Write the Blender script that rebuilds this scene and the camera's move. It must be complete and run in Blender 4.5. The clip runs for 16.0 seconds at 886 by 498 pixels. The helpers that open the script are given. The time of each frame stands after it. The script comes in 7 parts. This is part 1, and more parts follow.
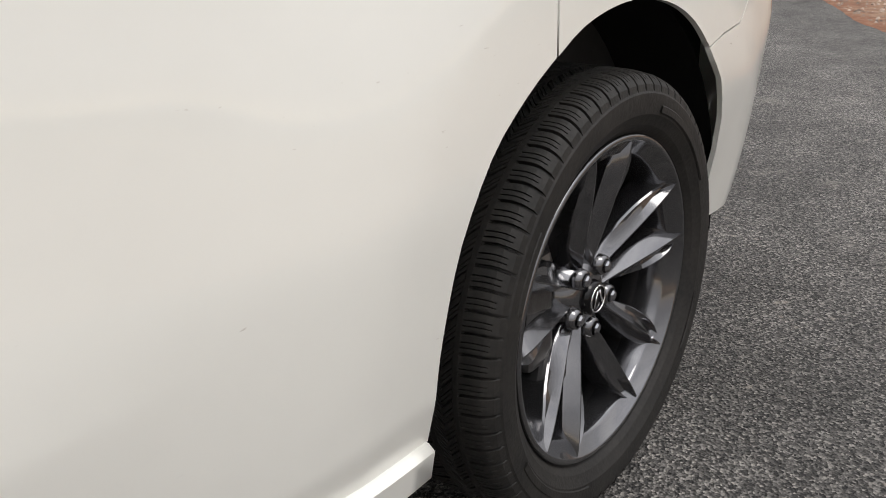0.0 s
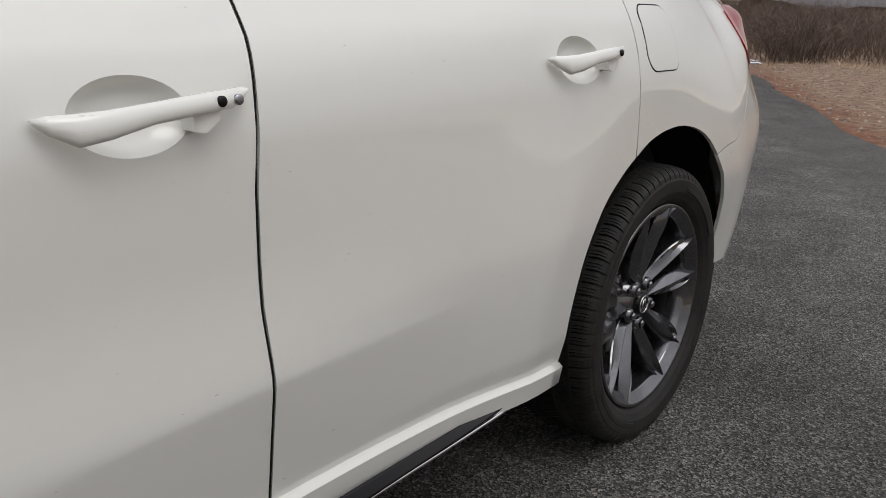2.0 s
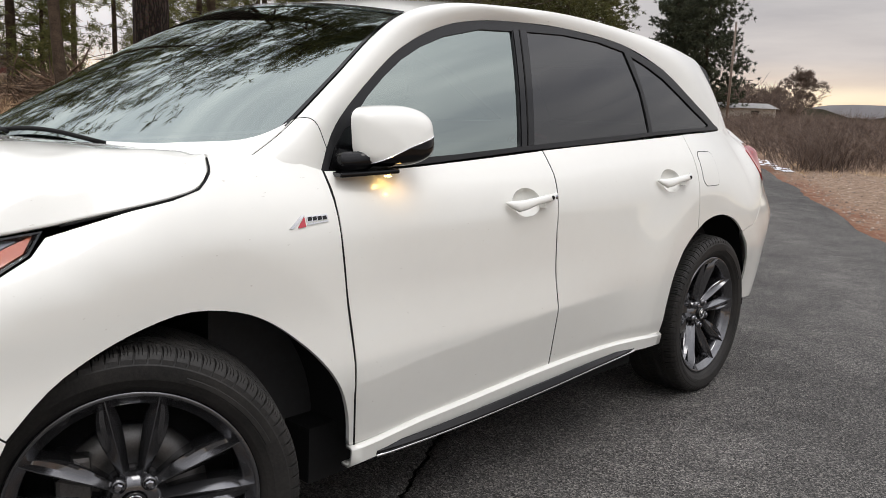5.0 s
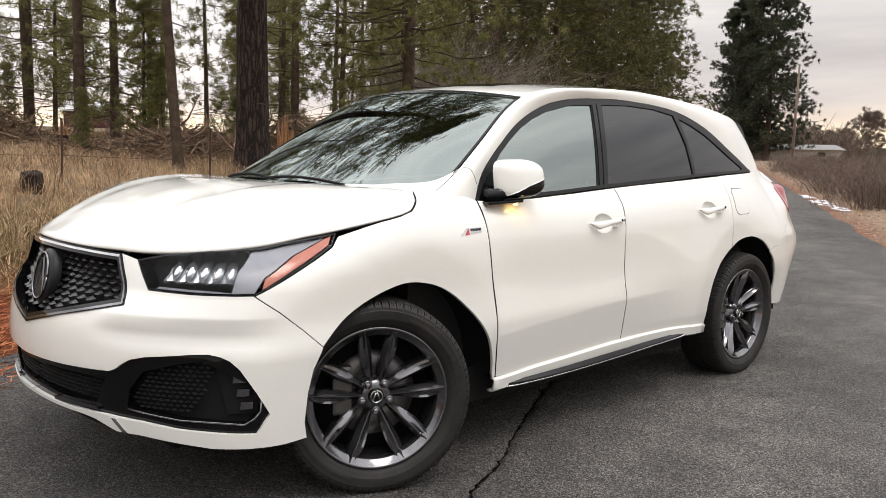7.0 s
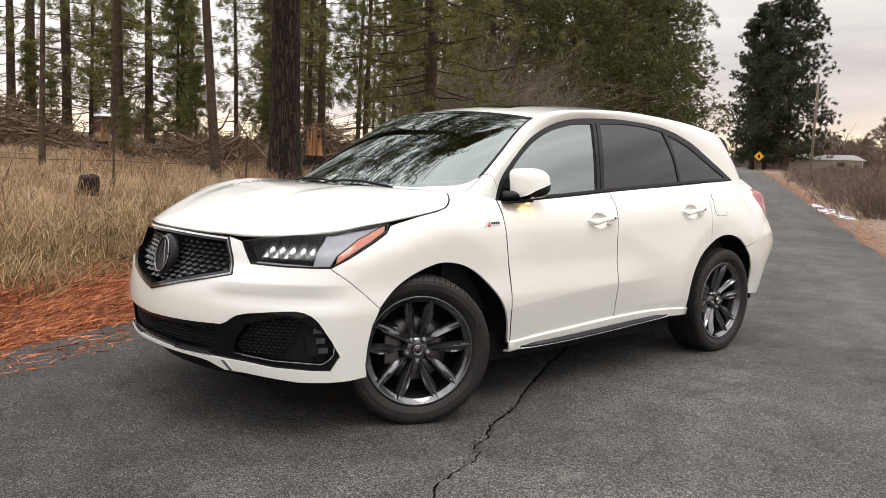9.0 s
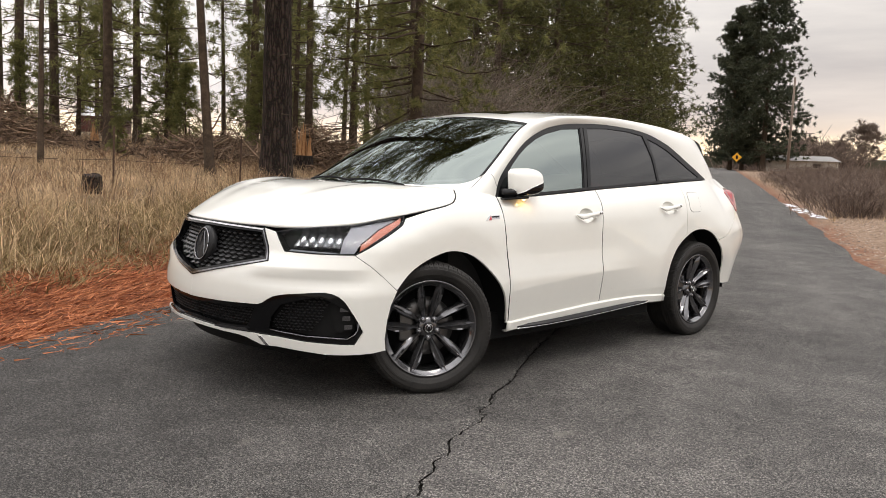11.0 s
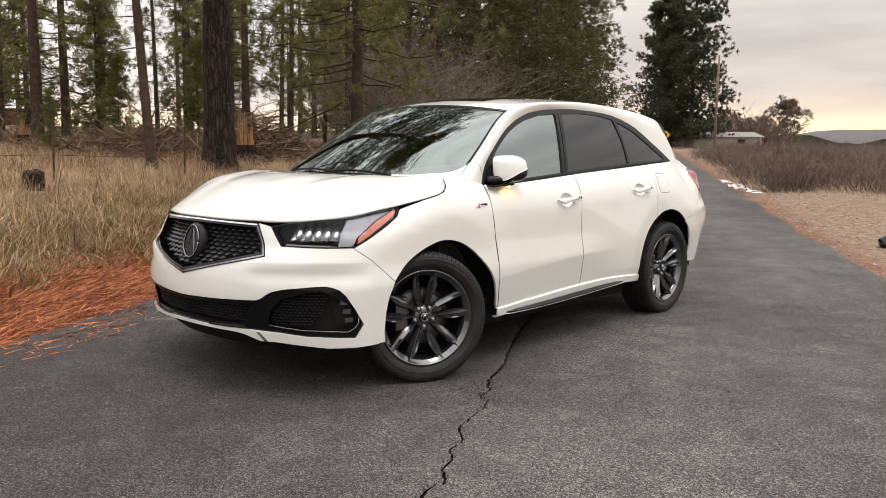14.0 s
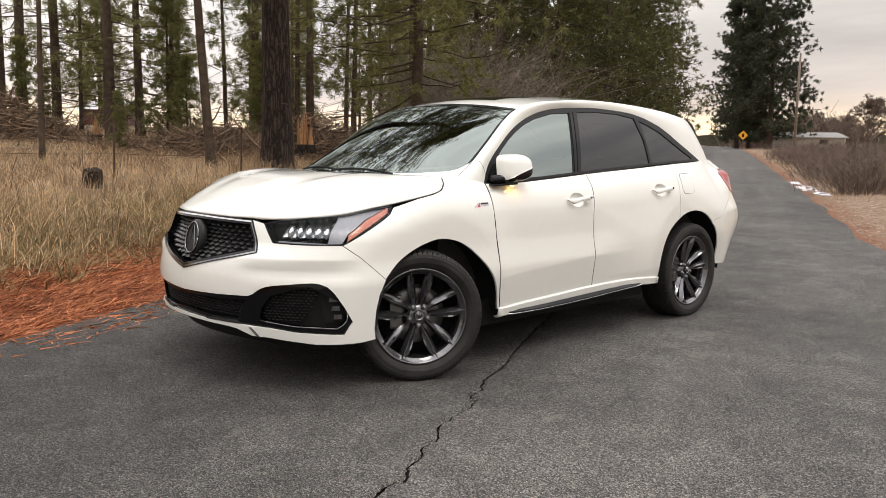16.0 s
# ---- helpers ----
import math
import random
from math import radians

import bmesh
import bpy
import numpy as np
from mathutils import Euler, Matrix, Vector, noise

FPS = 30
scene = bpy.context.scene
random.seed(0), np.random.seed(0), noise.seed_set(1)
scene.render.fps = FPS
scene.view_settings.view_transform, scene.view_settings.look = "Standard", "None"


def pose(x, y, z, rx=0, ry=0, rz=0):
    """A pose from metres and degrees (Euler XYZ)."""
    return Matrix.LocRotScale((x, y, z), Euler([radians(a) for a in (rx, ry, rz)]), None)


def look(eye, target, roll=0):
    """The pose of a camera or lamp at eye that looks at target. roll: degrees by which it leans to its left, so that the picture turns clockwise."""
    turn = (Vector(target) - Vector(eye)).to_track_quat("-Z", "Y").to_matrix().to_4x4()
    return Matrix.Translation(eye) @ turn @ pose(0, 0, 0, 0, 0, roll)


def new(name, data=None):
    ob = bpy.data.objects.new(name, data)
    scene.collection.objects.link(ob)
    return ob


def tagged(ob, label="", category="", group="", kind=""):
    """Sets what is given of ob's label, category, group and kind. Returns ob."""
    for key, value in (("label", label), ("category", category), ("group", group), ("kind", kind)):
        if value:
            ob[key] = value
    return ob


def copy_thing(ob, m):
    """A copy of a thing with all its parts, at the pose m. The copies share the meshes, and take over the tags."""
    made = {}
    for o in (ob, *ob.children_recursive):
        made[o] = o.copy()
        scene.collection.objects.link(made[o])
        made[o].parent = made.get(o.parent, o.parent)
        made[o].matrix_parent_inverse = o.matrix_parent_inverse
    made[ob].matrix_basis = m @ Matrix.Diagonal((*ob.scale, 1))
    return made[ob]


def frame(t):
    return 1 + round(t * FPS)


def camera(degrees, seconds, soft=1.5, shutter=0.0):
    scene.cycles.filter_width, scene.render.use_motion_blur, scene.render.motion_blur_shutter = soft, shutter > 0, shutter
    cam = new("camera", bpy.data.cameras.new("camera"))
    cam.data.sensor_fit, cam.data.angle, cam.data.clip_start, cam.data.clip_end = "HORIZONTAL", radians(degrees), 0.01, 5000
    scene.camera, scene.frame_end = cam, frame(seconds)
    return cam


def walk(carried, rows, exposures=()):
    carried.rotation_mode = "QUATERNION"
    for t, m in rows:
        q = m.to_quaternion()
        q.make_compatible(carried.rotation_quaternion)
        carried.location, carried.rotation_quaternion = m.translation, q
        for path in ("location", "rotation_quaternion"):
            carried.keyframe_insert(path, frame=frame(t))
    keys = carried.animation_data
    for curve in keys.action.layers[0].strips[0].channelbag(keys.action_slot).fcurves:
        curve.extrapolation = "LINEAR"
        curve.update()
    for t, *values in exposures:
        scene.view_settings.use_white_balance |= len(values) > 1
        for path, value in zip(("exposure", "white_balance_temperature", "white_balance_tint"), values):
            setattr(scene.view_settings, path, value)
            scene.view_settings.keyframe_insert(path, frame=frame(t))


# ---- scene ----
cam = camera(56.2, 16.0, soft=0.75)
PATH = [
    (0, (1.523, 1.705, 0.947), (0.338, 3.142, 0.218), -1.7),
    (0.5, (1.6, 1.54, 0.986), (0.387, 2.979, 0.309), -0.9),
    (1, (1.666, 1.325, 1.031), (0.447, 2.773, 0.385), 0.1),
    (1.5, (1.723, 1.115, 1.062), (0.507, 2.583, 0.455), 0.7),
    (2, (1.828, 0.879, 1.104), (0.611, 2.365, 0.546), 1.7),
    (2.5, (1.921, 0.651, 1.123), (0.696, 2.146, 0.61), 2.0),
    (3, (2.019, 0.37, 1.16), (0.785, 1.872, 0.689), 1.9),
    (3.5, (2.158, 0.109, 1.177), (0.901, 1.608, 0.76), 2.3),
    (4, (2.287, -0.19, 1.218), (1.005, 1.298, 0.835), 2.3),
    (4.5, (2.419, -0.506, 1.245), (1.117, 0.97, 0.889), 2.4),
    (5, (2.582, -0.833, 1.266), (1.257, 0.628, 0.935), 2.3),
    (5.2, (2.65, -0.964, 1.284), (1.313, 0.487, 0.96), 2.3),
    (7.3, (3.441, -2.053, 1.288), (1.984, -0.7, 1.07), 1.5),
    (7.5, (3.528, -2.129, 1.3), (2.063, -0.784, 1.086), 1.6),
    (8, (3.7, -2.284, 1.296), (2.222, -0.952, 1.09), 1.9),
    (8.5, (3.861, -2.454, 1.298), (2.381, -1.125, 1.092), 2.0),
    (9, (3.968, -2.607, 1.297), (2.493, -1.272, 1.085), 1.9),
    (9.2, (4.009, -2.675, 1.281), (2.54, -1.334, 1.072), 1.9),
    (11.3, (4.292, -3.149, 1.306), (2.859, -1.77, 1.092), 2.0),
    (11.5, (4.262, -3.185, 1.318), (2.842, -1.793, 1.1), 1.8),
    (12, (4.164, -3.267, 1.316), (2.782, -1.837, 1.101), 1.6),
    (12.5, (4.091, -3.351, 1.32), (2.747, -1.887, 1.103), 0.9),
    (13, (4.046, -3.385, 1.317), (2.725, -1.9, 1.089), 0.5),
    (13.5, (4.044, -3.384, 1.318), (2.729, -1.897, 1.08), 0.6),
    (14, (4.071, -3.34, 1.321), (2.742, -1.865, 1.076), 0.6),
    (14.5, (4.169, -3.244, 1.328), (2.814, -1.793, 1.084), 0.9),
    (15, (4.264, -3.156, 1.333), (2.874, -1.739, 1.086), 1.1),
    (15.5, (4.335, -3.072, 1.324), (2.904, -1.698, 1.072), 0.8),
    (16, (4.371, -3.029, 1.316), (2.919, -1.677, 1.07), 0.7),
]
EXPOSURE = [(0.0, -0.1, 6420, 9), (1.0, -0.60, 6380, 9), (2.0, -0.85, 6280, 10), (2.5, -0.89, 6250, 10), (3.5, -0.64, 6230, 10), (4.5, -0.46, 6260, 10), (5.0, -0.36, 6300, 10), (7.5, -0.04, 6540, 10), (9.0, -0.02, 6580, 10), (11.5, -0.09, 6660, 10), (16.0, -0.09, 6700, 10)]
walk(cam, [(t, look(eye, target, roll)) for t, eye, target, roll in PATH], EXPOSURE)

# ---------------------------------------------------------------- curves


def interp(keys):
    """A smooth monotone curve through (x, value) keys."""
    xs = [k[0] for k in keys]
    ys = [k[1] for k in keys]
    n = len(xs)
    d = [(ys[i + 1] - ys[i]) / (xs[i + 1] - xs[i]) for i in range(n - 1)]
    m = [d[0]] + [0.0 if d[i - 1] * d[i] <= 0 else 2 * d[i - 1] * d[i] / (d[i - 1] + d[i]) for i in range(1, n - 1)] + [d[-1]]

    def at(x):
        if x <= xs[0]:
            return ys[0]
        if x >= xs[-1]:
            return ys[-1]
        i = 0
        while x > xs[i + 1]:
            i += 1
        h = xs[i + 1] - xs[i]
        t = (x - xs[i]) / h
        return ys[i] * (1 + 2 * t) * (1 - t) ** 2 + m[i] * h * t * (1 - t) ** 2 + ys[i + 1] * t * t * (3 - 2 * t) + m[i + 1] * h * t * t * (t - 1)
    return at


def spline(points, closed=False, per=8):
    """A Catmull-Rom line through points of any dimension."""
    n = len(points)
    get = (lambda i: points[i % n]) if closed else (lambda i: points[min(max(i, 0), n - 1)])
    out = []
    for i in range(n if closed else n - 1):
        a, b, c, d = get(i - 1), get(i), get(i + 1), get(i + 2)
        for k in range(per):
            t = k / per
            out.append(tuple(0.5 * (2 * q + (r - p) * t + (2 * p - 5 * q + 4 * r - s) * t * t + (3 * q - p - 3 * r + s) * t ** 3) for p, q, r, s in zip(a, b, c, d)))
    if not closed:
        out.append(tuple(points[-1]))
    return out



# ---------------------------------------------------------------- world and light
world = bpy.data.worlds.new("world")
scene.world = world
world.use_nodes = True
wn, wl = world.node_tree.nodes, world.node_tree.links
wn.clear()
SUN_DIR = Vector((-0.30, 0.93, 0.10))
sky = wn.new("ShaderNodeTexSky")
sky.sky_type, sky.sun_disc = "NISHITA", False
sky.sun_elevation, sky.sun_rotation = radians(6), math.atan2(SUN_DIR.x, SUN_DIR.y)
coord = wn.new("ShaderNodeTexCoord")
stretch = wn.new("ShaderNodeMapping")
stretch.inputs["Scale"].default_value = (1.0, 1.0, 6.0)
cloud = wn.new("ShaderNodeTexNoise")
cloud.inputs["Scale"].default_value, cloud.inputs["Detail"].default_value, cloud.inputs["Roughness"].default_value = 2.3, 7, 0.55
bands = wn.new("ShaderNodeValToRGB")
bands.color_ramp.elements[0].position, bands.color_ramp.elements[1].position = 0.34, 0.68
bands.color_ramp.elements[0].color, bands.color_ramp.elements[1].color = (0.66, 0.66, 0.69, 1), (1.02, 1.0, 0.98, 1)
split = wn.new("ShaderNodeSeparateXYZ")
height = wn.new("ShaderNodeValToRGB")
stops = ((0.0, (1.30, 1.06, 0.74)), (0.014, (1.95, 1.62, 1.12)), (0.030, (1.80, 1.53, 1.12)), (0.044, (1.12, 0.98, 0.85)), (0.070, (0.94, 0.89, 0.87)), (0.15, (0.99, 0.965, 0.95)), (0.25, (1.10, 1.085, 1.085)), (0.9, (3.20, 3.17, 3.20)))
while len(height.color_ramp.elements) < len(stops):
    height.color_ramp.elements.new(0.5)
for stop, (at, tone) in zip(height.color_ramp.elements, stops):
    stop.position, stop.color = at, (*tone, 1)
both = wn.new("ShaderNodeMixRGB")
both.blend_type = "MULTIPLY"
both.inputs[0].default_value = 1.0
overcast = wn.new("ShaderNodeMixRGB")
overcast.inputs[0].default_value = 0.985
# the cloud cover thins out to the left of the road
westward = wn.new("ShaderNodeMapRange")
westward.inputs["From Min"].default_value, westward.inputs["From Max"].default_value = -0.40, -0.80
westward.inputs["To Min"].default_value, westward.inputs["To Max"].default_value = 1.0, 1.5
westward.interpolation_type = "SMOOTHSTEP"
thin = wn.new("ShaderNodeMixRGB")
thin.blend_type = "MULTIPLY"
thin.inputs[0].default_value = 1.0
sky_gain = wn.new("ShaderNodeMixRGB")
sky_gain.blend_type = "MULTIPLY"
sky_gain.inputs[0].default_value, sky_gain.inputs[2].default_value = 1.0, (0.1, 0.1, 0.1, 1)
back = wn.new("ShaderNodeBackground")
back.inputs["Strength"].default_value = 0.92
out = wn.new("ShaderNodeOutputWorld")
wl.new(coord.outputs["Generated"], stretch.inputs["Vector"])
wl.new(stretch.outputs["Vector"], cloud.inputs["Vector"])
wl.new(cloud.outputs["Fac"], bands.inputs["Fac"])
wl.new(coord.outputs["Generated"], split.inputs["Vector"])
wl.new(split.outputs["Z"], height.inputs["Fac"])
wl.new(bands.outputs["Color"], both.inputs[1])
wl.new(height.outputs["Color"], both.inputs[2])
wl.new(sky.outputs["Color"], sky_gain.inputs[1])
wl.new(sky_gain.outputs["Color"], overcast.inputs[1])
wl.new(split.outputs["X"], westward.inputs["Value"])
wl.new(both.outputs["Color"], thin.inputs[1])
wl.new(westward.outputs["Result"], thin.inputs[2])
wl.new(thin.outputs["Color"], overcast.inputs[2])
wl.new(overcast.outputs["Color"], back.inputs["Color"])
wl.new(back.outputs["Background"], out.inputs["Surface"])

sun = new("sun", bpy.data.lights.new("sun", "SUN"))
sun.data.energy, sun.data.angle, sun.data.color = 0.95, radians(25), (1.0, 0.94, 0.86)
sun.matrix_world = look(Vector((5.0, -0.5, 11.0)), (0, 0, 0))

# ---------------------------------------------------------------- materials


def material(name, color, rough=0.5, metal=0.0, coat=0.0, spec=0.5, vary=0.0, scale=8.0, bump=0.0, bump_scale=60.0, detail=6.0, per_object=0.0, second=None, alpha_island=0.0):
    """A Principled material with colour variation at two scales, and fine relief."""
    m = bpy.data.materials.new(name)
    m.use_nodes = True
    n, l = m.node_tree.nodes, m.node_tree.links
    p = n["Principled BSDF"]
    p.inputs["Base Color"].default_value = (*color, 1)
    p.inputs["Roughness"].default_value, p.inputs["Metallic"].default_value = rough, metal
    p.inputs["Coat Weight"].default_value, p.inputs["Coat Roughness"].default_value = coat, 0.03
    p.inputs["Specular IOR Level"].default_value = spec
    tc = n.new("ShaderNodeTexCoord")
    if vary or second or per_object or alpha_island:
        big, small = n.new("ShaderNodeTexNoise"), n.new("ShaderNodeTexNoise")
        big.inputs["Scale"].default_value, small.inputs["Scale"].default_value = scale, scale * 9
        big.inputs["Detail"].default_value = small.inputs["Detail"].default_value = detail
        l.new(tc.outputs["Object"], big.inputs["Vector"])
        l.new(tc.outputs["Object"], small.inputs["Vector"])
        mean = n.new("ShaderNodeMath")
        mean.operation = "ADD"
        l.new(big.outputs["Fac"], mean.inputs[0])
        l.new(small.outputs["Fac"], mean.inputs[1])
        half = n.new("ShaderNodeMapRange")
        half.inputs["From Min"].default_value, half.inputs["From Max"].default_value = 0.65, 1.35
        l.new(mean.outputs[0], half.inputs["Value"])
        mix = n.new("ShaderNodeMixRGB")
        a = tuple(c * (1 - vary) for c in color)
        b = second or tuple(min(c * (1 + vary), 1.0) for c in color)
        mix.inputs[1].default_value, mix.inputs[2].default_value = (*a, 1), (*b, 1)
        l.new(half.outputs["Result"], mix.inputs[0])
        last = mix.outputs[0]
        if per_object or alpha_island:
            if per_object:
                rnd = n.new("ShaderNodeObjectInfo").outputs["Random"]
            else:
                rnd = n.new("ShaderNodeNewGeometry").outputs["Random Per Island"]
            span = n.new("ShaderNodeMapRange")
            amount = per_object or alpha_island
            span.inputs["To Min"].default_value, span.inputs["To Max"].default_value = 1 - amount, 1 + amount
            l.new(rnd, span.inputs["Value"])
            hsv = n.new("ShaderNodeHueSaturation")
            l.new(span.outputs["Result"], hsv.inputs["Value"])
            l.new(last, hsv.inputs["Color"])
            last = hsv.outputs["Color"]
        l.new(last, p.inputs["Base Color"])
    if bump:
        grain = n.new("ShaderNodeTexNoise")
        grain.inputs["Scale"].default_value, grain.inputs["Detail"].default_value = bump_scale, 6
        l.new(tc.outputs["Object"], grain.inputs["Vector"])
        b = n.new("ShaderNodeBump")
        b.inputs["Strength"].default_value, b.inputs["Distance"].default_value = bump, 0.01
        l.new(grain.outputs["Fac"], b.inputs["Height"])
        l.new(b.outputs["Normal"], p.inputs["Normal"])
    return m


def glass(name, tint, ior=1.5, rough=0.0):
    """A thin pane: tinted to look through, with a mirror gloss that grows towards grazing views."""
    m = bpy.data.materials.new(name)
    m.use_nodes = True
    n, l = m.node_tree.nodes, m.node_tree.links
    n.clear()
    see, gloss, mix, fr, o = (n.new(k) for k in ("ShaderNodeBsdfTransparent", "ShaderNodeBsdfGlossy", "ShaderNodeMixShader", "ShaderNodeFresnel", "ShaderNodeOutputMaterial"))
    see.inputs["Color"].default_value = (*tint, 1)
    gloss.inputs["Roughness"].default_value = rough
    fr.inputs["IOR"].default_value = ior
    l.new(fr.outputs[0], mix.inputs[0])
    l.new(see.outputs[0], mix.inputs[1])
    l.new(gloss.outputs[0], mix.inputs[2])
    l.new(mix.outputs[0], o.inputs["Surface"])
    return m


def glow(name, color, strength):
    m = material(name, color, 0.4)
    p = m.node_tree.nodes["Principled BSDF"]
    p.inputs["Emission Color"].default_value, p.inputs["Emission Strength"].default_value = (*color, 1), strength
    return m


paint = material("pearl_paint", (0.79, 0.785, 0.735), 0.32, 0.0, 1.0, vary=0.012, scale=2.0, bump=0.012, bump_scale=900)
black_gloss = material("black_gloss", (0.004, 0.004, 0.0045), 0.08, 0, 0.0, spec=0.3)
black_trim = material("black_trim", (0.010, 0.010, 0.011), 0.45, spec=0.3, vary=0.15, scale=12, bump=0.05, bump_scale=400)
black_matte = material("black_plastic", (0.009, 0.009, 0.009), 0.8, spec=0.2, vary=0.2, scale=9, bump=0.1, bump_scale=250)
fin_plastic = material("fin_plastic", (0.010, 0.010, 0.011), 0.28, spec=0.4)
intake_plastic = material("intake_plastic", (0.022, 0.022, 0.023), 0.32, spec=0.5)
rubber = material("tyre_rubber", (0.012, 0.0118, 0.0114), 0.62, spec=0.35, vary=0.25, scale=14, bump=0.12, bump_scale=180, second=(0.028, 0.0255, 0.023))
rim_paint = material("rim_paint", (0.15, 0.15, 0.157), 0.15, 0.9, 0.6, vary=0.06, scale=20)
disc_steel = material("brake_steel", (0.14, 0.135, 0.13), 0.4, 0.9, vary=0.2, scale=25)
chrome = material("chrome", (0.72, 0.72, 0.73), 0.08, 1.0)
dark_chrome = material("dark_chrome", (0.22, 0.22, 0.23), 0.14, 1.0)
nut_metal = material("nut_metal", (0.35, 0.35, 0.37), 0.22, 1.0)
led_glass = material("led_cup", (0.30, 0.31, 0.32), 0.12, 0.9, 0.8)
grey_housing = material("lamp_reflector", (0.30, 0.305, 0.335), 0.35, 0.0, 0.0, vary=0.2, scale=25)
jewel = material("led_jewel", (0.85, 0.86, 0.88), 0.06, 0.9, 1.0)
amber = material("amber_lens", (0.46, 0.105, 0.045), 0.15, 0, 0.9)
red_lens = material("red_lens", (0.36, 0.012, 0.016), 0.12, 0, 0.5)
badge_red = material("badge_red", (0.50, 0.03, 0.05), 0.3, 0, 0.5)
clear_glass = glass("clear_cover", (0.95, 0.96, 0.97), 1.22)
tint_front = glass("window_glass", (0.09, 0.125, 0.115), 3.7)
tint_rear = glass("privacy_glass", (0.03, 0.03, 0.032), 1.85)
tint_wind = glass("windscreen_glass", (0.035, 0.045, 0.042), 2.9)
lamp_warm = glow("puddle_lamp", (1.0, 0.62, 0.18), 30)
cabin_dark = material("cabin_trim", (0.03, 0.03, 0.031), 0.7, vary=0.2, scale=6)


def speckled(m, dirt=(0.42, 0.38, 0.32), share=0.5):
    """Sparse small marks of road dust over a paint."""
    n, l = m.node_tree.nodes, m.node_tree.links
    p = n["Principled BSDF"]
    tc, mp, fine, cut, mix = n.new("ShaderNodeTexCoord"), n.new("ShaderNodeMapping"), n.new("ShaderNodeTexNoise"), n.new("ShaderNodeMapRange"), n.new("ShaderNodeMixRGB")
    mp.inputs["Scale"].default_value = (60, 40, 130)
    fine.inputs["Scale"].default_value, fine.inputs["Detail"].default_value = 1.0, 2.0
    cut.inputs["From Min"].default_value, cut.inputs["From Max"].default_value = 0.745, 0.80
    cut.inputs["To Max"].default_value = share
    l.new(tc.outputs["Object"], mp.inputs["Vector"])
    l.new(mp.outputs[0], fine.inputs["Vector"])
    l.new(fine.outputs["Fac"], cut.inputs["Value"])
    l.new(p.inputs["Base Color"].links[0].from_socket, mix.inputs[1])
    mix.inputs[2].default_value = (*dirt, 1)
    l.new(cut.outputs["Result"], mix.inputs[0])
    l.new(mix.outputs[0], p.inputs["Base Color"])


speckled(paint)
for pane in (tint_front, tint_wind):
    pane.node_tree.nodes["Glossy BSDF"].inputs["Color"].default_value = (0.86, 0.97, 0.93, 1)

# ---------------------------------------------------------------- shared mesh helpers


def mesh_object(name, verts, faces, mat, parent=None, label="", smooth=True, mats=None, index=None):
    me = bpy.data.meshes.new(name)
    me.from_pydata([tuple(v) for v in verts], [], faces)
    for one in mats or [mat]:
        me.materials.append(one)
    if smooth:
        me.polygons.foreach_set("use_smooth", [True] * len(me.polygons))
    if index:
        me.polygons.foreach_set("material_index", index)
    me.update()
    ob = new(name, me)
    if parent:
        ob.parent = parent
    if label:
        ob["label"] = label
    return ob


def part(name, bm, mat, parent, label="", smooth=False, angle=None):
    """One mesh object out of a bmesh, under a thing or a part."""
    me = bpy.data.meshes.new(name)
    bm.normal_update()
    bm.to_mesh(me)
    bm.free()
    me.materials.append(mat)
    if smooth or angle:
        me.polygons.foreach_set("use_smooth", [True] * len(me.polygons))
        if angle:
            me.set_sharp_from_angle(angle=radians(angle))
    ob = new(name, me)
    if parent:
        ob.parent = parent
    if label:
        ob["label"] = label
    return ob


def box(bm, cx, cy, cz, sx, sy, sz, m=None):
    r = bmesh.ops.create_cube(bm, size=1.0)
    t = Matrix.Translation((cx, cy, cz)) @ Matrix.Diagonal((sx, sy, sz, 1))
    bmesh.ops.transform(bm, matrix=(m @ t) if m else t, verts=r["verts"])
    return r["verts"]


def bevelled(bm, width, segments=2, angle=25):
    edges = [e for e in bm.edges if len(e.link_faces) == 2 and e.calc_face_angle() > radians(angle)]
    bmesh.ops.bevel(bm, geom=edges, offset=width, segments=segments, profile=0.6, affect="EDGES", clamp_overlap=True)
    return bm


def lathe(profile, n, axis="x"):
    """Verts and faces of a profile of (radius, offset) turned round the x axis."""
    verts, faces, k = [], [], len(profile)
    for i in range(n):
        a = 2 * math.pi * i / n
        for r, o in profile:
            verts.append((o, r * math.sin(a), r * math.cos(a)))
    for i in range(n):
        for j in range(k - 1):
            a, b = i * k + j, ((i + 1) % n) * k + j
            faces.append((a, a + 1, b + 1, b))
    return verts, faces


def tube(points, radius, sides=6, taper=None):
    """Verts and faces of a round bar along points."""
    verts, faces = [], []
    n = len(points)
    for i, p in enumerate(points):
        p = Vector(p)
        t = (Vector(points[min(i + 1, n - 1)]) - Vector(points[max(i - 1, 0)])).normalized()
        a = t.orthogonal().normalized() if abs(t.z) > 0.9 else t.cross(Vector((0, 0, 1))).normalized()
        b = t.cross(a)
        r = radius * (taper(i / (n - 1)) if taper else 1)
        for k in range(sides):
            w = 2 * math.pi * k / sides
            verts.append(p + a * (r * math.cos(w)) + b * (r * math.sin(w)))
    for i in range(n - 1):
        for k in range(sides):
            faces.append((i * sides + k, i * sides + (k + 1) % sides, (i + 1) * sides + (k + 1) % sides, (i + 1) * sides + k))
    faces.append(tuple(range(sides))[::-1])
    faces.append(tuple((n - 1) * sides + k for k in range(sides)))
    return verts, faces


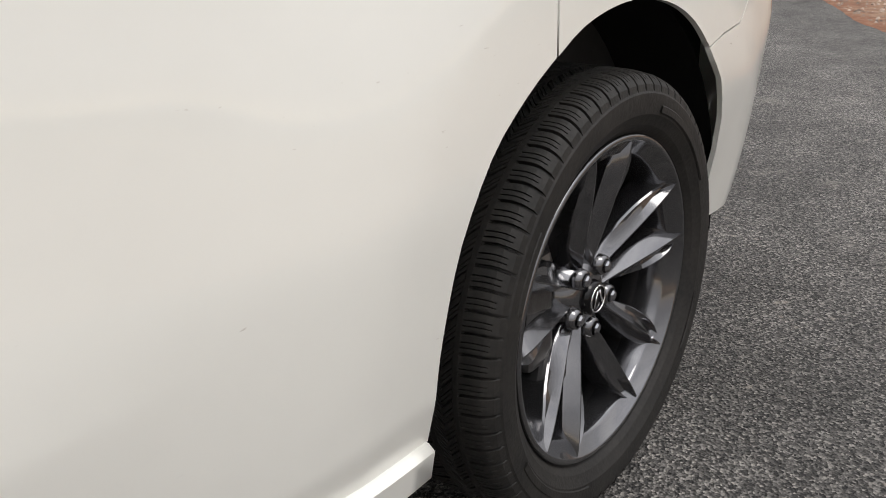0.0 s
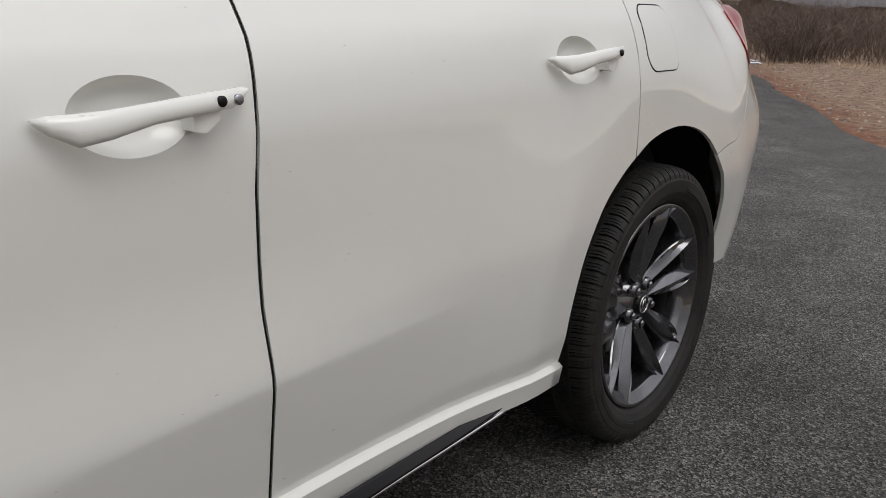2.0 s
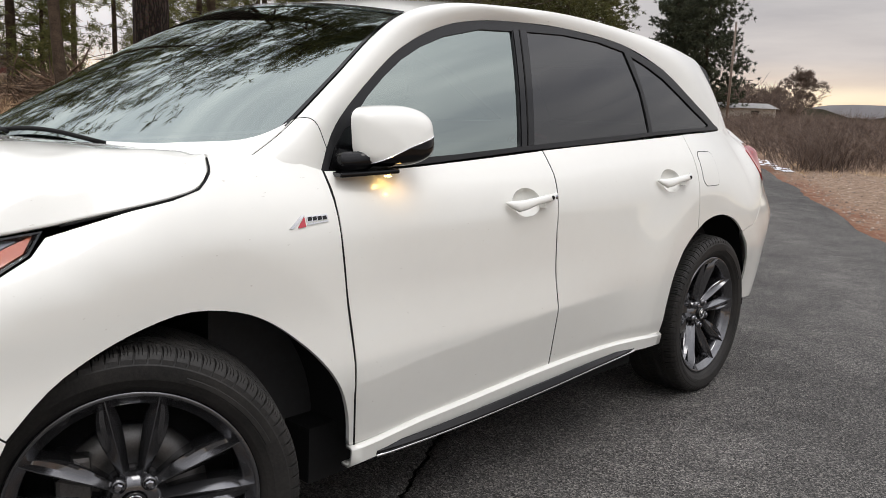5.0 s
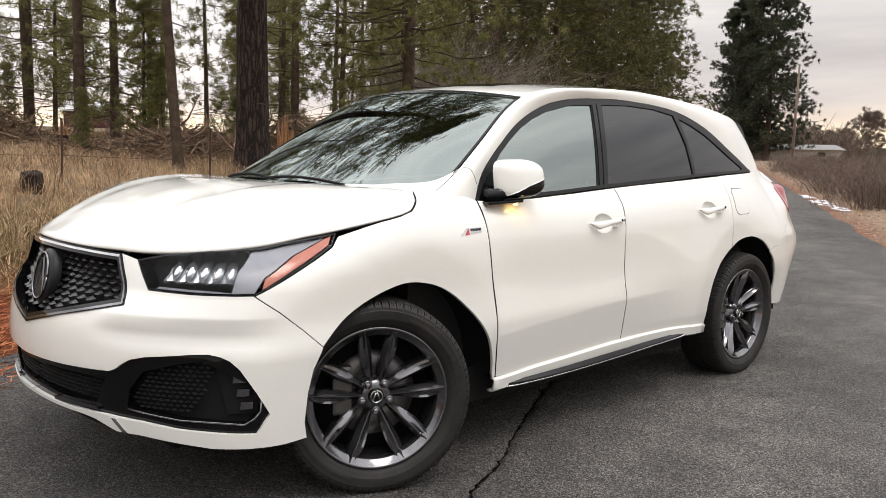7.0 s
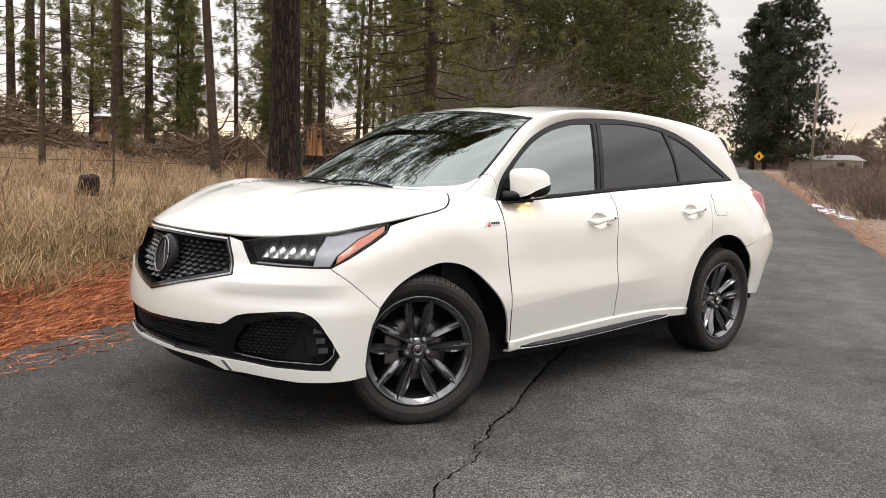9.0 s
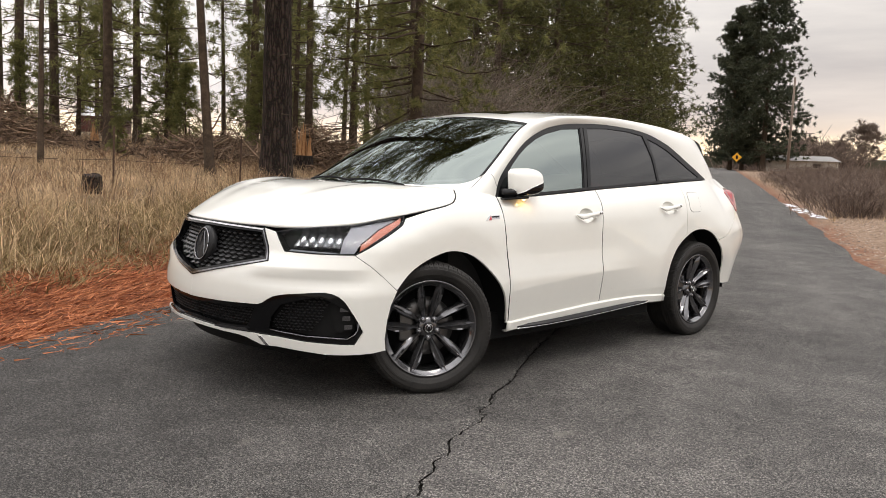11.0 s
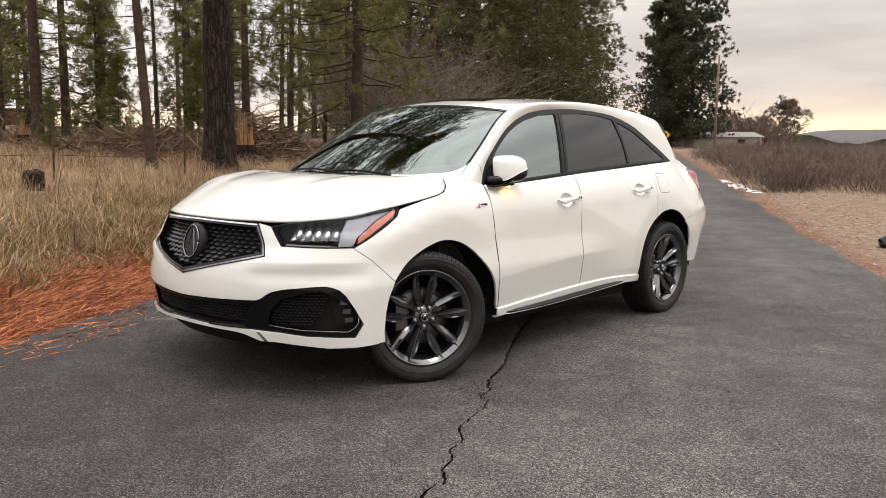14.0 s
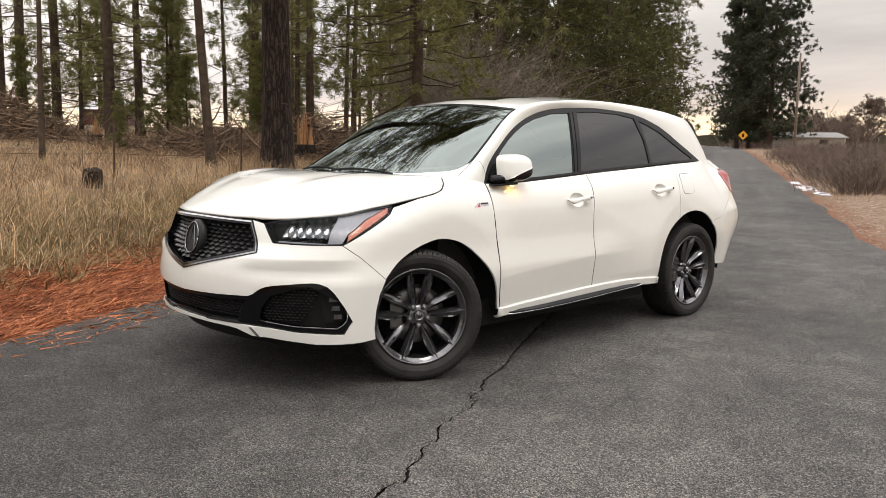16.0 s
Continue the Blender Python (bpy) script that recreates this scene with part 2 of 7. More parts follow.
def inside(poly, x, y):
    hit = False
    j = len(poly) - 1
    for i in range(len(poly)):
        (ax, ay), (bx, by) = poly[i], poly[j]
        if (ay > y) != (by > y) and x < (bx - ax) * (y - ay) / (by - ay) + ax:
            hit = not hit
        j = i
    return hit


def shrunk(poly, d):
    """A polygon with each side moved inwards by d."""
    n = len(poly)
    area = sum(poly[i][0] * poly[(i + 1) % n][1] - poly[(i + 1) % n][0] * poly[i][1] for i in range(n))
    sign = 1 if area > 0 else -1
    out = []
    for i in range(n):
        p, q, r = Vector(poly[i - 1]), Vector(poly[i]), Vector(poly[(i + 1) % n])
        a, b = (q - p).normalized(), (r - q).normalized()
        na, nb = Vector((-a.y, a.x)) * sign, Vector((-b.y, b.x)) * sign
        m = na + nb
        if m.length < 1e-4:
            m = na
        m = m / max(m.dot(na), 0.35)
        out.append(tuple(q + m * d))
    return out


def divided(poly, step):
    out = []
    for i in range(len(poly)):
        (ax, ay), (bx, by) = poly[i], poly[(i + 1) % len(poly)]
        k = max(1, int(math.ceil(math.hypot(bx - ax, by - ay) / step)))
        out += [(ax + (bx - ax) * j / k, ay + (by - ay) * j / k) for j in range(k)]
    return out


from mathutils.geometry import delaunay_2d_cdt


def panel(name, outline, surface, mat, parent, step=0.05, gap=0.0, depth=0.014, out=0.0, holes=(), extra=(), label="", mirror=True, flat_rim=True):
    """A sheet of a curved surface within an outline, with a turned-in edge; and its twin on the car's other side."""
    poly = divided(shrunk(outline, gap) if gap else list(outline), step)
    rings = [poly] + [divided(h, step) for h in holes]
    pts, edges = [], []
    for ring in rings:
        k = len(pts)
        pts += ring
        edges += [(k + i, k + (i + 1) % len(ring)) for i in range(len(ring))]
    us, vs = [p[0] for p in poly], [p[1] for p in poly]
    rim = list(pts)
    u = math.floor(min(us) / step) * step
    while u < max(us):
        v = math.floor(min(vs) / step) * step
        while v < max(vs):
            if inside(poly, u, v) and not any(inside(h, u, v) for h in holes) and min((u - a) ** 2 + (v - b) ** 2 for a, b in rim) > (0.45 * step) ** 2:
                pts.append((u, v))
            v += step
        u += step
    for u, v in extra:
        if inside(poly, u, v) and not any(inside(h, u, v) for h in holes) and min((u - a) ** 2 + (v - b) ** 2 for a, b in rim) > 2.5e-5:
            pts.append((u, v))
    co, _, tris, *_ = delaunay_2d_cdt([Vector(p) for p in pts], edges, [], 0, 1e-6)
    keep = []
    for t in tris:
        x, y = sum(co[i].x for i in t) / 3, sum(co[i].y for i in t) / 3
        if inside(poly, x, y) and not any(inside(h, x, y) for h in holes):
            a, b, c = (co[i] for i in t)
            keep.append(tuple(t) if (b - a).cross(c - a) > 0 else tuple(t)[::-1])
    verts = [Vector(surface(p.x, p.y, out)) for p in co]
    e = 0.004
    normals = []
    for p in co:
        du = Vector(surface(p.x + e, p.y, out)) - Vector(surface(p.x - e, p.y, out))
        dv = Vector(surface(p.x, p.y + e, out)) - Vector(surface(p.x, p.y - e, out))
        normals.append(du.cross(dv).normalized())
    count = {}
    for t in keep:
        for i in range(3):
            a, b = t[i], t[(i + 1) % 3]
            count[(a, b)] = count.get((b, a), 0) + 1
    border = [(a, b) for (a, b) in count if (b, a) not in count]
    faces = list(keep)
    n_main = len(faces)
    if depth:
        made = {}
        for a, b in border:
            for i in (a, b):
                if i not in made:
                    made[i] = (len(verts), len(verts) + 1)
                    verts.append(verts[i].copy())
                    verts.append(verts[i] - normals[i] * depth)
                    normals += [Vector((0, 0, 0)), Vector((0, 0, 0))]
            faces.append((made[b][0], made[a][0], made[a][1], made[b][1]))
    made_obs = []
    for side in (1, -1) if mirror else (1,):
        vv = [(v.x * side, v.y, v.z) for v in verts]
        ff = faces if side == 1 else [f[::-1] for f in faces]
        ob = mesh_object(name, vv, ff, mat, parent, label)
        ob.data.polygons.foreach_set("use_smooth", [i < n_main or not flat_rim for i in range(len(ff))])
        ob.data.normals_split_custom_set_from_vertices([(n.x * side, n.y, n.z) for n in normals])
        made_obs.append(ob)
    return made_obs


def sheet(name, f, nu, nv, mat, parent, label="", closed=False):
    """A grid of f(u, v), u and v from 0 to 1."""
    verts = [f(i / nu, j / nv) for i in range(nu + 1) for j in range(nv + 1)]
    faces = [(i * (nv + 1) + j, (i + 1) * (nv + 1) + j, (i + 1) * (nv + 1) + j + 1, i * (nv + 1) + j + 1) for i in range(nu) for j in range(nv)]
    return mesh_object(name, verts, faces, mat, parent, label)

# ---------------------------------------------------------------- ground and road, laid out along the road
ROAD = pose(1.42, -0.1, 0, 0, 0, 28.4)
LEFT_EDGE, RIGHT_EDGE = -3.35, 3.1
rise_along = interp([(-400, -6.0), (-60, -0.9), (-6, 0), (2, 0), (6, 0.06), (12, 0.17), (40, 0.62), (100, 1.35), (160, 1.9), (400, 2.4), (2500, 4.0)])
rise_left = interp([(-2500, 30), (-200, 3.0), (-60, 2.0), (-25, 1.45), (-17, 1.12), (-12, 0.86), (-8, 0.55), (-5, 0.17), (-3.9, 0.03), (-3.4, -0.025), (-2.0, -0.03), (0, -0.03)])
rise_right = interp([(0, -0.03), (2.6, -0.03), (3.7, -0.03), (5, -0.005), (12, 0.05), (60, 0.0), (300, -4.0), (2500, -10)])


def ground_z(d, l):
    base = rise_along(l) + (rise_left(d) if d < 0 else rise_right(d))
    rough = 0.0 if LEFT_EDGE < d < RIGHT_EDGE else min(1.0, min(abs(d - LEFT_EDGE), abs(d - RIGHT_EDGE)) / 1.5)
    return base + rough * (0.05 * noise.noise((d * 0.35, l * 0.35, 0)) + 0.025 * noise.noise((d * 1.3, l * 1.3, 4)))


def spot(d, l, up=0.0):
    """The place in the world at d across and l along the road, up above the ground."""
    return ROAD @ Vector((d, l, ground_z(d, l) + up))


def spaced(keys):
    out = []
    for (a, step), (b, _) in zip(keys, keys[1:]):
        n = max(1, round((b - a) / step))
        out += [a + (b - a) * i / n for i in range(n)]
    return out + [keys[-1][0]]


def zone_material():
    """Verge, dry grass field and gravel, told apart by the distance from the road."""
    m = bpy.data.materials.new("verge_soil")
    m.use_nodes = True
    n, l = m.node_tree.nodes, m.node_tree.links
    p = n["Principled BSDF"]
    p.inputs["Roughness"].default_value = 0.95
    p.inputs["Specular IOR Level"].default_value = 0.15
    tc, sep = n.new("ShaderNodeTexCoord"), n.new("ShaderNodeSeparateXYZ")
    l.new(tc.outputs["Object"], sep.inputs[0])

    def tex(scale, detail=8.0, rough=0.6):
        t = n.new("ShaderNodeTexNoise")
        t.inputs["Scale"].default_value, t.inputs["Detail"].default_value, t.inputs["Roughness"].default_value = scale, detail, rough
        l.new(tc.outputs["Object"], t.inputs["Vector"])
        return t.outputs["Fac"]

    def ramp(fac, stops):
        r = n.new("ShaderNodeValToRGB")
        while len(r.color_ramp.elements) < len(stops):
            r.color_ramp.elements.new(0.5)
        for e, (at, c) in zip(r.color_ramp.elements, stops):
            e.position, e.color = at, (*c, 1)
        l.new(fac, r.inputs["Fac"])
        return r.outputs["Color"]

    def blend(fac, a, b):
        x = n.new("ShaderNodeMixRGB")
        l.new(fac, x.inputs[0])
        l.new(a, x.inputs[1])
        l.new(b, x.inputs[2])
        return x.outputs[0]

    def step(lo, hi, wobble):
        """0 to 1 as the distance across goes from lo to hi, with a ragged edge."""
        add = n.new("ShaderNodeMath")
        add.operation = "MULTIPLY_ADD"
        l.new(tex(1.1), add.inputs[0])
        add.inputs[1].default_value = wobble
        l.new(sep.outputs["X"], add.inputs[2])
        r = n.new("ShaderNodeMapRange")
        r.inputs["From Min"].default_value, r.inputs["From Max"].default_value = lo + wobble / 2, hi + wobble / 2
        l.new(add.outputs[0], r.inputs["Value"])
        return r.outputs["Result"]

    needles = ramp(tex(8, 12, 0.8), [(0.30, (0.04, 0.02, 0.013)), (0.48, (0.17, 0.055, 0.027)), (0.62, (0.29, 0.10, 0.045)), (0.8, (0.24, 0.13, 0.075))])
    field = ramp(tex(4, 10, 0.7), [(0.3, (0.07, 0.047, 0.03)), (0.5, (0.17, 0.12, 0.075)), (0.7, (0.30, 0.22, 0.14))])
    soil = ramp(tex(7, 12, 0.75), [(0.3, (0.085, 0.044, 0.030)), (0.5, (0.20, 0.098, 0.060)), (0.68, (0.30, 0.185, 0.125))])
    gravel = ramp(tex(9, 14, 0.82), [(0.34, (0.075, 0.05, 0.036)), (0.48, (0.22, 0.15, 0.105)), (0.60, (0.36, 0.27, 0.20))])
    brush = ramp(tex(5), [(0.35, (0.10, 0.065, 0.04)), (0.6, (0.22, 0.15, 0.09))])
    bed = ramp(tex(40), [(0.3, (0.012, 0.011, 0.010)), (0.7, (0.03, 0.028, 0.026))])
    c = blend(step(-5.2, -4.5, 0.9), field, needles)
    c = blend(step(-3.25, -3.2, 0.0), c, bed)
    c = blend(step(2.85, 2.95, 0.0), c, soil)
    c = blend(step(3.15, 3.75, 1.3), c, gravel)
    c = blend(step(9.0, 11.5, 2.0), c, brush)
    l.new(c, p.inputs["Base Color"])
    b = n.new("ShaderNodeBump")
    b.inputs["Strength"].default_value, b.inputs["Distance"].default_value = 0.8, 0.03
    l.new(tex(30), b.inputs["Height"])
    l.new(b.outputs["Normal"], p.inputs["Normal"])
    return m


def asphalt_material():
    m = bpy.data.materials.new("asphalt")
    m.use_nodes = True
    n, l = m.node_tree.nodes, m.node_tree.links
    p = n["Principled BSDF"]
    tc = n.new("ShaderNodeTexCoord")

    def tex(kind, scale, detail=6.0):
        t = n.new(kind)
        t.inputs["Scale"].default_value = scale
        if kind == "ShaderNodeTexNoise":
            t.inputs["Detail"].default_value = detail
        l.new(tc.outputs["Object"], t.inputs["Vector"])
        return t

    stones = tex("ShaderNodeTexVoronoi", 190)
    big, mid = tex("ShaderNodeTexNoise", 0.55), tex("ShaderNodeTexNoise", 3.6, 12)
    tone = n.new("ShaderNodeValToRGB")
    e = tone.color_ramp.elements
    e[0].position, e[0].color = 0.05, (0.015, 0.0147, 0.0147, 1)
    e[1].position, e[1].color = 1.0, (0.25, 0.235, 0.214, 1)
    for at, c in ((0.5, 0.062), (0.84, 0.136)):
        k = e.new(at)
        k.color = (c, c * 0.945, c * 0.885, 1)
    stone_val = n.new("ShaderNodeSeparateColor")
    l.new(stones.outputs["Color"], stone_val.inputs[0])
    l.new(stone_val.outputs[0], tone.inputs["Fac"])
    wear = n.new("ShaderNodeMapRange")
    wear.inputs["From Min"].default_value, wear.inputs["From Max"].default_value = 0.35, 0.65
    wear.inputs["To Min"].default_value, wear.inputs["To Max"].default_value = 0.80, 1.20
    l.new(big.outputs["Fac"], wear.inputs["Value"])
    wear2 = n.new("ShaderNodeMapRange")
    wear2.inputs["From Min"].default_value, wear2.inputs["From Max"].default_value = 0.3, 0.7
    wear2.inputs["To Min"].default_value, wear2.inputs["To Max"].default_value = 0.76, 1.24
    l.new(mid.outputs["Fac"], wear2.inputs["Value"])
    mul = n.new("ShaderNodeMath")
    mul.operation = "MULTIPLY"
    l.new(wear.outputs[0], mul.inputs[0])
    l.new(wear2.outputs[0], mul.inputs[1])
    # faint long wheel tracks
    long_map, tracks, wear3, mul2 = n.new("ShaderNodeMapping"), n.new("ShaderNodeTexNoise"), n.new("ShaderNodeMapRange"), n.new("ShaderNodeMath")
    long_map.inputs["Scale"].default_value = (1.5, 0.09, 1.0)
    tracks.inputs["Scale"].default_value, tracks.inputs["Detail"].default_value = 1.0, 5.0
    wear3.inputs["From Min"].default_value, wear3.inputs["From Max"].default_value = 0.35, 0.65
    wear3.inputs["To Min"].default_value, wear3.inputs["To Max"].default_value = 0.86, 1.16
    l.new(tc.outputs["Object"], long_map.inputs["Vector"])
    l.new(long_map.outputs[0], tracks.inputs["Vector"])
    l.new(tracks.outputs["Fac"], wear3.inputs["Value"])
    mul2.operation = "MULTIPLY"
    l.new(mul.outputs[0], mul2.inputs[0])
    l.new(wear3.outputs[0], mul2.inputs[1])
    hsv = n.new("ShaderNodeHueSaturation")
    l.new(mul2.outputs[0], hsv.inputs["Value"])
    l.new(tone.outputs["Color"], hsv.inputs["Color"])
    # shade painted into the colour: the left strip darker than middle and right
    sep, lane_shade, dark = n.new("ShaderNodeSeparateXYZ"), n.new("ShaderNodeValToRGB"), n.new("ShaderNodeMixRGB")
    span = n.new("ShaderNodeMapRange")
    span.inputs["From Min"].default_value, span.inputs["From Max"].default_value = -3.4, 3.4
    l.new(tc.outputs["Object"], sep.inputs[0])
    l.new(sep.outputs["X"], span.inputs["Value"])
    l.new(span.outputs["Result"], lane_shade.inputs["Fac"])
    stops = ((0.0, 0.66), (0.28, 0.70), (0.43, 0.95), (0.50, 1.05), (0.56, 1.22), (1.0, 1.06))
    while len(lane_shade.color_ramp.elements) < len(stops):
        lane_shade.color_ramp.elements.new(0.5)
    for stop, (at, tone_) in zip(lane_shade.color_ramp.elements, stops):
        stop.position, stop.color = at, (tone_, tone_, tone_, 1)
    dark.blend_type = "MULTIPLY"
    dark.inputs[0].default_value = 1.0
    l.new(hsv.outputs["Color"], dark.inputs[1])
    l.new(lane_shade.outputs["Color"], dark.inputs[2])
    # pale scuffs
    scuff, spots = tex("ShaderNodeTexNoise", 3.1, 10), n.new("ShaderNodeMapRange")
    spots.inputs["From Min"].default_value, spots.inputs["From Max"].default_value = 0.655, 0.74
    l.new(scuff.outputs["Fac"], spots.inputs["Value"])
    mix = n.new("ShaderNodeMixRGB")
    mix.inputs[2].default_value = (0.20, 0.185, 0.165, 1)
    weak = n.new("ShaderNodeMath")
    weak.operation = "MULTIPLY"
    weak.inputs[1].default_value = 0.55
    l.new(spots.outputs[0], weak.inputs[0])
    l.new(weak.outputs[0], mix.inputs[0])
    l.new(dark.outputs[0], mix.inputs[1])
    fleck, few, chips = tex("ShaderNodeTexNoise", 26, 4), n.new("ShaderNodeMapRange"), n.new("ShaderNodeMixRGB")
    few.inputs["From Min"].default_value, few.inputs["From Max"].default_value = 0.67, 0.74
    few.inputs["To Max"].default_value = 0.7
    l.new(fleck.outputs["Fac"], few.inputs["Value"])
    l.new(few.outputs[0], chips.inputs[0])
    l.new(mix.outputs[0], chips.inputs[1])
    chips.inputs[2].default_value = (0.30, 0.27, 0.235, 1)
    l.new(chips.outputs[0], p.inputs["Base Color"])
    p.inputs["Roughness"].default_value, p.inputs["Specular IOR Level"].default_value = 0.78, 0.35
    b = n.new("ShaderNodeBump")
    b.inputs["Strength"].default_value, b.inputs["Distance"].default_value = 1.0, 0.006
    l.new(stones.outputs["Distance"], b.inputs["Height"])
    l.new(b.outputs["Normal"], p.inputs["Normal"])
    return m


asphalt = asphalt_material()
verge = zone_material()


def build_ground():
    ds = spaced([(-2500, 400), (-300, 60), (-60, 6), (-30, 1.5), (-14, 0.5), (-3.4, 1.5), (3.0, 0.6), (14, 3), (60, 40), (300, 400), (2500, 1)])
    ls = spaced([(-2000, 300), (-200, 40), (-40, 4), (-8, 0.5), (20, 1.5), (60, 8), (200, 60), (500, 300), (2500, 1)])
    verts = [(d, l, ground_z(d, l)) for l in ls for d in ds]
    w = len(ds)
    faces = [(i * w + j, i * w + j + 1, (i + 1) * w + j + 1, (i + 1) * w + j) for i in range(len(ls) - 1) for j in range(w - 1)]
    ob = mesh_object("ground", verts, faces, verge)
    ob.matrix_world = ROAD
    return tagged(ob, "dry grass field, orange pine litter and gravel verge", "ground", kind="structure")


CRACK = spline([(0.16, -2.2), (0.01, -1.2), (0.06, -1.04), (0.02, -0.9), (0.03, -0.77), (0.0, -0.66), (0.03, -0.55), (-0.02, -0.39), (-0.01, -0.25), (0.03, -0.03), (-0.015, 0.13), (-0.01, 0.28), (-0.04, 0.5), (-0.015, 0.78), (-0.03, 1.06), (-0.05, 1.35), (-0.05, 2.4), (0.05, 4.2), (0.0, 7.0), (0.06, 12.0)], per=6)


def crack_d(l):
    pts = CRACK
    if l < pts[0][1]:
        return pts[0][0] + (pts[0][1] - l) * 0.35
    for (da, la), (db, lb) in zip(pts, pts[1:]):
        if la <= l <= lb:
            return da + (db - da) * (l - la) / (lb - la)
    return pts[-1][0]


def build_road():
    """Two strips of asphalt that meet at a ragged open seam."""
    ls = spaced([(-200, 10), (-30, 1), (-4, 0.02), (6, 0.12), (20, 1.0), (60, 8), (420, 1)])
    top, edge = [], []
    fr = [0, 0.004, 0.02, 0.12, 0.3, 0.5, 0.75, 0.93, 0.985, 1.0]
    for side in (-1, 1):
        rows = []
        for l in ls:
            near = -8 < l < 9
            jag = 0.020 * noise.noise((l * 9, 1.0, 0)) + 0.016 * noise.noise((l * 25, 2.0, 0)) + 0.010 * noise.noise((l * 70, 5.0, 0)) if near else 0
            wide = (0.0035 + 0.010 * abs(noise.noise((l * 9, 8.0, side))) + 0.004 * max(0, noise.noise((l * 1.3, 5.0, 0)))) if near else 0.001
            c = crack_d(l) + jag + side * wide
            e = (RIGHT_EDGE + min(0.04 * max(0.0, 9 - l), 0.5) if side > 0 else LEFT_EDGE) + (0.10 * noise.noise((l * 0.6, side * 7, 0)) + 0.05 * noise.noise((l * 3, side * 3, 0)))
            base = rise_along(l)
            row = []
            for f in fr:
                d = c + (e - c) * f
                z = base + 0.0 - 0.012 * (1 if f == 0 else 0) - (0.04 if f == 1.0 else 0.012 if f == 0.985 else 0)
                row.append((d, l, z))
            rows.append(row)
        verts = [v for r in rows for v in r]
        w = len(fr)
        faces = [(i * w + j, i * w + j + 1, (i + 1) * w + j + 1, (i + 1) * w + j) for i in range(len(ls) - 1) for j in range(w - 1)]
        if side < 0:
            faces = [f[::-1] for f in faces]
        k = len(top)
        top += verts
        edge += [tuple(i + k for i in f) for f in faces]
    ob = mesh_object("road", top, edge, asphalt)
    ob.matrix_world = ROAD
    return tagged(ob, "worn grey asphalt country road with a cracked centre seam", "road", kind="structure")


build_ground()
build_road()

# ---------------------------------------------------------------- the car's surfaces (y runs to the rear, x to its left side)
belt_z = interp([(-0.5, 0.93), (-0.2, 1.0), (0.25, 1.13), (0.6, 1.125), (1.5, 1.14), (2.5, 1.195), (3.36, 1.225), (3.7, 1.235)])
belt_x = interp([(0.2, 0.83), (1.0, 0.835), (1.5, 0.825), (2.0, 0.81), (2.5, 0.785), (3.0, 0.745), (3.36, 0.70), (3.7, 0.64)])


def glass_x(y, z):
    """Half width of the cabin's side above the belt."""
    h = z - belt_z(y)
    return belt_x(y) - 0.30 * h - 0.22 * h * h


# the car's plan: from the middle of the nose round its side to the middle of the tail
PLAN = spline([(-0.25, -0.935), (0, -0.955), (0.25, -0.935), (0.50, -0.865), (0.70, -0.755), (0.86, -0.61), (0.935, -0.47), (0.962, -0.30), (0.973, 0), (0.978, 0.5), (0.976, 1.2), (0.976, 2.0), (0.977, 2.7), (0.970, 3.1), (0.945, 3.4), (0.90, 3.62), (0.80, 3.82), (0.55, 3.95), (0.25, 4.0), (0, 4.01)], per=10)[10:]
ARC = [0.0]
for (ax, ay), (bx, by) in zip(PLAN, PLAN[1:]):
    ARC.append(ARC[-1] + math.hypot(bx - ax, by - ay))
plan_x = interp(list(zip(ARC, [p[0] for p in PLAN])))
plan_y = interp(list(zip(ARC, [p[1] for p in PLAN])))


def along_y(y):
    """Where on the plan's line the side reaches y."""
    lo, hi = 0.0, ARC[-1]
    for _ in range(40):
        mid = (lo + hi) / 2
        lo, hi = (mid, hi) if plan_y(mid) < y else (lo, mid)
    return lo


def along_x(x):
    """Where on the plan's line the nose reaches x."""
    if x < 0:
        return -along_x(-x)
    lo, hi = 0.0, along_y(0.4)
    for _ in range(40):
        mid = (lo + hi) / 2
        lo, hi = (mid, hi) if plan_x(mid) < x else (lo, mid)
    return lo


front_profile = interp([(0.15, -0.13), (0.22, -0.07), (0.27, -0.035), (0.34, -0.02), (0.44, -0.008), (0.53, 0), (0.60, -0.004), (0.66, -0.013), (0.715, -0.030), (0.755, -0.058), (0.80, -0.084), (0.86, -0.10), (0.92, -0.118), (0.96, -0.145), (1.0, -0.20)])
side_profile = interp([(0.15, -0.02), (0.34, -0.006), (0.5, -0.001), (0.58, 0), (0.63, -0.006), (0.69, -0.0155), (0.76, -0.0235), (0.85, -0.028), (0.93, -0.034), (0.99, -0.048), (1.04, -0.068), (1.08, -0.094), (1.12, -0.124), (1.16, -0.158), (1.24, -0.24)])
flank_profile = interp([(0.15, -0.05), (0.34, -0.020), (0.44, -0.009), (0.55, -0.002), (0.64, 0.0), (0.72, -0.005), (0.80, -0.0135), (0.88, -0.024), (0.93, -0.031), (0.99, -0.047), (1.04, -0.068), (1.08, -0.094), (1.12, -0.124), (1.16, -0.158), (1.24, -0.24)])
rear_profile = interp([(0.2, -0.26), (0.34, -0.16), (0.42, -0.105), (0.52, -0.058), (0.64, -0.018), (0.74, 0), (0.80, -0.006), (0.88, -0.04), (1.0, -0.10), (1.2, -0.14), (1.3, -0.17)])
S_FRONT, S_CORNER, S_SIDE, S_REAR = along_x(0.40), along_x(0.93), along_y(3.22), along_y(3.85)
crease_z = interp([(0.3, 0.515), (0.62, 0.532), (1.0, 0.556), (1.55, 0.588), (2.0, 0.60), (2.6, 0.605)])
S_AXLE = (along_y(0.08), along_y(2.8))


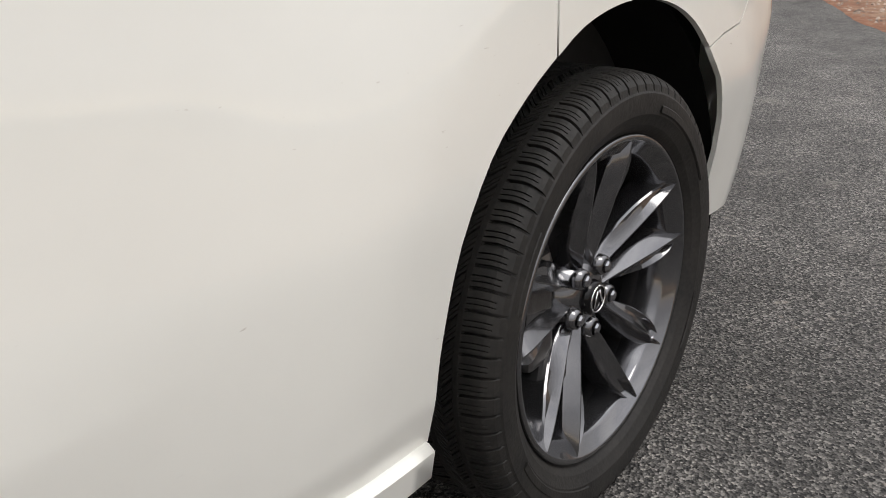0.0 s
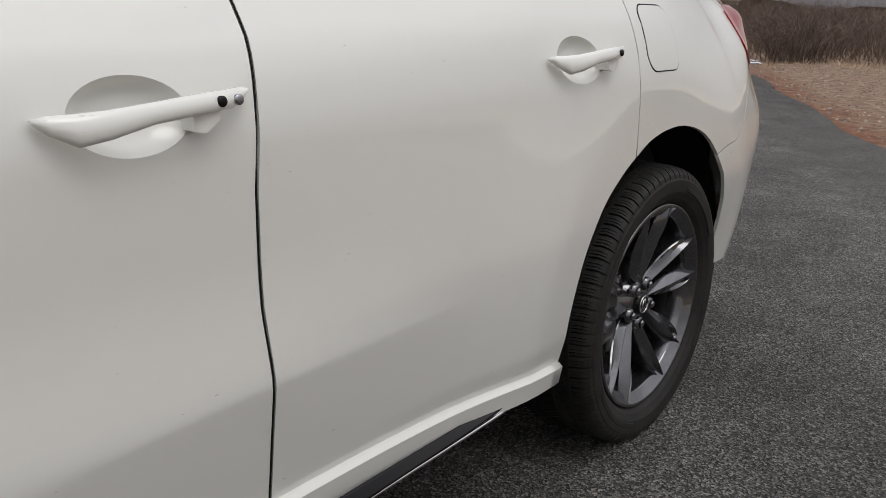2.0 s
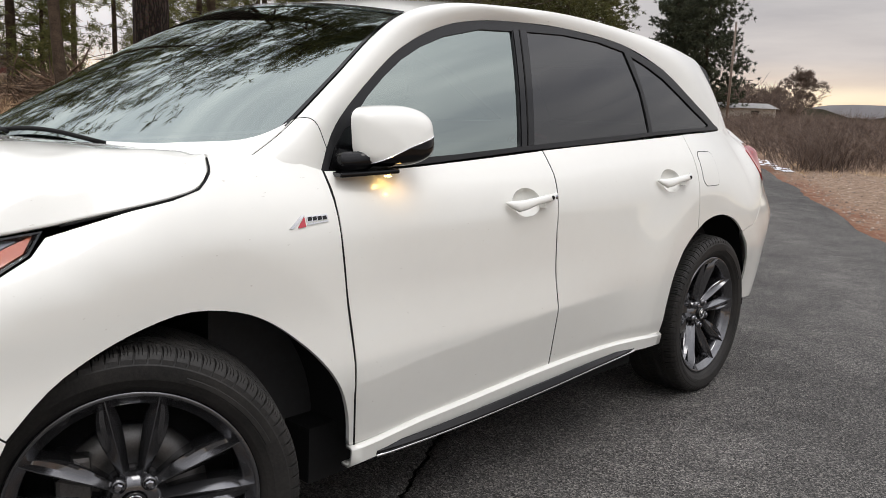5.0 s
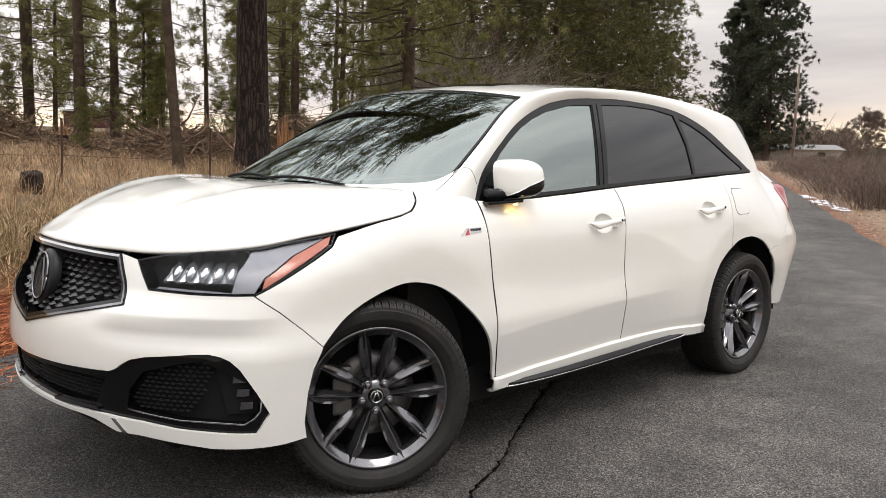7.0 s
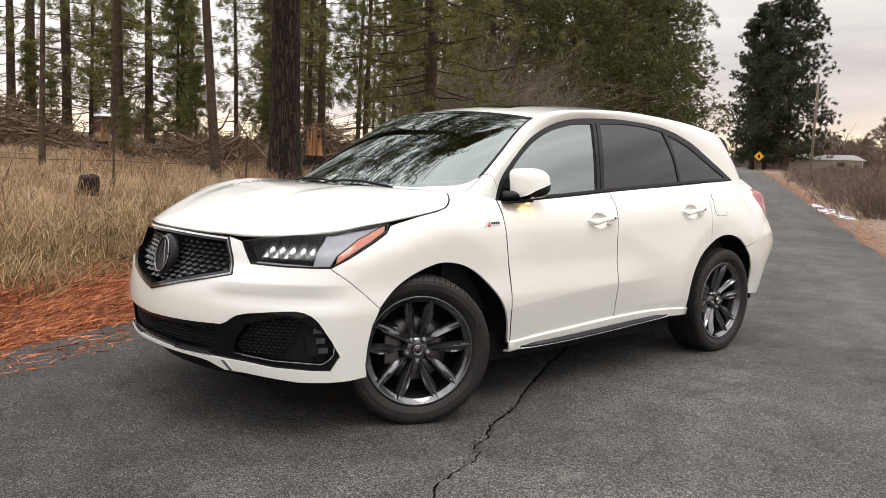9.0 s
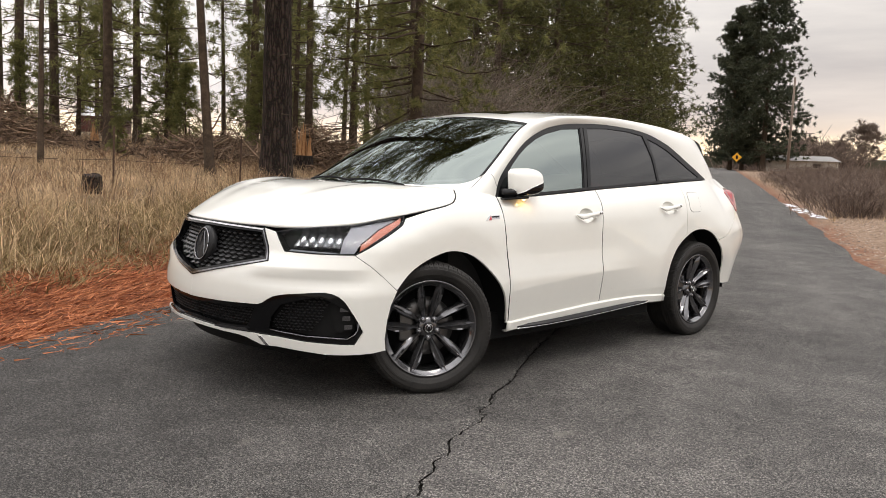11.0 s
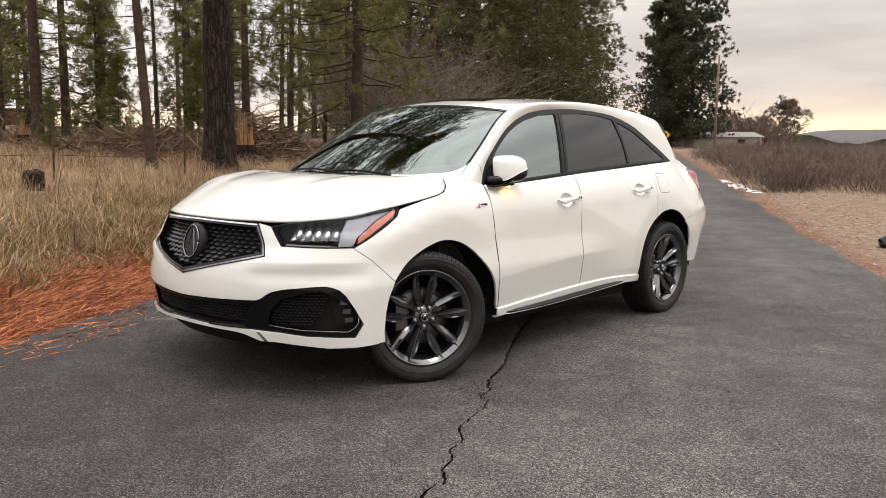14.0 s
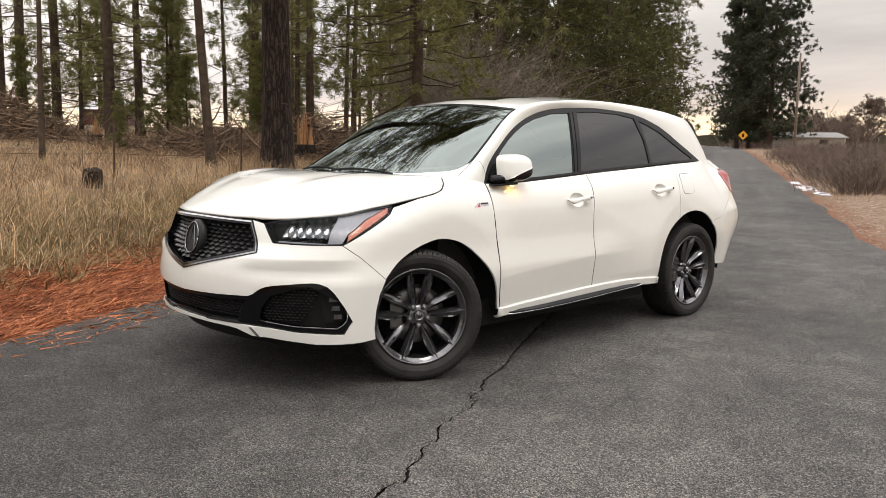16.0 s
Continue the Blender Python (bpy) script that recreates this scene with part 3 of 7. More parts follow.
def soft(a, b, x):
    t = min(max((x - a) / (b - a), 0.0), 1.0)
    return t * t * (3 - 2 * t)


def inset(s, z):
    s = abs(s)
    y = plan_y(s)
    top = belt_z(y)
    zs = z if z < 0.6 else 0.6 + (z - 0.6) * 0.54 / (top - 0.6)
    rearward = soft(1.45, 2.15, y)
    d = side_profile(zs) * (1 - rearward) + flank_profile(zs) * rearward
    if s < S_CORNER:
        w = soft(S_FRONT, S_CORNER, s)
        d = front_profile(z) * (1 - w) + d * w
    elif s > S_SIDE:
        w = soft(S_SIDE, S_REAR, s)
        d = d * (1 - w) + rear_profile(z) * w
    shelf = z - 0.722
    lean = 0.013 * max(0.0, 1 - math.sqrt(shelf * shelf + 0.000006) / 0.07) - 0.005 * math.exp(-((z - 0.65) / 0.035) ** 2)
    d += lean * soft(0.40, 0.60, s) * (1 - soft(S_CORNER - 0.12, S_CORNER + 0.14, s))
    below = crease_z(y) - z
    d -= 0.072 * (below + math.sqrt(below * below + 0.000006)) * soft(-0.30, 0.45, y) * (1 - soft(1.50, 2.25, y))
    skirt = 0.425 - z
    d -= 0.06 * (skirt + math.sqrt(skirt * skirt + 0.000004)) * soft(1.5, 2.1, y) * (1 - soft(2.5, 2.9, y))
    d -= (0.085 * soft(2.55, 3.5, y) * soft(0.80, 1.22, z) + 0.02 * soft(3.1, 3.5, y) * soft(0.95, 1.15, z)) * (1 - soft(3.55, 3.80, y) * (1 - soft(1.10, 1.2, z)))
    d -= 0.02 * soft(3.3, 3.62, y) * soft(1.12, 1.25, z)
    d += 0.045 * soft(3.30, 3.55, y) * soft(1.20, 1.11, z) * soft(0.86, 1.04, z) * (1 - soft(3.62, 3.85, y))
    d -= 0.030 * soft(2.95, 3.20, y) * soft(0.72, 0.40, z) * (1 - soft(3.24, 3.46, y))
    for c in S_AXLE:
        q = math.hypot(s - c, z - 0.38)
        far = 0.575 - q
        flare = 0.085 if c > 1.5 else 0.05
        d += 0.004 * soft(0.85, 0.58, q) - flare * (math.sqrt(far * far + 0.00002) - 0.30) * soft(0.90, 0.60, q) * 0.5 - 0.5 * flare * far * soft(0.90, 0.60, q) * 0.2
    return d


def body(s, z, out=0.0):
    """A place on the painted lower body, out metres outside it."""
    a = abs(s)
    h = 0.01
    x, y = plan_x(a), plan_y(a)
    tx, ty = plan_x(a + h) - (plan_x(a - h) if a > h else -plan_x(h - a)), plan_y(a + h) - plan_y(abs(a - h))
    l = math.hypot(tx, ty) or 1.0
    d = inset(a, z) + out
    return (math.copysign(1, s) * (x + ty / l * d), y - tx / l * d, z) if s else (0.0, y - d, z)


def flank(y, z, out=0.0):
    """A place on the cabin's side above the belt."""
    return (glass_x(y, z) + out, y, z)


def settle(s, z, k, want):
    """Slide along the plan until the surface itself, at height z, reaches the wanted coordinate."""
    for _ in range(14):
        miss = want - body(s, z)[k]
        slope = (body(s + 0.004, z)[k] - body(s - 0.004, z)[k]) / 0.008
        if abs(miss) < 2e-4 or abs(slope) < 0.08:
            break
        s += max(-0.05, min(0.05, miss / slope))
    return s


def Y(*pairs):
    return [(settle(along_y(y), z, 1, y) if y < -0.14 else along_y(y), z) for y, z in pairs]


def X(*pairs):
    return [(settle(along_x(x), z, 0, x) if 0.05 < x < 0.86 else along_x(x), z) for x, z in pairs]


car = tagged(new("car"), "white midsize suv with dark wheels and tinted windows", "car")

# ---- painted panels of the side
ARCH_F = spline([(0.600, 0.345), (0.582, 0.44), (0.545, 0.53), (0.487, 0.61), (0.42, 0.675), (0.34, 0.735), (0.25, 0.775), (0.13, 0.794), (0.02, 0.775), (-0.09, 0.735), (-0.185, 0.682), (-0.275, 0.604)], per=3)
SEAM_F = [(-0.35, 0.672), (-0.43, 0.738), (-0.505, 0.797)]
GAP_HOOD = [(-0.16, 0.99), (0.018, 1.026), (0.12, 1.046), (0.19, 1.066), (0.232, 1.10), (0.245, 1.14)]
GAP_A = [(0.577, 1.097), (0.575, 1.021), (0.574, 0.898), (0.580, 0.779), (0.590, 0.626), (0.598, 0.5), (0.622, 0.345)]
GAP_B = [(1.592, 1.139), (1.588, 1.06), (1.574, 0.98), (1.558, 0.86), (1.552, 0.70), (1.556, 0.60), (1.560, 0.5), (1.566, 0.40), (1.568, 0.374)]
GAP_C = [(2.655, 1.199), (2.638, 1.10), (2.615, 0.95), (2.600, 0.788)]
ARCH_R1 = spline([(2.600, 0.788), (2.53, 0.752), (2.45, 0.694), (2.390, 0.61), (2.358, 0.51), (2.348, 0.43), (2.346, 0.364)], per=3)[1:]
ARCH_R2 = spline([(2.600, 0.788), (2.67, 0.818), (2.76, 0.836), (2.856, 0.838), (2.95, 0.820), (3.025, 0.787), (3.085, 0.742)], per=3)[1:]
SEAM_R = [(3.15, 0.758), (3.23, 0.768), (3.29, 0.80), (3.40, 0.86), (3.55, 0.93), (3.66, 0.962)]



def pocket(y0, z0):
    """The rim of a round door-handle pocket."""
    return [(along_y(y0 + 0.078 * math.cos(a)), z0 + 0.047 * math.sin(a)) for a in [2 * math.pi * i / 36 for i in range(36)]]


CREASE = [(along_y(y), crease_z(y) + dz) for y in [0.30 + 0.02 * i for i in range(104)] for dz in (-0.012, -0.004, 0.0, 0.004, 0.012)]
fenders = panel("front_fender", Y(*ARCH_F, *SEAM_F, (-0.405, 0.846), (-0.27, 0.909), (-0.19, 0.948), (-0.152, 0.982), *GAP_HOOD[1:], (0.31, 1.141), (0.42, 1.138), (0.50, 1.120), *GAP_A), body, paint, car, 0.04, 0.0034)
for vert in fenders[1].data.vertices:
    if vert.co.y > 0.262 and vert.co.z > 1.118:
        vert.co.z = 1.118
front_doors = panel("front_door", Y(*GAP_A[::-1], (0.72, 1.09), (0.95, 1.10), (1.25, 1.117), *GAP_B, (1.3, 0.366), (1.0, 0.351)), body, paint, car, 0.022, 0.0034, extra=CREASE, holes=[pocket(1.274 + 0.278 * 0.43, 0.972)])
rear_doors = panel("rear_door", Y(*GAP_B[::-1], (1.8, 1.151), (2.2, 1.173), *GAP_C, *ARCH_R1, (2.1, 0.378), (1.9, 0.380)), body, paint, car, 0.022, 0.0030, extra=CREASE, holes=[pocket(2.268 + 0.272 * 0.43, 1.010)])
panel("rear_quarter_panel", Y(*GAP_C[::-1], (2.8, 1.205), (3.1, 1.214), (3.3, 1.222), (3.62, 1.232), (3.62, 1.150), (3.565, 1.122), (3.625, 1.03), *SEAM_R[::-1], *ARCH_R2[::-1]), body, paint, car, 0.04, 0.002, depth=0.010)
END = ARC[-1]
panel("rear_bumper", Y(*ARCH_R2[-1:], *SEAM_R, (3.72, 0.93)) + [(END, 0.93), (END, 0.36)] + Y((3.85, 0.36), (3.5, 0.37), (3.30, 0.375), (3.225, 0.385), (3.235, 0.45), (3.225, 0.53), (3.20, 0.60), (3.15, 0.68)), body, paint, car, 0.05, 0.0015, depth=0.010)
panel("rear_bumper_skirt", Y((3.55, 0.362), (3.85, 0.355)) + [(END, 0.355), (END, 0.26)] + Y((3.85, 0.27), (3.62, 0.30)), body, black_trim, car, 0.06, 0.0, out=-0.03)
panel("tail_lamp", Y((3.500, 1.122), (3.60, 1.142), (3.75, 1.142), (3.86, 1.12), (3.86, 0.98), (3.73, 0.955), (3.62, 0.960), (3.535, 1.035)), body, red_lens, car, 0.02, 0.002, label="red tail lamp lens", depth=0.04, out=0.004)
panel("tailgate", Y((3.63, 1.228), (3.63, 1.152), (3.75, 1.147), (3.865, 1.125), (3.865, 0.975), (3.74, 0.935)) + [(END, 0.935), (END, 1.228)], body, paint, car, 0.06, 0.002)

# unseen black sheet added behind the doors to darken their gaps
panel("door_gap_backing", Y((0.64, 0.37), (1.5, 0.39), (2.29, 0.40), (2.31, 0.55), (2.44, 0.77), (2.64, 0.90), (2.70, 1.17), (1.6, 1.12), (0.54, 1.06), (0.53, 0.76), (0.60, 0.60)), body, black_matte, car, 0.06, 0.0, depth=0.0, out=-0.0135, holes=[shrunk(pocket(1.274 + 0.278 * 0.43, 0.972), -0.015), shrunk(pocket(2.268 + 0.272 * 0.43, 1.010), -0.015)])

# fuel flap, standing a hair proud
FLAP = []
for (cy, cz), start in (((2.708, 1.014), 180), ((2.806, 1.014), 270), ((2.826, 1.088), 0), ((2.722, 1.088), 90)):
    FLAP += [(cy + 0.036 * math.cos(radians(start + 15 * k)), cz + 0.036 * math.sin(radians(start + 15 * k))) for k in range(7)]
panel("fuel_flap", Y(*FLAP), body, paint, car, 0.03, 0.0, depth=0.004, out=0.0014)
panel("fuel_flap_gap", shrunk(Y(*FLAP), -0.0028), body, black_matte, car, 0.03, 0.0, depth=0.002, out=0.0004)

# ---- front bumper and its openings
GRILLE = X((0.0, 0.620), (0.27, 0.684), (0.545, 0.749), (0.50, 0.826), (0.445, 0.913), (0.22, 0.919), (0.0, 0.922))
LAMP = X((0.517, 0.897), (0.60, 0.80), (0.75, 0.796)) + Y((-0.505, 0.796), (-0.405, 0.847), (-0.27, 0.910), (-0.19, 0.949), (-0.150, 0.991), (-0.284, 0.972), (-0.42, 0.946)) + X((0.70, 0.934), (0.60, 0.918))
INTAKE_TOP = X((0.0, 0.502), (0.33, 0.513), (0.53, 0.522), (0.555, 0.532), (0.58, 0.553), (0.61, 0.571), (0.66, 0.585), (0.79, 0.603), (0.83, 0.606)) + Y((-0.615, 0.600), (-0.59, 0.586), (-0.565, 0.557), (-0.52, 0.48), (-0.474, 0.399))
INTAKE_LOW = Y((-0.515, 0.332)) + X((0.75, 0.339), (0.63, 0.354), (0.48, 0.359), (0.30, 0.358), (0.0, 0.362))
half = [GRILLE[0], GRILLE[1], GRILLE[2], GRILLE[3], GRILLE[4], LAMP[0], LAMP[1], LAMP[2]] + Y(*SEAM_F[::-1], (-0.275, 0.604), (-0.315, 0.53), (-0.335, 0.45), (-0.345, 0.35), (-0.335, 0.290), (-0.42, 0.283)) + X((0.83, 0.281), (0.74, 0.291), (0.62, 0.304), (0.53, 0.304), (0.44, 0.334), (0.38, 0.341), (0.16, 0.346), (0.0, 0.347)) + INTAKE_LOW[::-1] + INTAKE_TOP[::-1]
SHELF = [(0.40 + 0.02 * i, 0.722 + dz) for i in range(52) for dz in (-0.05, -0.03, -0.012, -0.004, 0.004, 0.012, 0.03)]
panel("front_bumper", half, body, paint, car, 0.026, 0.0005, extra=SHELF)

# black surround of the lower opening, set back, with mesh insets
FOG = X((0.575, 0.395), (0.592, 0.46), (0.645, 0.53), (0.75, 0.565), (0.815, 0.578), (0.85, 0.56)) + Y((-0.53, 0.50), (-0.50, 0.41), (-0.545, 0.365)) + X((0.75, 0.372))
MIDDLE = X((0.0, 0.395), (0.0, 0.478), (0.30, 0.487), (0.50, 0.495), (0.44, 0.392), (0.30, 0.385))
lower = INTAKE_TOP + INTAKE_LOW
for o in panel("lower_grille_surround", lower, body, black_gloss, car, 0.03, 0.0, depth=0.03, out=-0.016, holes=[FOG, shrunk(MIDDLE, -0.0005)]):
    o["label"] = "black gloss surround of the lower air intakes"
panel("intake_backing", [p for p in lower], body, black_matte, car, 0.06, 0.01, depth=0, out=-0.06)


def lattice(name, poly, du, dv, size, deep, mat, parent, lean=0.0):
    """Rows of small tilted fins over an outline, staggered like a honeycomb."""
    us, vs = [p[0] for p in poly], [p[1] for p in poly]
    for side in (1, -1):
        verts, faces = [], []
        v, row = min(vs), 0
        while v < max(vs):
            u = min(us) + (du / 2 if row % 2 else 0)
            while u < max(us):
                if inside(poly, u, v):
                    a, b = size
                    ring = [(-a, 0), (0, b), (a, 0), (0, -b * 0.8)]
                    k = len(verts)
                    for du_, dv_ in ring:
                        p = body(u + du_, v + dv_, deep)
                        verts.append((p[0] * side, p[1], p[2]))
                    for du_, dv_ in ring:
                        p = body(u + du_ * 0.6, v + dv_ * 0.5 + lean, deep + 0.010)
                        verts.append((p[0] * side, p[1], p[2]))
                    q = [(k + i, k + (i + 1) % 4, k + 4 + (i + 1) % 4, k + 4 + i) for i in range(4)] + [(k + 4, k + 5, k + 6, k + 7)]
                    faces += q if side == 1 else [f[::-1] for f in q]
                u += du
            v += dv
            row += 1
        mesh_object(name, verts, faces, mat, parent, smooth=False)


lattice("side_intake_mesh", shrunk(FOG[:6] + X((0.835, 0.50), (0.80, 0.42), (0.76, 0.376)), 0.006), 0.026, 0.0155, (0.012, 0.0055), -0.042, intake_plastic, car, 0.001)
lattice("centre_intake_mesh", shrunk(MIDDLE, 0.004), 0.026, 0.0155, (0.012, 0.0055), -0.042, intake_plastic, car, 0.001)
# fog lamps: three small lenses one above the other
for k, z in enumerate((0.515, 0.468, 0.423)):
    panel("fog_lamp", Y((-0.585 + 0.01 * k, z + 0.016), (-0.545 + 0.012 * k, z + 0.017), (-0.545 + 0.012 * k, z - 0.014), (-0.59 + 0.012 * k, z - 0.016)), body, dark_chrome, car, 0.02, 0.003, depth=0.02, out=-0.036, label="small dark fog lamp lens")
panel("fog_lamp_pod", Y((-0.63, 0.545), (-0.555, 0.55), (-0.515, 0.49), (-0.505, 0.40), (-0.60, 0.39)) , body, black_matte, car, 0.03, 0.0, depth=0.02, out=-0.045)
# thin chrome tube added for the highlight along the intake's lower edge
for side in (1, -1):
    rim_line = [body(a, b, -0.010) for a, b in Y((-0.500, 0.455), (-0.503, 0.41), (-0.52, 0.385), (-0.55, 0.365)) + X((0.75, 0.371), (0.66, 0.382), (0.585, 0.392))]
    v, f = tube([(p[0] * side, p[1], p[2]) for p in rim_line], 0.0035, 5)
    mesh_object("intake_glint", v, f, dark_chrome, car)
# bright strip along the lower lip
panel("lip_trim", X((0.20, 0.372), (0.44, 0.383), (0.46, 0.371), (0.20, 0.358)), body, dark_chrome, car, 0.03, 0.0, depth=0.01, out=-0.004, label="dark chrome strip above the chin")
panel("chin", X((0.0, 0.35), (0.5, 0.33), (0.75, 0.29), (0.84, 0.27)) + X((0.80, 0.22), (0.5, 0.245), (0.0, 0.25)), body, black_matte, car, 0.05, 0.0, depth=0.0, out=-0.11)
panel("lip_notch", X((0.555, 0.305), (0.575, 0.303), (0.535, 0.352), (0.515, 0.352)), body, chrome, car, 0.02, 0.0, depth=0.004, out=0.003)

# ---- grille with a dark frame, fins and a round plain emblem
inner = shrunk(GRILLE, 0.024)
inner[0], inner[-1] = (0.0, inner[0][1]), (0.0, inner[-1][1])
panel("grille_frame", GRILLE, body, black_gloss, car, 0.03, 0.0, depth=0.05, out=0.004, holes=[inner])
line_out, line_in = shrunk(GRILLE, 0.004), shrunk(GRILLE, 0.012)
line_out[0], line_out[-1], line_in[0], line_in[-1] = (0, line_out[0][1]), (0, line_out[-1][1]), (0, line_in[0][1]), (0, line_in[-1][1])
panel("grille_edge", line_out[:3] + line_in[2::-1], body, dark_chrome, car, 0.03, 0.0, depth=0.006, out=0.007)
panel("grille_edge", line_out[2:5] + line_in[4:1:-1], body, dark_chrome, car, 0.03, 0.0, depth=0.006, out=0.007)
panel("grille_edge", line_out[4:] + line_in[:3:-1], body, chrome, car, 0.03, 0.0, depth=0.006, out=0.007)
panel("grille_backing", inner, body, black_matte, car, 0.06, 0.0, depth=0, out=-0.06)
lattice("grille_mesh", shrunk(inner, 0.008), 0.058, 0.021, (0.029, 0.0085), -0.035, fin_plastic, car, -0.004)


def disc(name, r0, r1, center, normal, thick, mat, parent, squash=1.0, dome=0.0):
    n = 40
    turn = Vector(normal).to_track_quat("Z", "Y").to_matrix().to_4x4()
    verts, faces = [], []
    rings = [(r0, 0.0), (r0, thick)] + ([(r0 + (r1 - r0) * k / 4, thick + dome * math.sin(math.pi / 2 * k / 4)) for k in range(1, 5)] if r1 < r0 else [])
    for r, h in rings:
        for i in range(n):
            a = 2 * math.pi * i / n
            verts.append(Matrix.Translation(center) @ turn @ Vector((r * math.cos(a) * squash, r * math.sin(a), h)))
    for k in range(len(rings) - 1):
        for i in range(n):
            faces.append((k * n + i, k * n + (i + 1) % n, (k + 1) * n + (i + 1) % n, (k + 1) * n + i))
    faces.append(tuple((len(rings) - 1) * n + i for i in range(n)))
    return mesh_object(name, verts, faces, mat, parent)


EMB = (0.0, -0.855, 0.783)
emblem = disc("emblem", 0.105, 0.085, EMB, (0, -1, 0.22), 0.026, black_trim, car, 0.92, 0.012)
ring = [Vector(EMB) + Vector((0.070 * math.cos(a) * (1 - 0.10 * math.sin(a)), -0.040, 0.086 * math.sin(a) + 0.008)) + Vector((0, 0.019 * math.sin(a), 0)) for a in [2 * math.pi * i / 40 for i in range(41)]]
v, f = tube(ring, 0.0045, 6)
mesh_object("emblem_ring", v, f, dark_chrome, emblem)
for sx in (-1, 1):
    v, f = tube([Vector(EMB) + Vector((0.036 * sx, -0.046, -0.055)), Vector(EMB) + Vector((0.010 * sx, -0.026, 0.075))], 0.006, 6)
    mesh_object("emblem_bar", v, f, dark_chrome, emblem, smooth=False)

# ---- headlamps
for side_obs in [panel("headlamp", LAMP, body, black_matte, car, 0.03, 0.0, depth=0.07, out=-0.075, label="")]:
    lamps = side_obs
walls = panel("lamp_surround", LAMP, body, black_gloss, lamps[0], 0.03, 0.0, depth=0.075, out=-0.001, holes=[shrunk(LAMP, 0.0045)], mirror=True)
walls[1].parent = lamps[1]
for name, poly, mat, deep in (
        ("reflector", Y((-0.445, 0.935), (-0.29, 0.966), (-0.19, 0.974), (-0.332, 0.921), (-0.458, 0.852), (-0.50, 0.803), (-0.565, 0.803), (-0.53, 0.87)), grey_housing, -0.02),
        ("side_marker", Y((-0.21, 0.966), (-0.168, 0.982), (-0.196, 0.951), (-0.275, 0.914), (-0.405, 0.852), (-0.475, 0.815), (-0.458, 0.848), (-0.332, 0.919)), amber, -0.012),
        ("lamp_shelf", X((0.62, 0.81), (0.80, 0.806)) + Y((-0.545, 0.80),) + X((0.80, 0.80), (0.75, 0.80), (0.61, 0.803)), grey_housing, -0.03)):
    made = panel(name, poly, body, mat, lamps[0], 0.025, 0.0, depth=0.02, out=deep)
    made[1].parent = lamps[1]
for k in range(5):
    u0 = X((0.645, 0.855))[0][0] + k * 0.0565
    for side in (1, -1):
        # a bright cup and a domed clear jewel in it
        verts, faces = [], []
        rows = [(0.822, 0.026, -0.040, -0.014), (0.832, 0.028, -0.026, -0.009), (0.852, 0.027, -0.040, 0.0), (0.874, 0.026, -0.050, 0.005), (0.893, 0.021, -0.060, 0.010)]
        for z, w, deep, lean in rows:
            for q, dd in ((-1, 0.010), (-0.7, 0.0), (0.0, -0.012), (0.7, 0.0), (1, 0.010)):
                p = body(u0 + 0.020 + lean + q * w, z, deep + dd)
                verts.append((p[0] * side, p[1], p[2]))
        for i in range(4):
            for j in range(4):
                q = (i * 5 + j, i * 5 + j + 1, (i + 1) * 5 + j + 1, (i + 1) * 5 + j)
                faces.append(q if side == 1 else q[::-1])
        mesh_object("led_cup", verts, faces, led_glass, lamps[0] if side == 1 else lamps[1], "bright faceted cup of a led lamp", smooth=False)
        verts, faces, n, m = [], [], 16, 5
        for j in range(m + 1):
            q = 1 - j / m
            for i in range(n):
                a = 2 * math.pi * i / n
                p = body(u0 + 0.026 + 0.0195 * q * math.cos(a) + 0.006 * q * math.sin(a), 0.864 + 0.026 * q * math.sin(a), -0.036 + 0.016 * math.sqrt(1 - q * q))
                verts.append((p[0] * side, p[1], p[2]))
        for j in range(m):
            for i in range(n):
                q = (j * n + i, j * n + (i + 1) % n, (j + 1) * n + (i + 1) % n, (j + 1) * n + i)
                faces.append(q if side == 1 else q[::-1])
        mesh_object("led_lens", verts, faces, jewel, lamps[0] if side == 1 else lamps[1], "clear domed lens of a led lamp")
covers = panel("lamp_cover", LAMP, body, clear_glass, lamps[0], 0.03, 0.0015, depth=0.0, out=0.0)
covers[1].parent = lamps[1]
for c in covers:
    c.visible_shadow = False

# ---- bonnet
FRONT_EDGE = spline([(0, -0.838, 0.928), (0.237, -0.815, 0.926), (0.437, -0.757, 0.926)] + [body(s_, z + 0.003, -0.004) for s_, z in X((0.56, 0.921), (0.70, 0.930)) + Y((-0.42, 0.947), (-0.284, 0.973), (-0.16, 0.992)) + Y(*GAP_HOOD[1:5])], per=6)
REAR_EDGE = spline([(0, 0.055, 1.148), (0.25, 0.073, 1.149), (0.47, 0.115, 1.149), (0.60, 0.158, 1.147), (0.70, 0.19, 1.145), (0.76, 0.22, 1.143), (0.79, 0.235, 1.137), (0.805, 0.243, 1.139), (0.815, 0.246, 1.14), (0.82, 0.247, 1.14), (0.823, 0.247, 1.14), (0.826, 0.246, 1.14)], per=6)


def pick(line, t):
    k = min(max(t, 0.0), 1.0) * (len(line) - 1)
    i = min(int(k), len(line) - 2)
    return Vector(line[i]).lerp(Vector(line[i + 1]), k - i)


def bonnet(u, v):
    w = abs(u * 2 - 1)
    a, b = pick(FRONT_EDGE, w), pick(REAR_EDGE, w)
    p = a.lerp(b, v)
    g = 1 - (1 - v) ** (2.6 - 1.1 * soft(0.66, 1.0, w))
    p.z = a.z + (b.z - a.z) * g + (0.016 * (1 - w) * math.sin(math.pi * v))
    return (p.x if u >= 0.5 else -p.x, p.y, p.z)


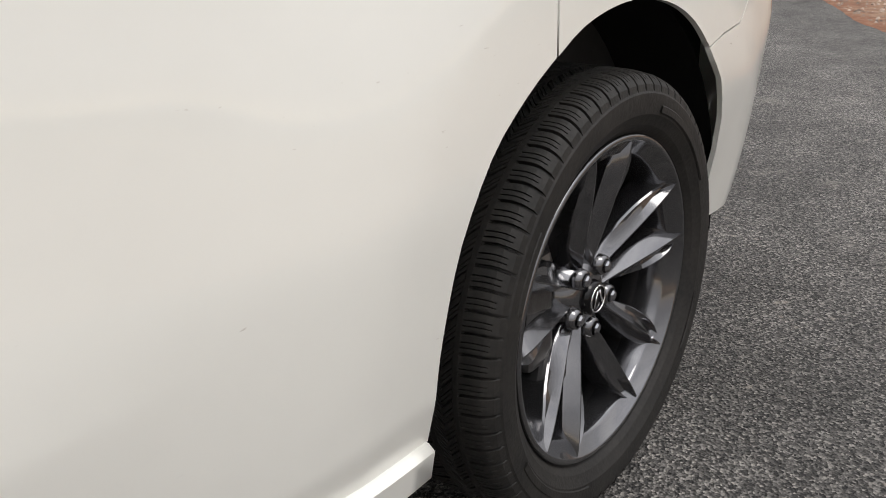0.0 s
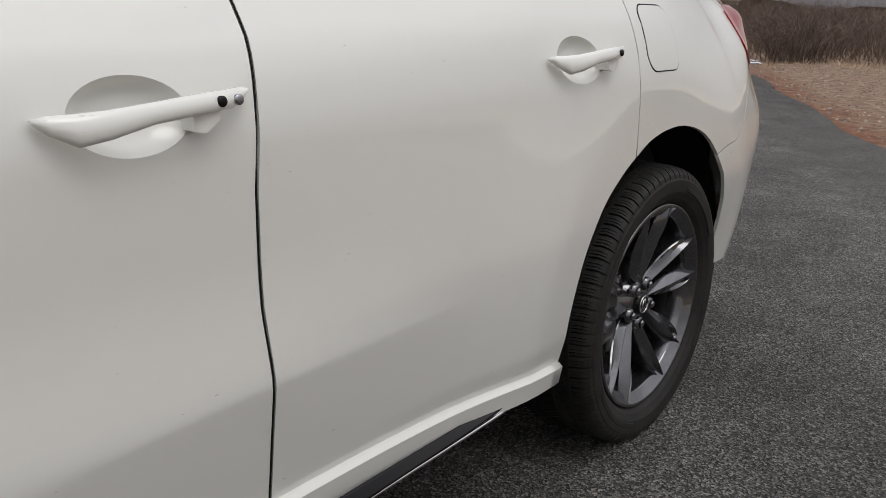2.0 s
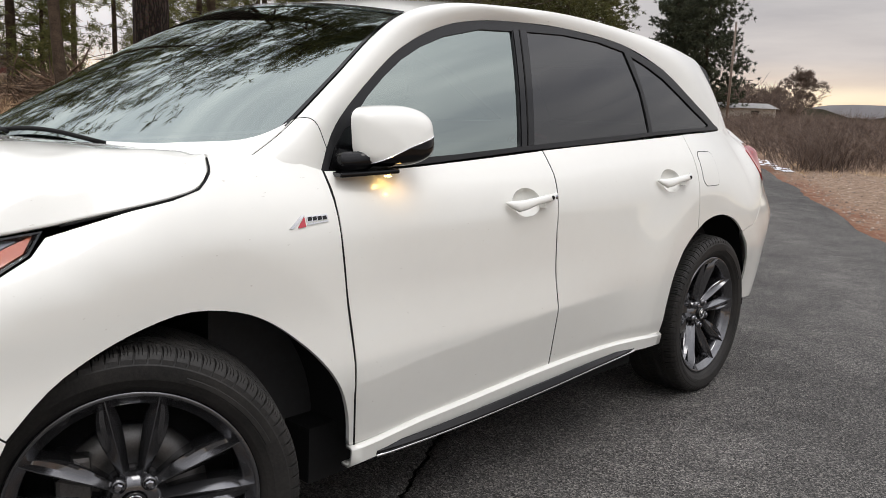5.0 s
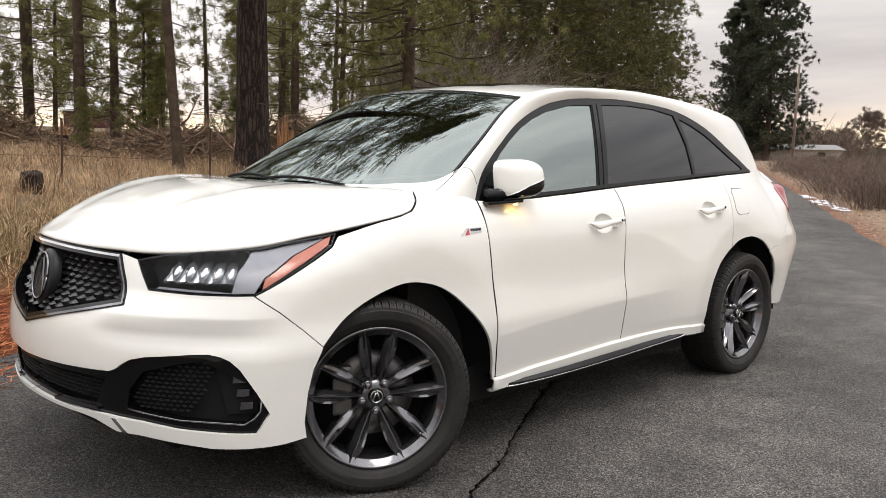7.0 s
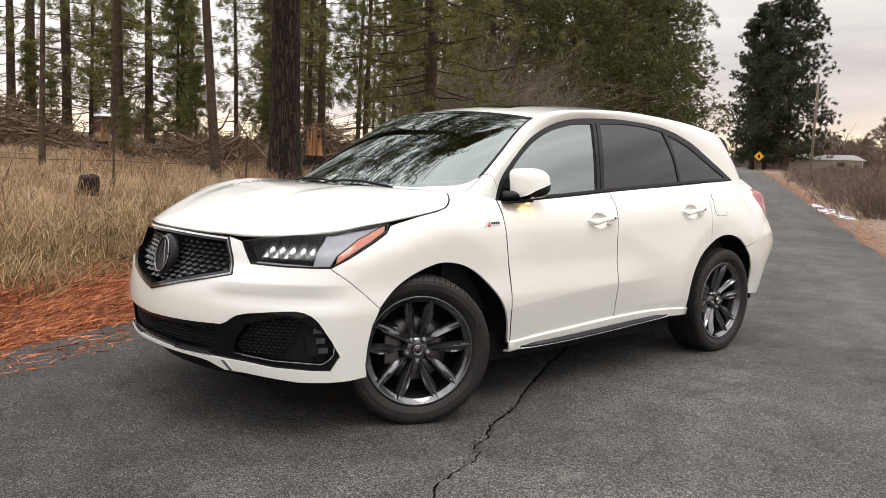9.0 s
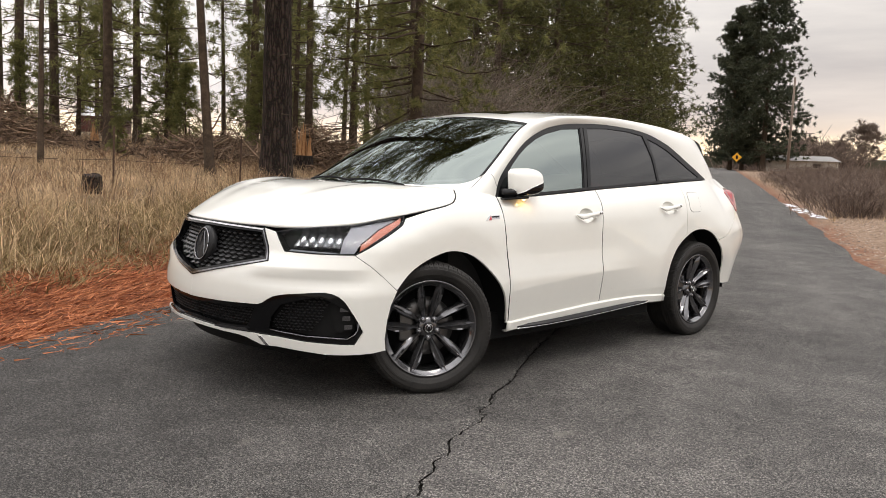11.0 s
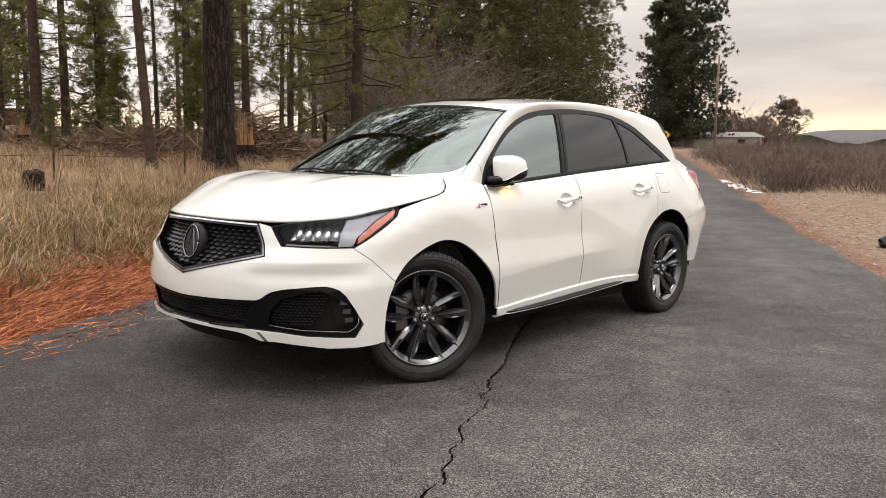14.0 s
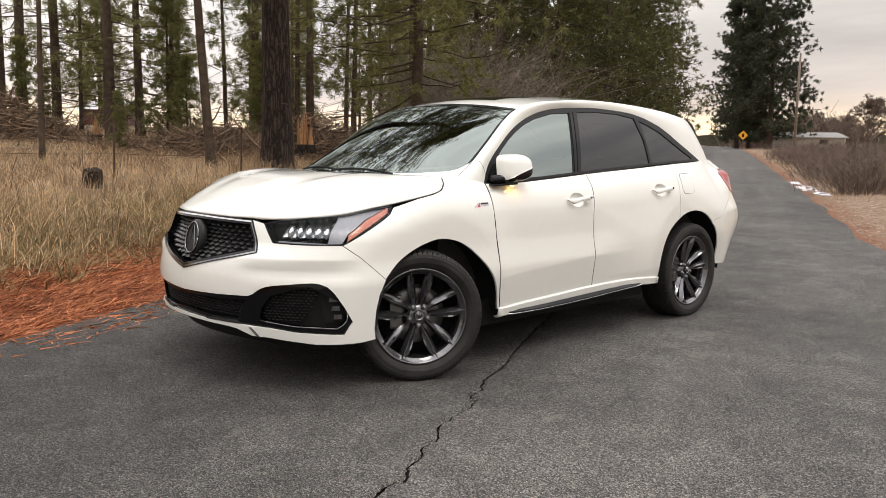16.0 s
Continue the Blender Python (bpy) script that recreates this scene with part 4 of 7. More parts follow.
def bonnet_sheet(nu, nv):
    """The bonnet: one thin-plate surface through its edges and its middle, with two creases laid on top."""
    edge = [pick(FRONT_EDGE, k / 44) for k in range(45)] + [pick(REAR_EDGE, k / 14) for k in range(13)]
    inner = [Vector(bonnet(0.5 + w / 2, v)) for w in (0.0, 0.2, 0.4, 0.55) for v in (0.10, 0.24, 0.42, 0.62, 0.82)]
    known = np.array([(sg * p.x, p.y, p.z) for p in edge + inner for sg in ((1, -1) if p.x > 0.01 else (1,))])
    kernel = lambda r2: 0.5 * r2 * np.log(r2 + 1e-9)
    n = len(known)
    xy = known[:, :2]
    m = np.zeros((n + 3, n + 3))
    m[:n, :n] = kernel(((xy[:, None] - xy[None]) ** 2).sum(-1)) + np.eye(n) * 2e-4
    m[:n, n:] = np.c_[np.ones(n), xy]
    m[n:, :n] = m[:n, n:].T
    coef = np.linalg.solve(m, np.r_[known[:, 2], 0, 0, 0])
    g = np.array([[bonnet(i / nu, j / nv) for j in range(nv + 1)] for i in range(nu + 1)])
    flat = g[..., :2].reshape(-1, 2)
    z = kernel(((flat[:, None] - xy[None]) ** 2).sum(-1)) @ coef[:n] + coef[n] + flat @ coef[n + 1:]
    miss = g[:, :1, 2] - z.reshape(nu + 1, nv + 1)[:, :1]
    back = g[:, -1:, 2] - z.reshape(nu + 1, nv + 1)[:, -1:]
    along = np.linspace(0, 1, nv + 1)[None]
    g[..., 2] = z.reshape(nu + 1, nv + 1) + miss * (1 - along) ** 7 + back * along ** 7
    for i in range(nu + 1):
        for j in range(nv + 1):
            v = j / nv
            ridge = abs(g[i, j, 0]) - (0.34 + 0.26 * v)
            inner = abs(g[i, j, 0]) - (0.10 + 0.16 * v)
            lift = 0.0065 * math.exp(-abs(ridge) / 0.06) - 0.006 * math.exp(-((ridge + 0.10) / 0.07) ** 2) + 0.005 * math.exp(-abs(inner) / 0.04)
            g[i, j, 2] += lift * math.sin(math.pi * min(v * 1.1, 1))
    verts = [tuple(p) for row in g for p in row]
    faces = [(i * (nv + 1) + j, (i + 1) * (nv + 1) + j, (i + 1) * (nv + 1) + j + 1, i * (nv + 1) + j + 1) for i in range(nu) for j in range(nv)]
    return mesh_object("bonnet", verts, faces, paint, car)


hood = bonnet_sheet(96, 40)
solid = hood.modifiers.new("thickness", "SOLIDIFY")
solid.thickness, solid.offset = 0.012, -1

# dark joint between bonnet and fender
for side in (1, -1):
    line = [body(a, b, -0.0005) for a, b in Y((-0.12, 0.9985), *GAP_HOOD[1:5], (0.243, 1.132))]
    v, f = tube([(p[0] * side, p[1], p[2]) for p in spline(line, per=5)], 0.0025, 5)
    mesh_object("bonnet_seal", v, f, black_matte, car)

# dark rubber in the door gaps
for line, r in ((GAP_A, 0.0034), (GAP_B, 0.0015)):
    for side in (1, -1):
        v, f = tube([(p[0] * side, p[1], p[2]) for p in spline([body(a, b, -0.0012) for a, b in Y(*line)], per=4)], r, 5)
        mesh_object("door_seal", v, f, black_matte, car)

# ---- cabin: rails, roof, glass
RAIL_IN = spline([(0.811, 0.36, 1.115), (0.793, 0.5, 1.195), (0.752, 0.7, 1.338), (0.700, 0.9, 1.479), (0.677, 1.05, 1.560), (0.652, 1.25, 1.612), (0.64, 1.5, 1.638), (0.63, 1.96, 1.657), (0.62, 2.4, 1.645), (0.603, 2.8, 1.620), (0.585, 3.12, 1.585), (0.565, 3.33, 1.540), (0.575, 3.53, 1.37), (0.59, 3.665, 1.20)], per=8)
FRAME = [(0.583, 1.085), (0.662, 1.209), (0.820, 1.337), (1.0, 1.451), (1.215, 1.534), (1.43, 1.576), (1.66, 1.594), (1.96, 1.602), (2.4, 1.576), (2.745, 1.489), (3.02, 1.352), (3.265, 1.235), (3.29, 1.216), (3.31, 1.196)]
RAIL_OUT = spline([flank(y, z) for y, z in FRAME], per=8)


def rail(u, v):
    a, b = pick(RAIL_OUT, u), pick(RAIL_IN, u)
    p = a.lerp(b, v)
    swell = math.sin(math.pi * v) * min((a - b).length, 0.2)
    n = Vector((0.75, -0.10, 0.65))
    return p + n * 0.13 * swell


def mirrored(f):
    return lambda u, v: (-f(u, v)[0], f(u, v)[1], f(u, v)[2])


for fn in (rail, mirrored(rail)):
    sheet("roof_rail_panel", fn, 104, 8, paint, car)
K_HEAD = 4.0 / 13


def roof(u, v):
    a = pick(RAIL_IN, K_HEAD + v * (11.0 / 13 - K_HEAD))
    w = u * 2 - 1
    crown = 0.045 + 0.0 * v
    lead = -0.10 * (1 - v) ** 6 * (1 - w * w) + 0.10 * v ** 6 * (1 - w * w)
    return (a.x * w, a.y + lead, a.z + crown * (1 - w * w) - 0.012 * (1 - abs(w) ** 6) * (1 - v) ** 4)


top = sheet("roof", roof, 40, 60, paint, car)
sheet("sunroof", lambda u, v: tuple(Vector(roof(0.24 + 0.52 * u, 0.13 + 0.27 * v)) + Vector((0, 0, 0.003))), 16, 16, black_gloss, car, "dark glass sunroof panel")


def windscreen(u, v):
    w = u * 2 - 1
    a = pick(RAIL_IN, v * K_HEAD)
    base = Vector((a.x, a.y, a.z))
    mid_y = 0.075 + (0.95 - 0.075) * v
    mid_z = 1.140 + (1.604 - 1.140) * v + 0.022 * math.sin(math.pi * v)
    k = abs(w) ** 2.2
    return (base.x * w * 0.995, mid_y + (base.y - mid_y) * k, mid_z + (base.z - mid_z) * k)


sheet("windscreen", windscreen, 40, 30, tint_wind, car, "windscreen reflecting pine branches and sky")
sheet("windscreen_band", lambda u, v: tuple(Vector(windscreen(u, 0.975 + 0.025 * v)) + Vector((0, -0.003, 0.004))), 40, 3, black_gloss, car, "dark shade band")
for lo, hi in ((0.0, 0.006), (0.994, 1.0)):
    sheet("windscreen_edge", lambda u, v, a=lo, b=hi: tuple(Vector(windscreen(a + (b - a) * u, 0.27 + 0.73 * v)) + Vector((0, -0.002, 0.003))), 3, 30, black_gloss, car)
def scuttle(u, v):
    w = abs(u * 2 - 1)
    return tuple(Vector(windscreen(u, 0.0)).lerp(Vector(((u * 2 - 1) * 0.82, 0.02 + 0.22 * w ** 2, 1.10 + 0.036 * soft(0.7, 0.9, w))), v))


sheet("cowl", lambda u, v: scuttle(0.11 + 0.78 * u, v), 30, 4, black_matte, car)
for k in (0.0, 0.89):
    sheet("cowl_corner", lambda u, v, k=k: scuttle(k + 0.11 * u, v), 8, 4, paint if k else black_matte, car)
# painted corners that rise over the foot of the windscreen
foot = interp([(0.78, 0.028), (0.86, 0.050), (0.90, 0.082), (0.94, 0.118), (0.963, 0.146), (0.98, 0.190), (0.99, 0.240), (1.0, 0.31)])
for side in (1, -1):
    def corner(u, v, side=side):
        q = 0.78 + 0.22 * (1 - (1 - u) ** 2)
        p = Vector(windscreen(q, -0.04 + v * (0.04 + foot(q)))) + Vector((0.002, -0.003, 0.005)) * (1 - u ** 6)
        return (p.x * side, p.y, p.z)
    sheet("cowl_corner", corner, 28, 10, paint, car)
    v, f = tube([Vector((x * side, y, z)) + Vector((-0.0006 * side, 0, -0.0004)) for x, y, z in (rail(0.045 + 0.052 * t + 0.010 * math.sin(math.pi * t), t) for t in [i / 10 for i in range(11)])], 0.0018, 5)
    mesh_object("pillar_seam", v, f, black_matte, car)
for w0, w1, h in ((-0.62, 0.10, 0.030), (-0.02, 0.60, 0.030)):
    pts = [Vector(windscreen((w0 + (w1 - w0) * t + 1) / 2, 0.012 + h * math.sin(math.pi * t))) + Vector((0, -0.010, 0.010)) for t in [i / 12 for i in range(13)]]
    v, f = tube(pts, 0.0065, 5)
    mesh_object("wiper", v, f, black_matte, car)
# rear window and roof spoiler
sheet("rear_window", lambda u, v: tuple(Vector(((u * 2 - 1) * pick(RAIL_IN, (11 + 2 * v) / 13).x, pick(RAIL_IN, (11 + 2 * v) / 13).y + 0.10 * (1 - (u * 2 - 1) ** 2), pick(RAIL_IN, (11 + 2 * v) / 13).z))), 20, 10, tint_rear, car)


def spoiler(u, v):
    w = u * 2 - 1
    e = Vector(roof(u, 1.0))
    return (e.x * (1 - 0.06 * v), e.y + 0.24 * v * (1 - 0.62 * w * w), e.z - 0.030 * v + 0.004)


sp = sheet("roof_spoiler", spoiler, 24, 6, paint, car)
sp.modifiers.new("thickness", "SOLIDIFY").thickness = 0.025
panel("pillar_trim", [(3.29, 1.556), (3.34, 1.515), (3.42, 1.45), (3.465, 1.41), (3.48, 1.42), (3.465, 1.48), (3.44, 1.525), (3.38, 1.55)], lambda y, z, o: (0.618 - 0.26 * (z - 1.25) - 0.03 * (y - 3.5) + o, y, z), black_gloss, car, 0.03, depth=0.03)

# side windows: a black frame with three panes and the pillar between the doors
GLASS_1 = [(0.738, 1.113), (0.738, 1.20), (0.756, 1.252), (0.806, 1.296), (0.890, 1.356), (0.981, 1.411), (1.09, 1.461), (1.22, 1.504), (1.42, 1.545), (1.605, 1.556), (1.478, 1.147), (1.25, 1.134), (1.0, 1.122)]
GLASS_2 = [(1.70, 1.563), (1.95, 1.574), (2.20, 1.567), (2.40, 1.543), (2.448, 1.375), (2.448, 1.204), (2.0, 1.181), (1.568, 1.155)]
GLASS_3 = [(2.455, 1.526), (2.58, 1.492), (2.72, 1.442), (2.99, 1.310), (3.15, 1.243), (3.13, 1.232), (2.80, 1.220), (2.478, 1.206), (2.478, 1.37)]
SILL_LINE = [(3.27, 1.222), (3.0, 1.213), (2.5, 1.193), (2.0, 1.162), (1.5, 1.137), (1.0, 1.105), (0.72, 1.092)]
frame_line = spline(FRAME[:6], per=5)[:-1] + FRAME[5:12]
panel("window_frame", frame_line + SILL_LINE, flank, black_trim, car, 0.03, 0.0, depth=0.02, out=0.002, holes=[GLASS_1, GLASS_2, GLASS_3])
for nm, g, mt in (("front_window", GLASS_1, tint_front), ("rear_door_window", GLASS_2, tint_rear), ("quarter_window", GLASS_3, tint_rear)):
    for o in panel(nm, shrunk(g, -0.004), flank, mt, car, 0.05, 0.0, depth=0.0, out=-0.004):
        o.visible_shadow = True
panel("pillar_cover", [(1.487, 1.150), (1.613, 1.562), (1.692, 1.566), (1.561, 1.156)], flank, black_gloss, car, 0.03, 0.0, depth=0.006, out=0.006)
panel("pillar_gap", [(1.520, 1.150), (1.648, 1.566), (1.654, 1.566), (1.526, 1.150)], flank, black_matte, car, 0.03, 0.0, depth=0.003, out=0.008)
panel("belt_moulding", SILL_LINE + [(0.72, 1.108), (1.0, 1.121), (1.5, 1.153), (2.0, 1.178), (2.5, 1.208), (3.0, 1.228), (3.25, 1.237)], flank, black_trim, car, 0.03, 0.0, depth=0.012, out=0.011)

# inside: tub, dashboard
bm = bmesh.new()
box(bm, 0, 1.95, 0.72, 1.50, 3.3, 0.72)
box(bm, 0, 0.78, 1.00, 1.40, 0.55, 0.16)
part("cabin_lining", bm, cabin_dark, car, "dark cabin trim seen through the glass")
bm = bmesh.new()
box(bm, 0, 1.45, 0.33, 1.20, 4.2, 0.22)
box(bm, 0, 1.42, 0.30, 1.72, 1.75, 0.16)
part("underbody", bm, black_matte, car)
for y0 in (0.14, 2.80):
    n = 28
    for s in (1, -1):
        verts, faces = [], []
        for i in range(n + 1):
            a = -0.04 + (math.pi + 0.16) * i / n
            for x in (0.925, 0.50):
                verts.append((x * s, y0 + 0.50 * math.cos(a), 0.36 + 0.50 * math.sin(a) * (0.93 if y0 < 1 else 1.01)))
            verts.append((0.50 * s, y0, 0.4))
        for i in range(n):
            k = i * 3
            faces += [(k, k + 1, k + 4, k + 3), (k + 1, k + 2, k + 4)]
        mesh_object("wheel_arch_liner", verts, faces, black_matte, car)

# ---- sills
sill_top = interp([(0.545, 0.338), (1.0, 0.351), (1.55, 0.374), (1.9, 0.380), (2.1, 0.378), (2.33, 0.364)])
sill_low = interp([(0.545, 0.288), (1.0, 0.302), (1.55, 0.322), (1.9, 0.330), (2.1, 0.330), (2.33, 0.322)])


def sill(u, v):
    y = 0.606 + (2.338 - 0.606) * u
    t, b = sill_top(y) - 0.003, sill_low(y)
    x0 = body(along_y(y), t)[0]
    a = math.pi * v
    k = min(int(v * 5), 4)
    dx, dz = ((-0.014, 0.0), (0.004, -0.002), (0.007, -0.10), (0.001, -0.90), (-0.006, -1.0), (-0.03, -1.0))[round(v * 5)]
    return (x0 + dx, y, t + (dz if abs(dz) < 0.01 else (t - b) * dz))


for fn in (sill, mirrored(sill)):
    o = sheet("sill", fn, 40, 5, paint, car)
    o.data.set_sharp_from_angle(angle=radians(40))
    o.modifiers.new("thickness", "SOLIDIFY").thickness = 0.01


def blade(u, v):
    y = 0.70 + (2.16 - 0.70) * u
    b = sill_low(y)
    h = 0.004 + 0.021 * math.sin(math.pi * u) ** 0.7
    return (0.952 + 0.016 * v, y, b + 0.004 - h * v)


for fn in (blade, mirrored(blade)):
    o = sheet("side_skirt", fn, 40, 6, black_gloss, car, "black gloss side skirt blade")
    o.modifiers.new("thickness", "SOLIDIFY").thickness = 0.015
    edge_pts = [Vector(fn(i / 40, 1.0)) + Vector((0.002 if fn is blade else -0.002, 0, 0)) for i in range(41)]
    v, f = tube(edge_pts, 0.0045, 5)
    mesh_object("skirt_edge", v, f, chrome, o)

# ---- door handles with their dished pockets


def handle(y0, z0, parent, side, keyhole, length):
    """A tapered grip from y0 to the rear."""
    verts, faces = [], []
    keys = [(0.0, 0.0, 0.003), (0.05, -0.004, 0.011), (0.14, -0.010, 0.0185), (0.26, -0.006, 0.0165), (0.45, 0.003, 0.0125), (0.70, 0.009, 0.0125), (0.86, 0.011, 0.0120), (0.95, 0.015, 0.009), (1.0, 0.020, 0.003)]
    m = 10
    for t, dz, h in keys:
        y = y0 + length * t
        off = 0.004 + 0.034 * math.sin(math.pi * min(max(t, 0.02), 0.98)) ** 0.55
        for k in range(m):
            a = 2 * math.pi * k / m
            p = body(along_y(y), z0 + dz + h * math.sin(a), off + 0.008 * math.cos(a))
            verts.append((p[0] * side, p[1], p[2]))
    for i in range(len(keys) - 1):
        for k in range(m):
            q = (i * m + k, (i + 1) * m + k, (i + 1) * m + (k + 1) % m, i * m + (k + 1) % m)
            faces.append(q if side == 1 else q[::-1])
    faces.append(tuple(range(m)))
    faces.append(tuple((len(keys) - 1) * m + k for k in range(m)))
    o = mesh_object("door_handle", verts, faces, paint, parent)
    for t in keyhole:
        p = body(along_y(y0 + length * t), z0 + 0.010, 0.040 if t < 0.8 else 0.0345 if t < 0.85 else 0.0285)
        disc("handle_button", 0.010 if t < 0.8 else 0.007, 0.003, (p[0] * side, p[1], p[2]), (side, 0.0, 0.1), 0.004, black_gloss if t < 0.85 else nut_metal, o, dome=0.002)
    # foot under the rear end of the grip
    verts, faces = [], []
    for t, lo, hi in ((0.66, -0.024, 0.0), (0.72, -0.027, 0.0), (0.80, -0.012, 0.004)):
        for z, off in ((lo, 0.0), (lo, 0.026), (hi, 0.03), (hi, 0.0)):
            p = body(along_y(y0 + length * t), z0 + z, off)
            verts.append((p[0] * side, p[1], p[2]))
    for i in range(2):
        for k in range(4):
            faces.append((i * 4 + k, i * 4 + (k + 1) % 4, (i + 1) * 4 + (k + 1) % 4, (i + 1) * 4 + k))
    faces += [(0, 1, 2, 3), (8, 9, 10, 11)]
    mesh_object("handle_foot", verts, faces, paint, o, smooth=False)


def dish(name, y0, z0, parent, side):
    """A round shallow pocket with a soft rim, laid on the door skin."""
    verts, faces, n, rings = [], [], 44, 7
    for r in range(rings + 1):
        q = r / rings
        for i in range(n):
            a = 2 * math.pi * i / n
            dy, dz = 0.078 * q * math.cos(a), 0.047 * q * math.sin(a)
            p = body(along_y(y0 + dy), z0 + dz, -0.026 * (1 - q ** 3))
            verts.append((p[0] * side, p[1], p[2]))
    for r in range(rings):
        for i in range(n):
            q = (r * n + i, r * n + (i + 1) % n, (r + 1) * n + (i + 1) % n, (r + 1) * n + i)
            faces.append(q[::-1] if side == 1 else q)
    mesh_object(name, verts, faces, paint, parent)


for doors, y0, z0, holes, long in ((front_doors, 1.274, 0.976, (0.80, 0.905), 0.278), (rear_doors, 2.268, 1.014, (0.82,), 0.272)):
    for d, side in zip(doors, (1, -1)):
        dish("handle_pocket", y0 + long * 0.43, z0 - 0.004, d, side)
        handle(y0, z0, d, side, holes if side == 1 else (), long)

# ---- fender badge: a red pointed sign and bars
def badge_poly(pts, mat, nm, out=0.003):
    for s in (1,):
        panel(nm, Y(*pts), body, mat, badge, 0.03, 0.0, depth=0.003, out=out, mirror=False)


badge = panel("badge", Y((0.405, 0.962), (0.418, 0.962), (0.462, 0.992), (0.45, 0.992)), body, chrome, car, 0.02, 0, depth=0.003, out=0.003, mirror=False, label="small badge, red pointed sign beside plain bars")[0]
badge_poly([(0.432, 0.962), (0.458, 0.963), (0.458, 0.988)], badge_red, "badge_sign")
badge_poly([(0.464, 0.974), (0.535, 0.978), (0.535, 0.991), (0.464, 0.988)], chrome, "badge_plate")
for k in range(4):
    badge_poly([(0.469 + 0.0165 * k, 0.9775), (0.480 + 0.0165 * k, 0.978), (0.480 + 0.0165 * k, 0.987), (0.469 + 0.0165 * k, 0.9865)], black_trim, "badge_bar", 0.005)
badge_poly([(0.464, 0.967), (0.535, 0.971), (0.535, 0.975), (0.464, 0.971)], chrome, "badge_plate", 0.003)

# ---- mirrors


def mirror_shell(side):
    """A mirror folded back along the window."""
    base = new("door_mirror")
    base.parent = car
    base["label"] = "white door mirror folded back, black lower shell"
    cy, cz, hl, hh = 0.800, 1.196, 0.124, 0.077

    def shell(a, v):
        """a: the angle round the outline; v: from the open back to the outer face."""
        ca, sa = math.cos(a), math.sin(a)
        py, pz = math.copysign(abs(ca) ** 0.42, ca), math.copysign(abs(sa) ** 0.42, sa)
        k = (1 - v ** 4.0) ** (1 / 2.4) if v < 1 else 0.0
        narrow = 1 - 0.26 * max(0.0, py) ** 2 - 0.04 * max(0.0, -py)
        y = cy + hl * py * k
        z = cz + hh * (pz if pz > 0 else 1.2 * pz) * narrow * k - 0.038 * (1 - k) + 0.004 * py * k
        x = 0.862 + 0.098 * v + 0.026 * py * k * v - 0.010 * pz * k
        return Vector((x * side, y, z))

    m = 18
    for nm, mat, a0, a1, lab in (("mirror_cap", paint, radians(0), radians(229), ""), ("mirror_base", black_gloss, radians(229), radians(360), "black lower shell")):
        n = 64
        verts = [shell(a0 + (a1 - a0) * i / n, j / m) for j in range(m + 1) for i in range(n + 1)]
        faces = []
        for j in range(m):
            for i in range(n):
                q = (j * (n + 1) + i, j * (n + 1) + i + 1, (j + 1) * (n + 1) + i + 1, (j + 1) * (n + 1) + i)
                faces.append(q if side == 1 else q[::-1])
        mesh_object(nm, verts, faces, mat, base, lab)
    for a in (radians(0), radians(229)):
        v, f = tube([shell(a, j / m) + Vector((0.0015 * side, 0, -0.001)) for j in range(7, m + 1)], 0.0024, 5)
        mesh_object("cap_edge", v, f, chrome, base)
    n = 48
    verts = [shell(2 * math.pi * i / n, 0.0) + Vector((0.006 * side, 0, 0)) for i in range(n)]
    mesh_object("mirror_glass", verts, [tuple(range(n))], chrome, base, smooth=False)
    v, f = tube([(0.835 * side, 0.655, 1.118), (0.862 * side, 0.668, 1.112), (0.885 * side, 0.69, 1.118), (0.90 * side, 0.72, 1.14)], 0.036, 10, lambda t: 1.0 - 0.2 * t)
    mesh_object("mirror_foot", v, f, black_gloss, base)
    bm = bmesh.new()
    box(bm, 0.0, 0.0, 0.0, 0.075, 0.185, 0.013)
    bmesh.ops.transform(bm, matrix=pose(0.895 * side, 0.695, 1.089, 3, 0, -12 * side), verts=bm.verts)
    part("mirror_foot", bevelled(bm, 0.005), black_gloss, base, smooth=False)
    return base


mirrors = [mirror_shell(1), mirror_shell(-1)]
panel("mirror_sail", [(0.612, 1.096), (0.645, 1.155), (0.695, 1.205), (0.735, 1.222), (0.752, 1.20), (0.755, 1.16), (0.745, 1.113), (0.72, 1.095)], flank, black_gloss, car, 0.03, 0.0, depth=0.01, out=0.008)
disc("puddle_lamp", 0.010, 0.003, (0.915, 0.765, 1.0785), (0, 0, -1), 0.002, lamp_warm, mirrors[0])
glow_lamp = new("courtesy_light", bpy.data.lights.new("courtesy_light", "POINT"))
glow_lamp.data.energy, glow_lamp.data.color, glow_lamp.data.shadow_soft_size = 0.08, (1.0, 0.55, 0.14), 0.008
glow_lamp.location = (0.945, 0.812, 1.066)

# ---- wheels


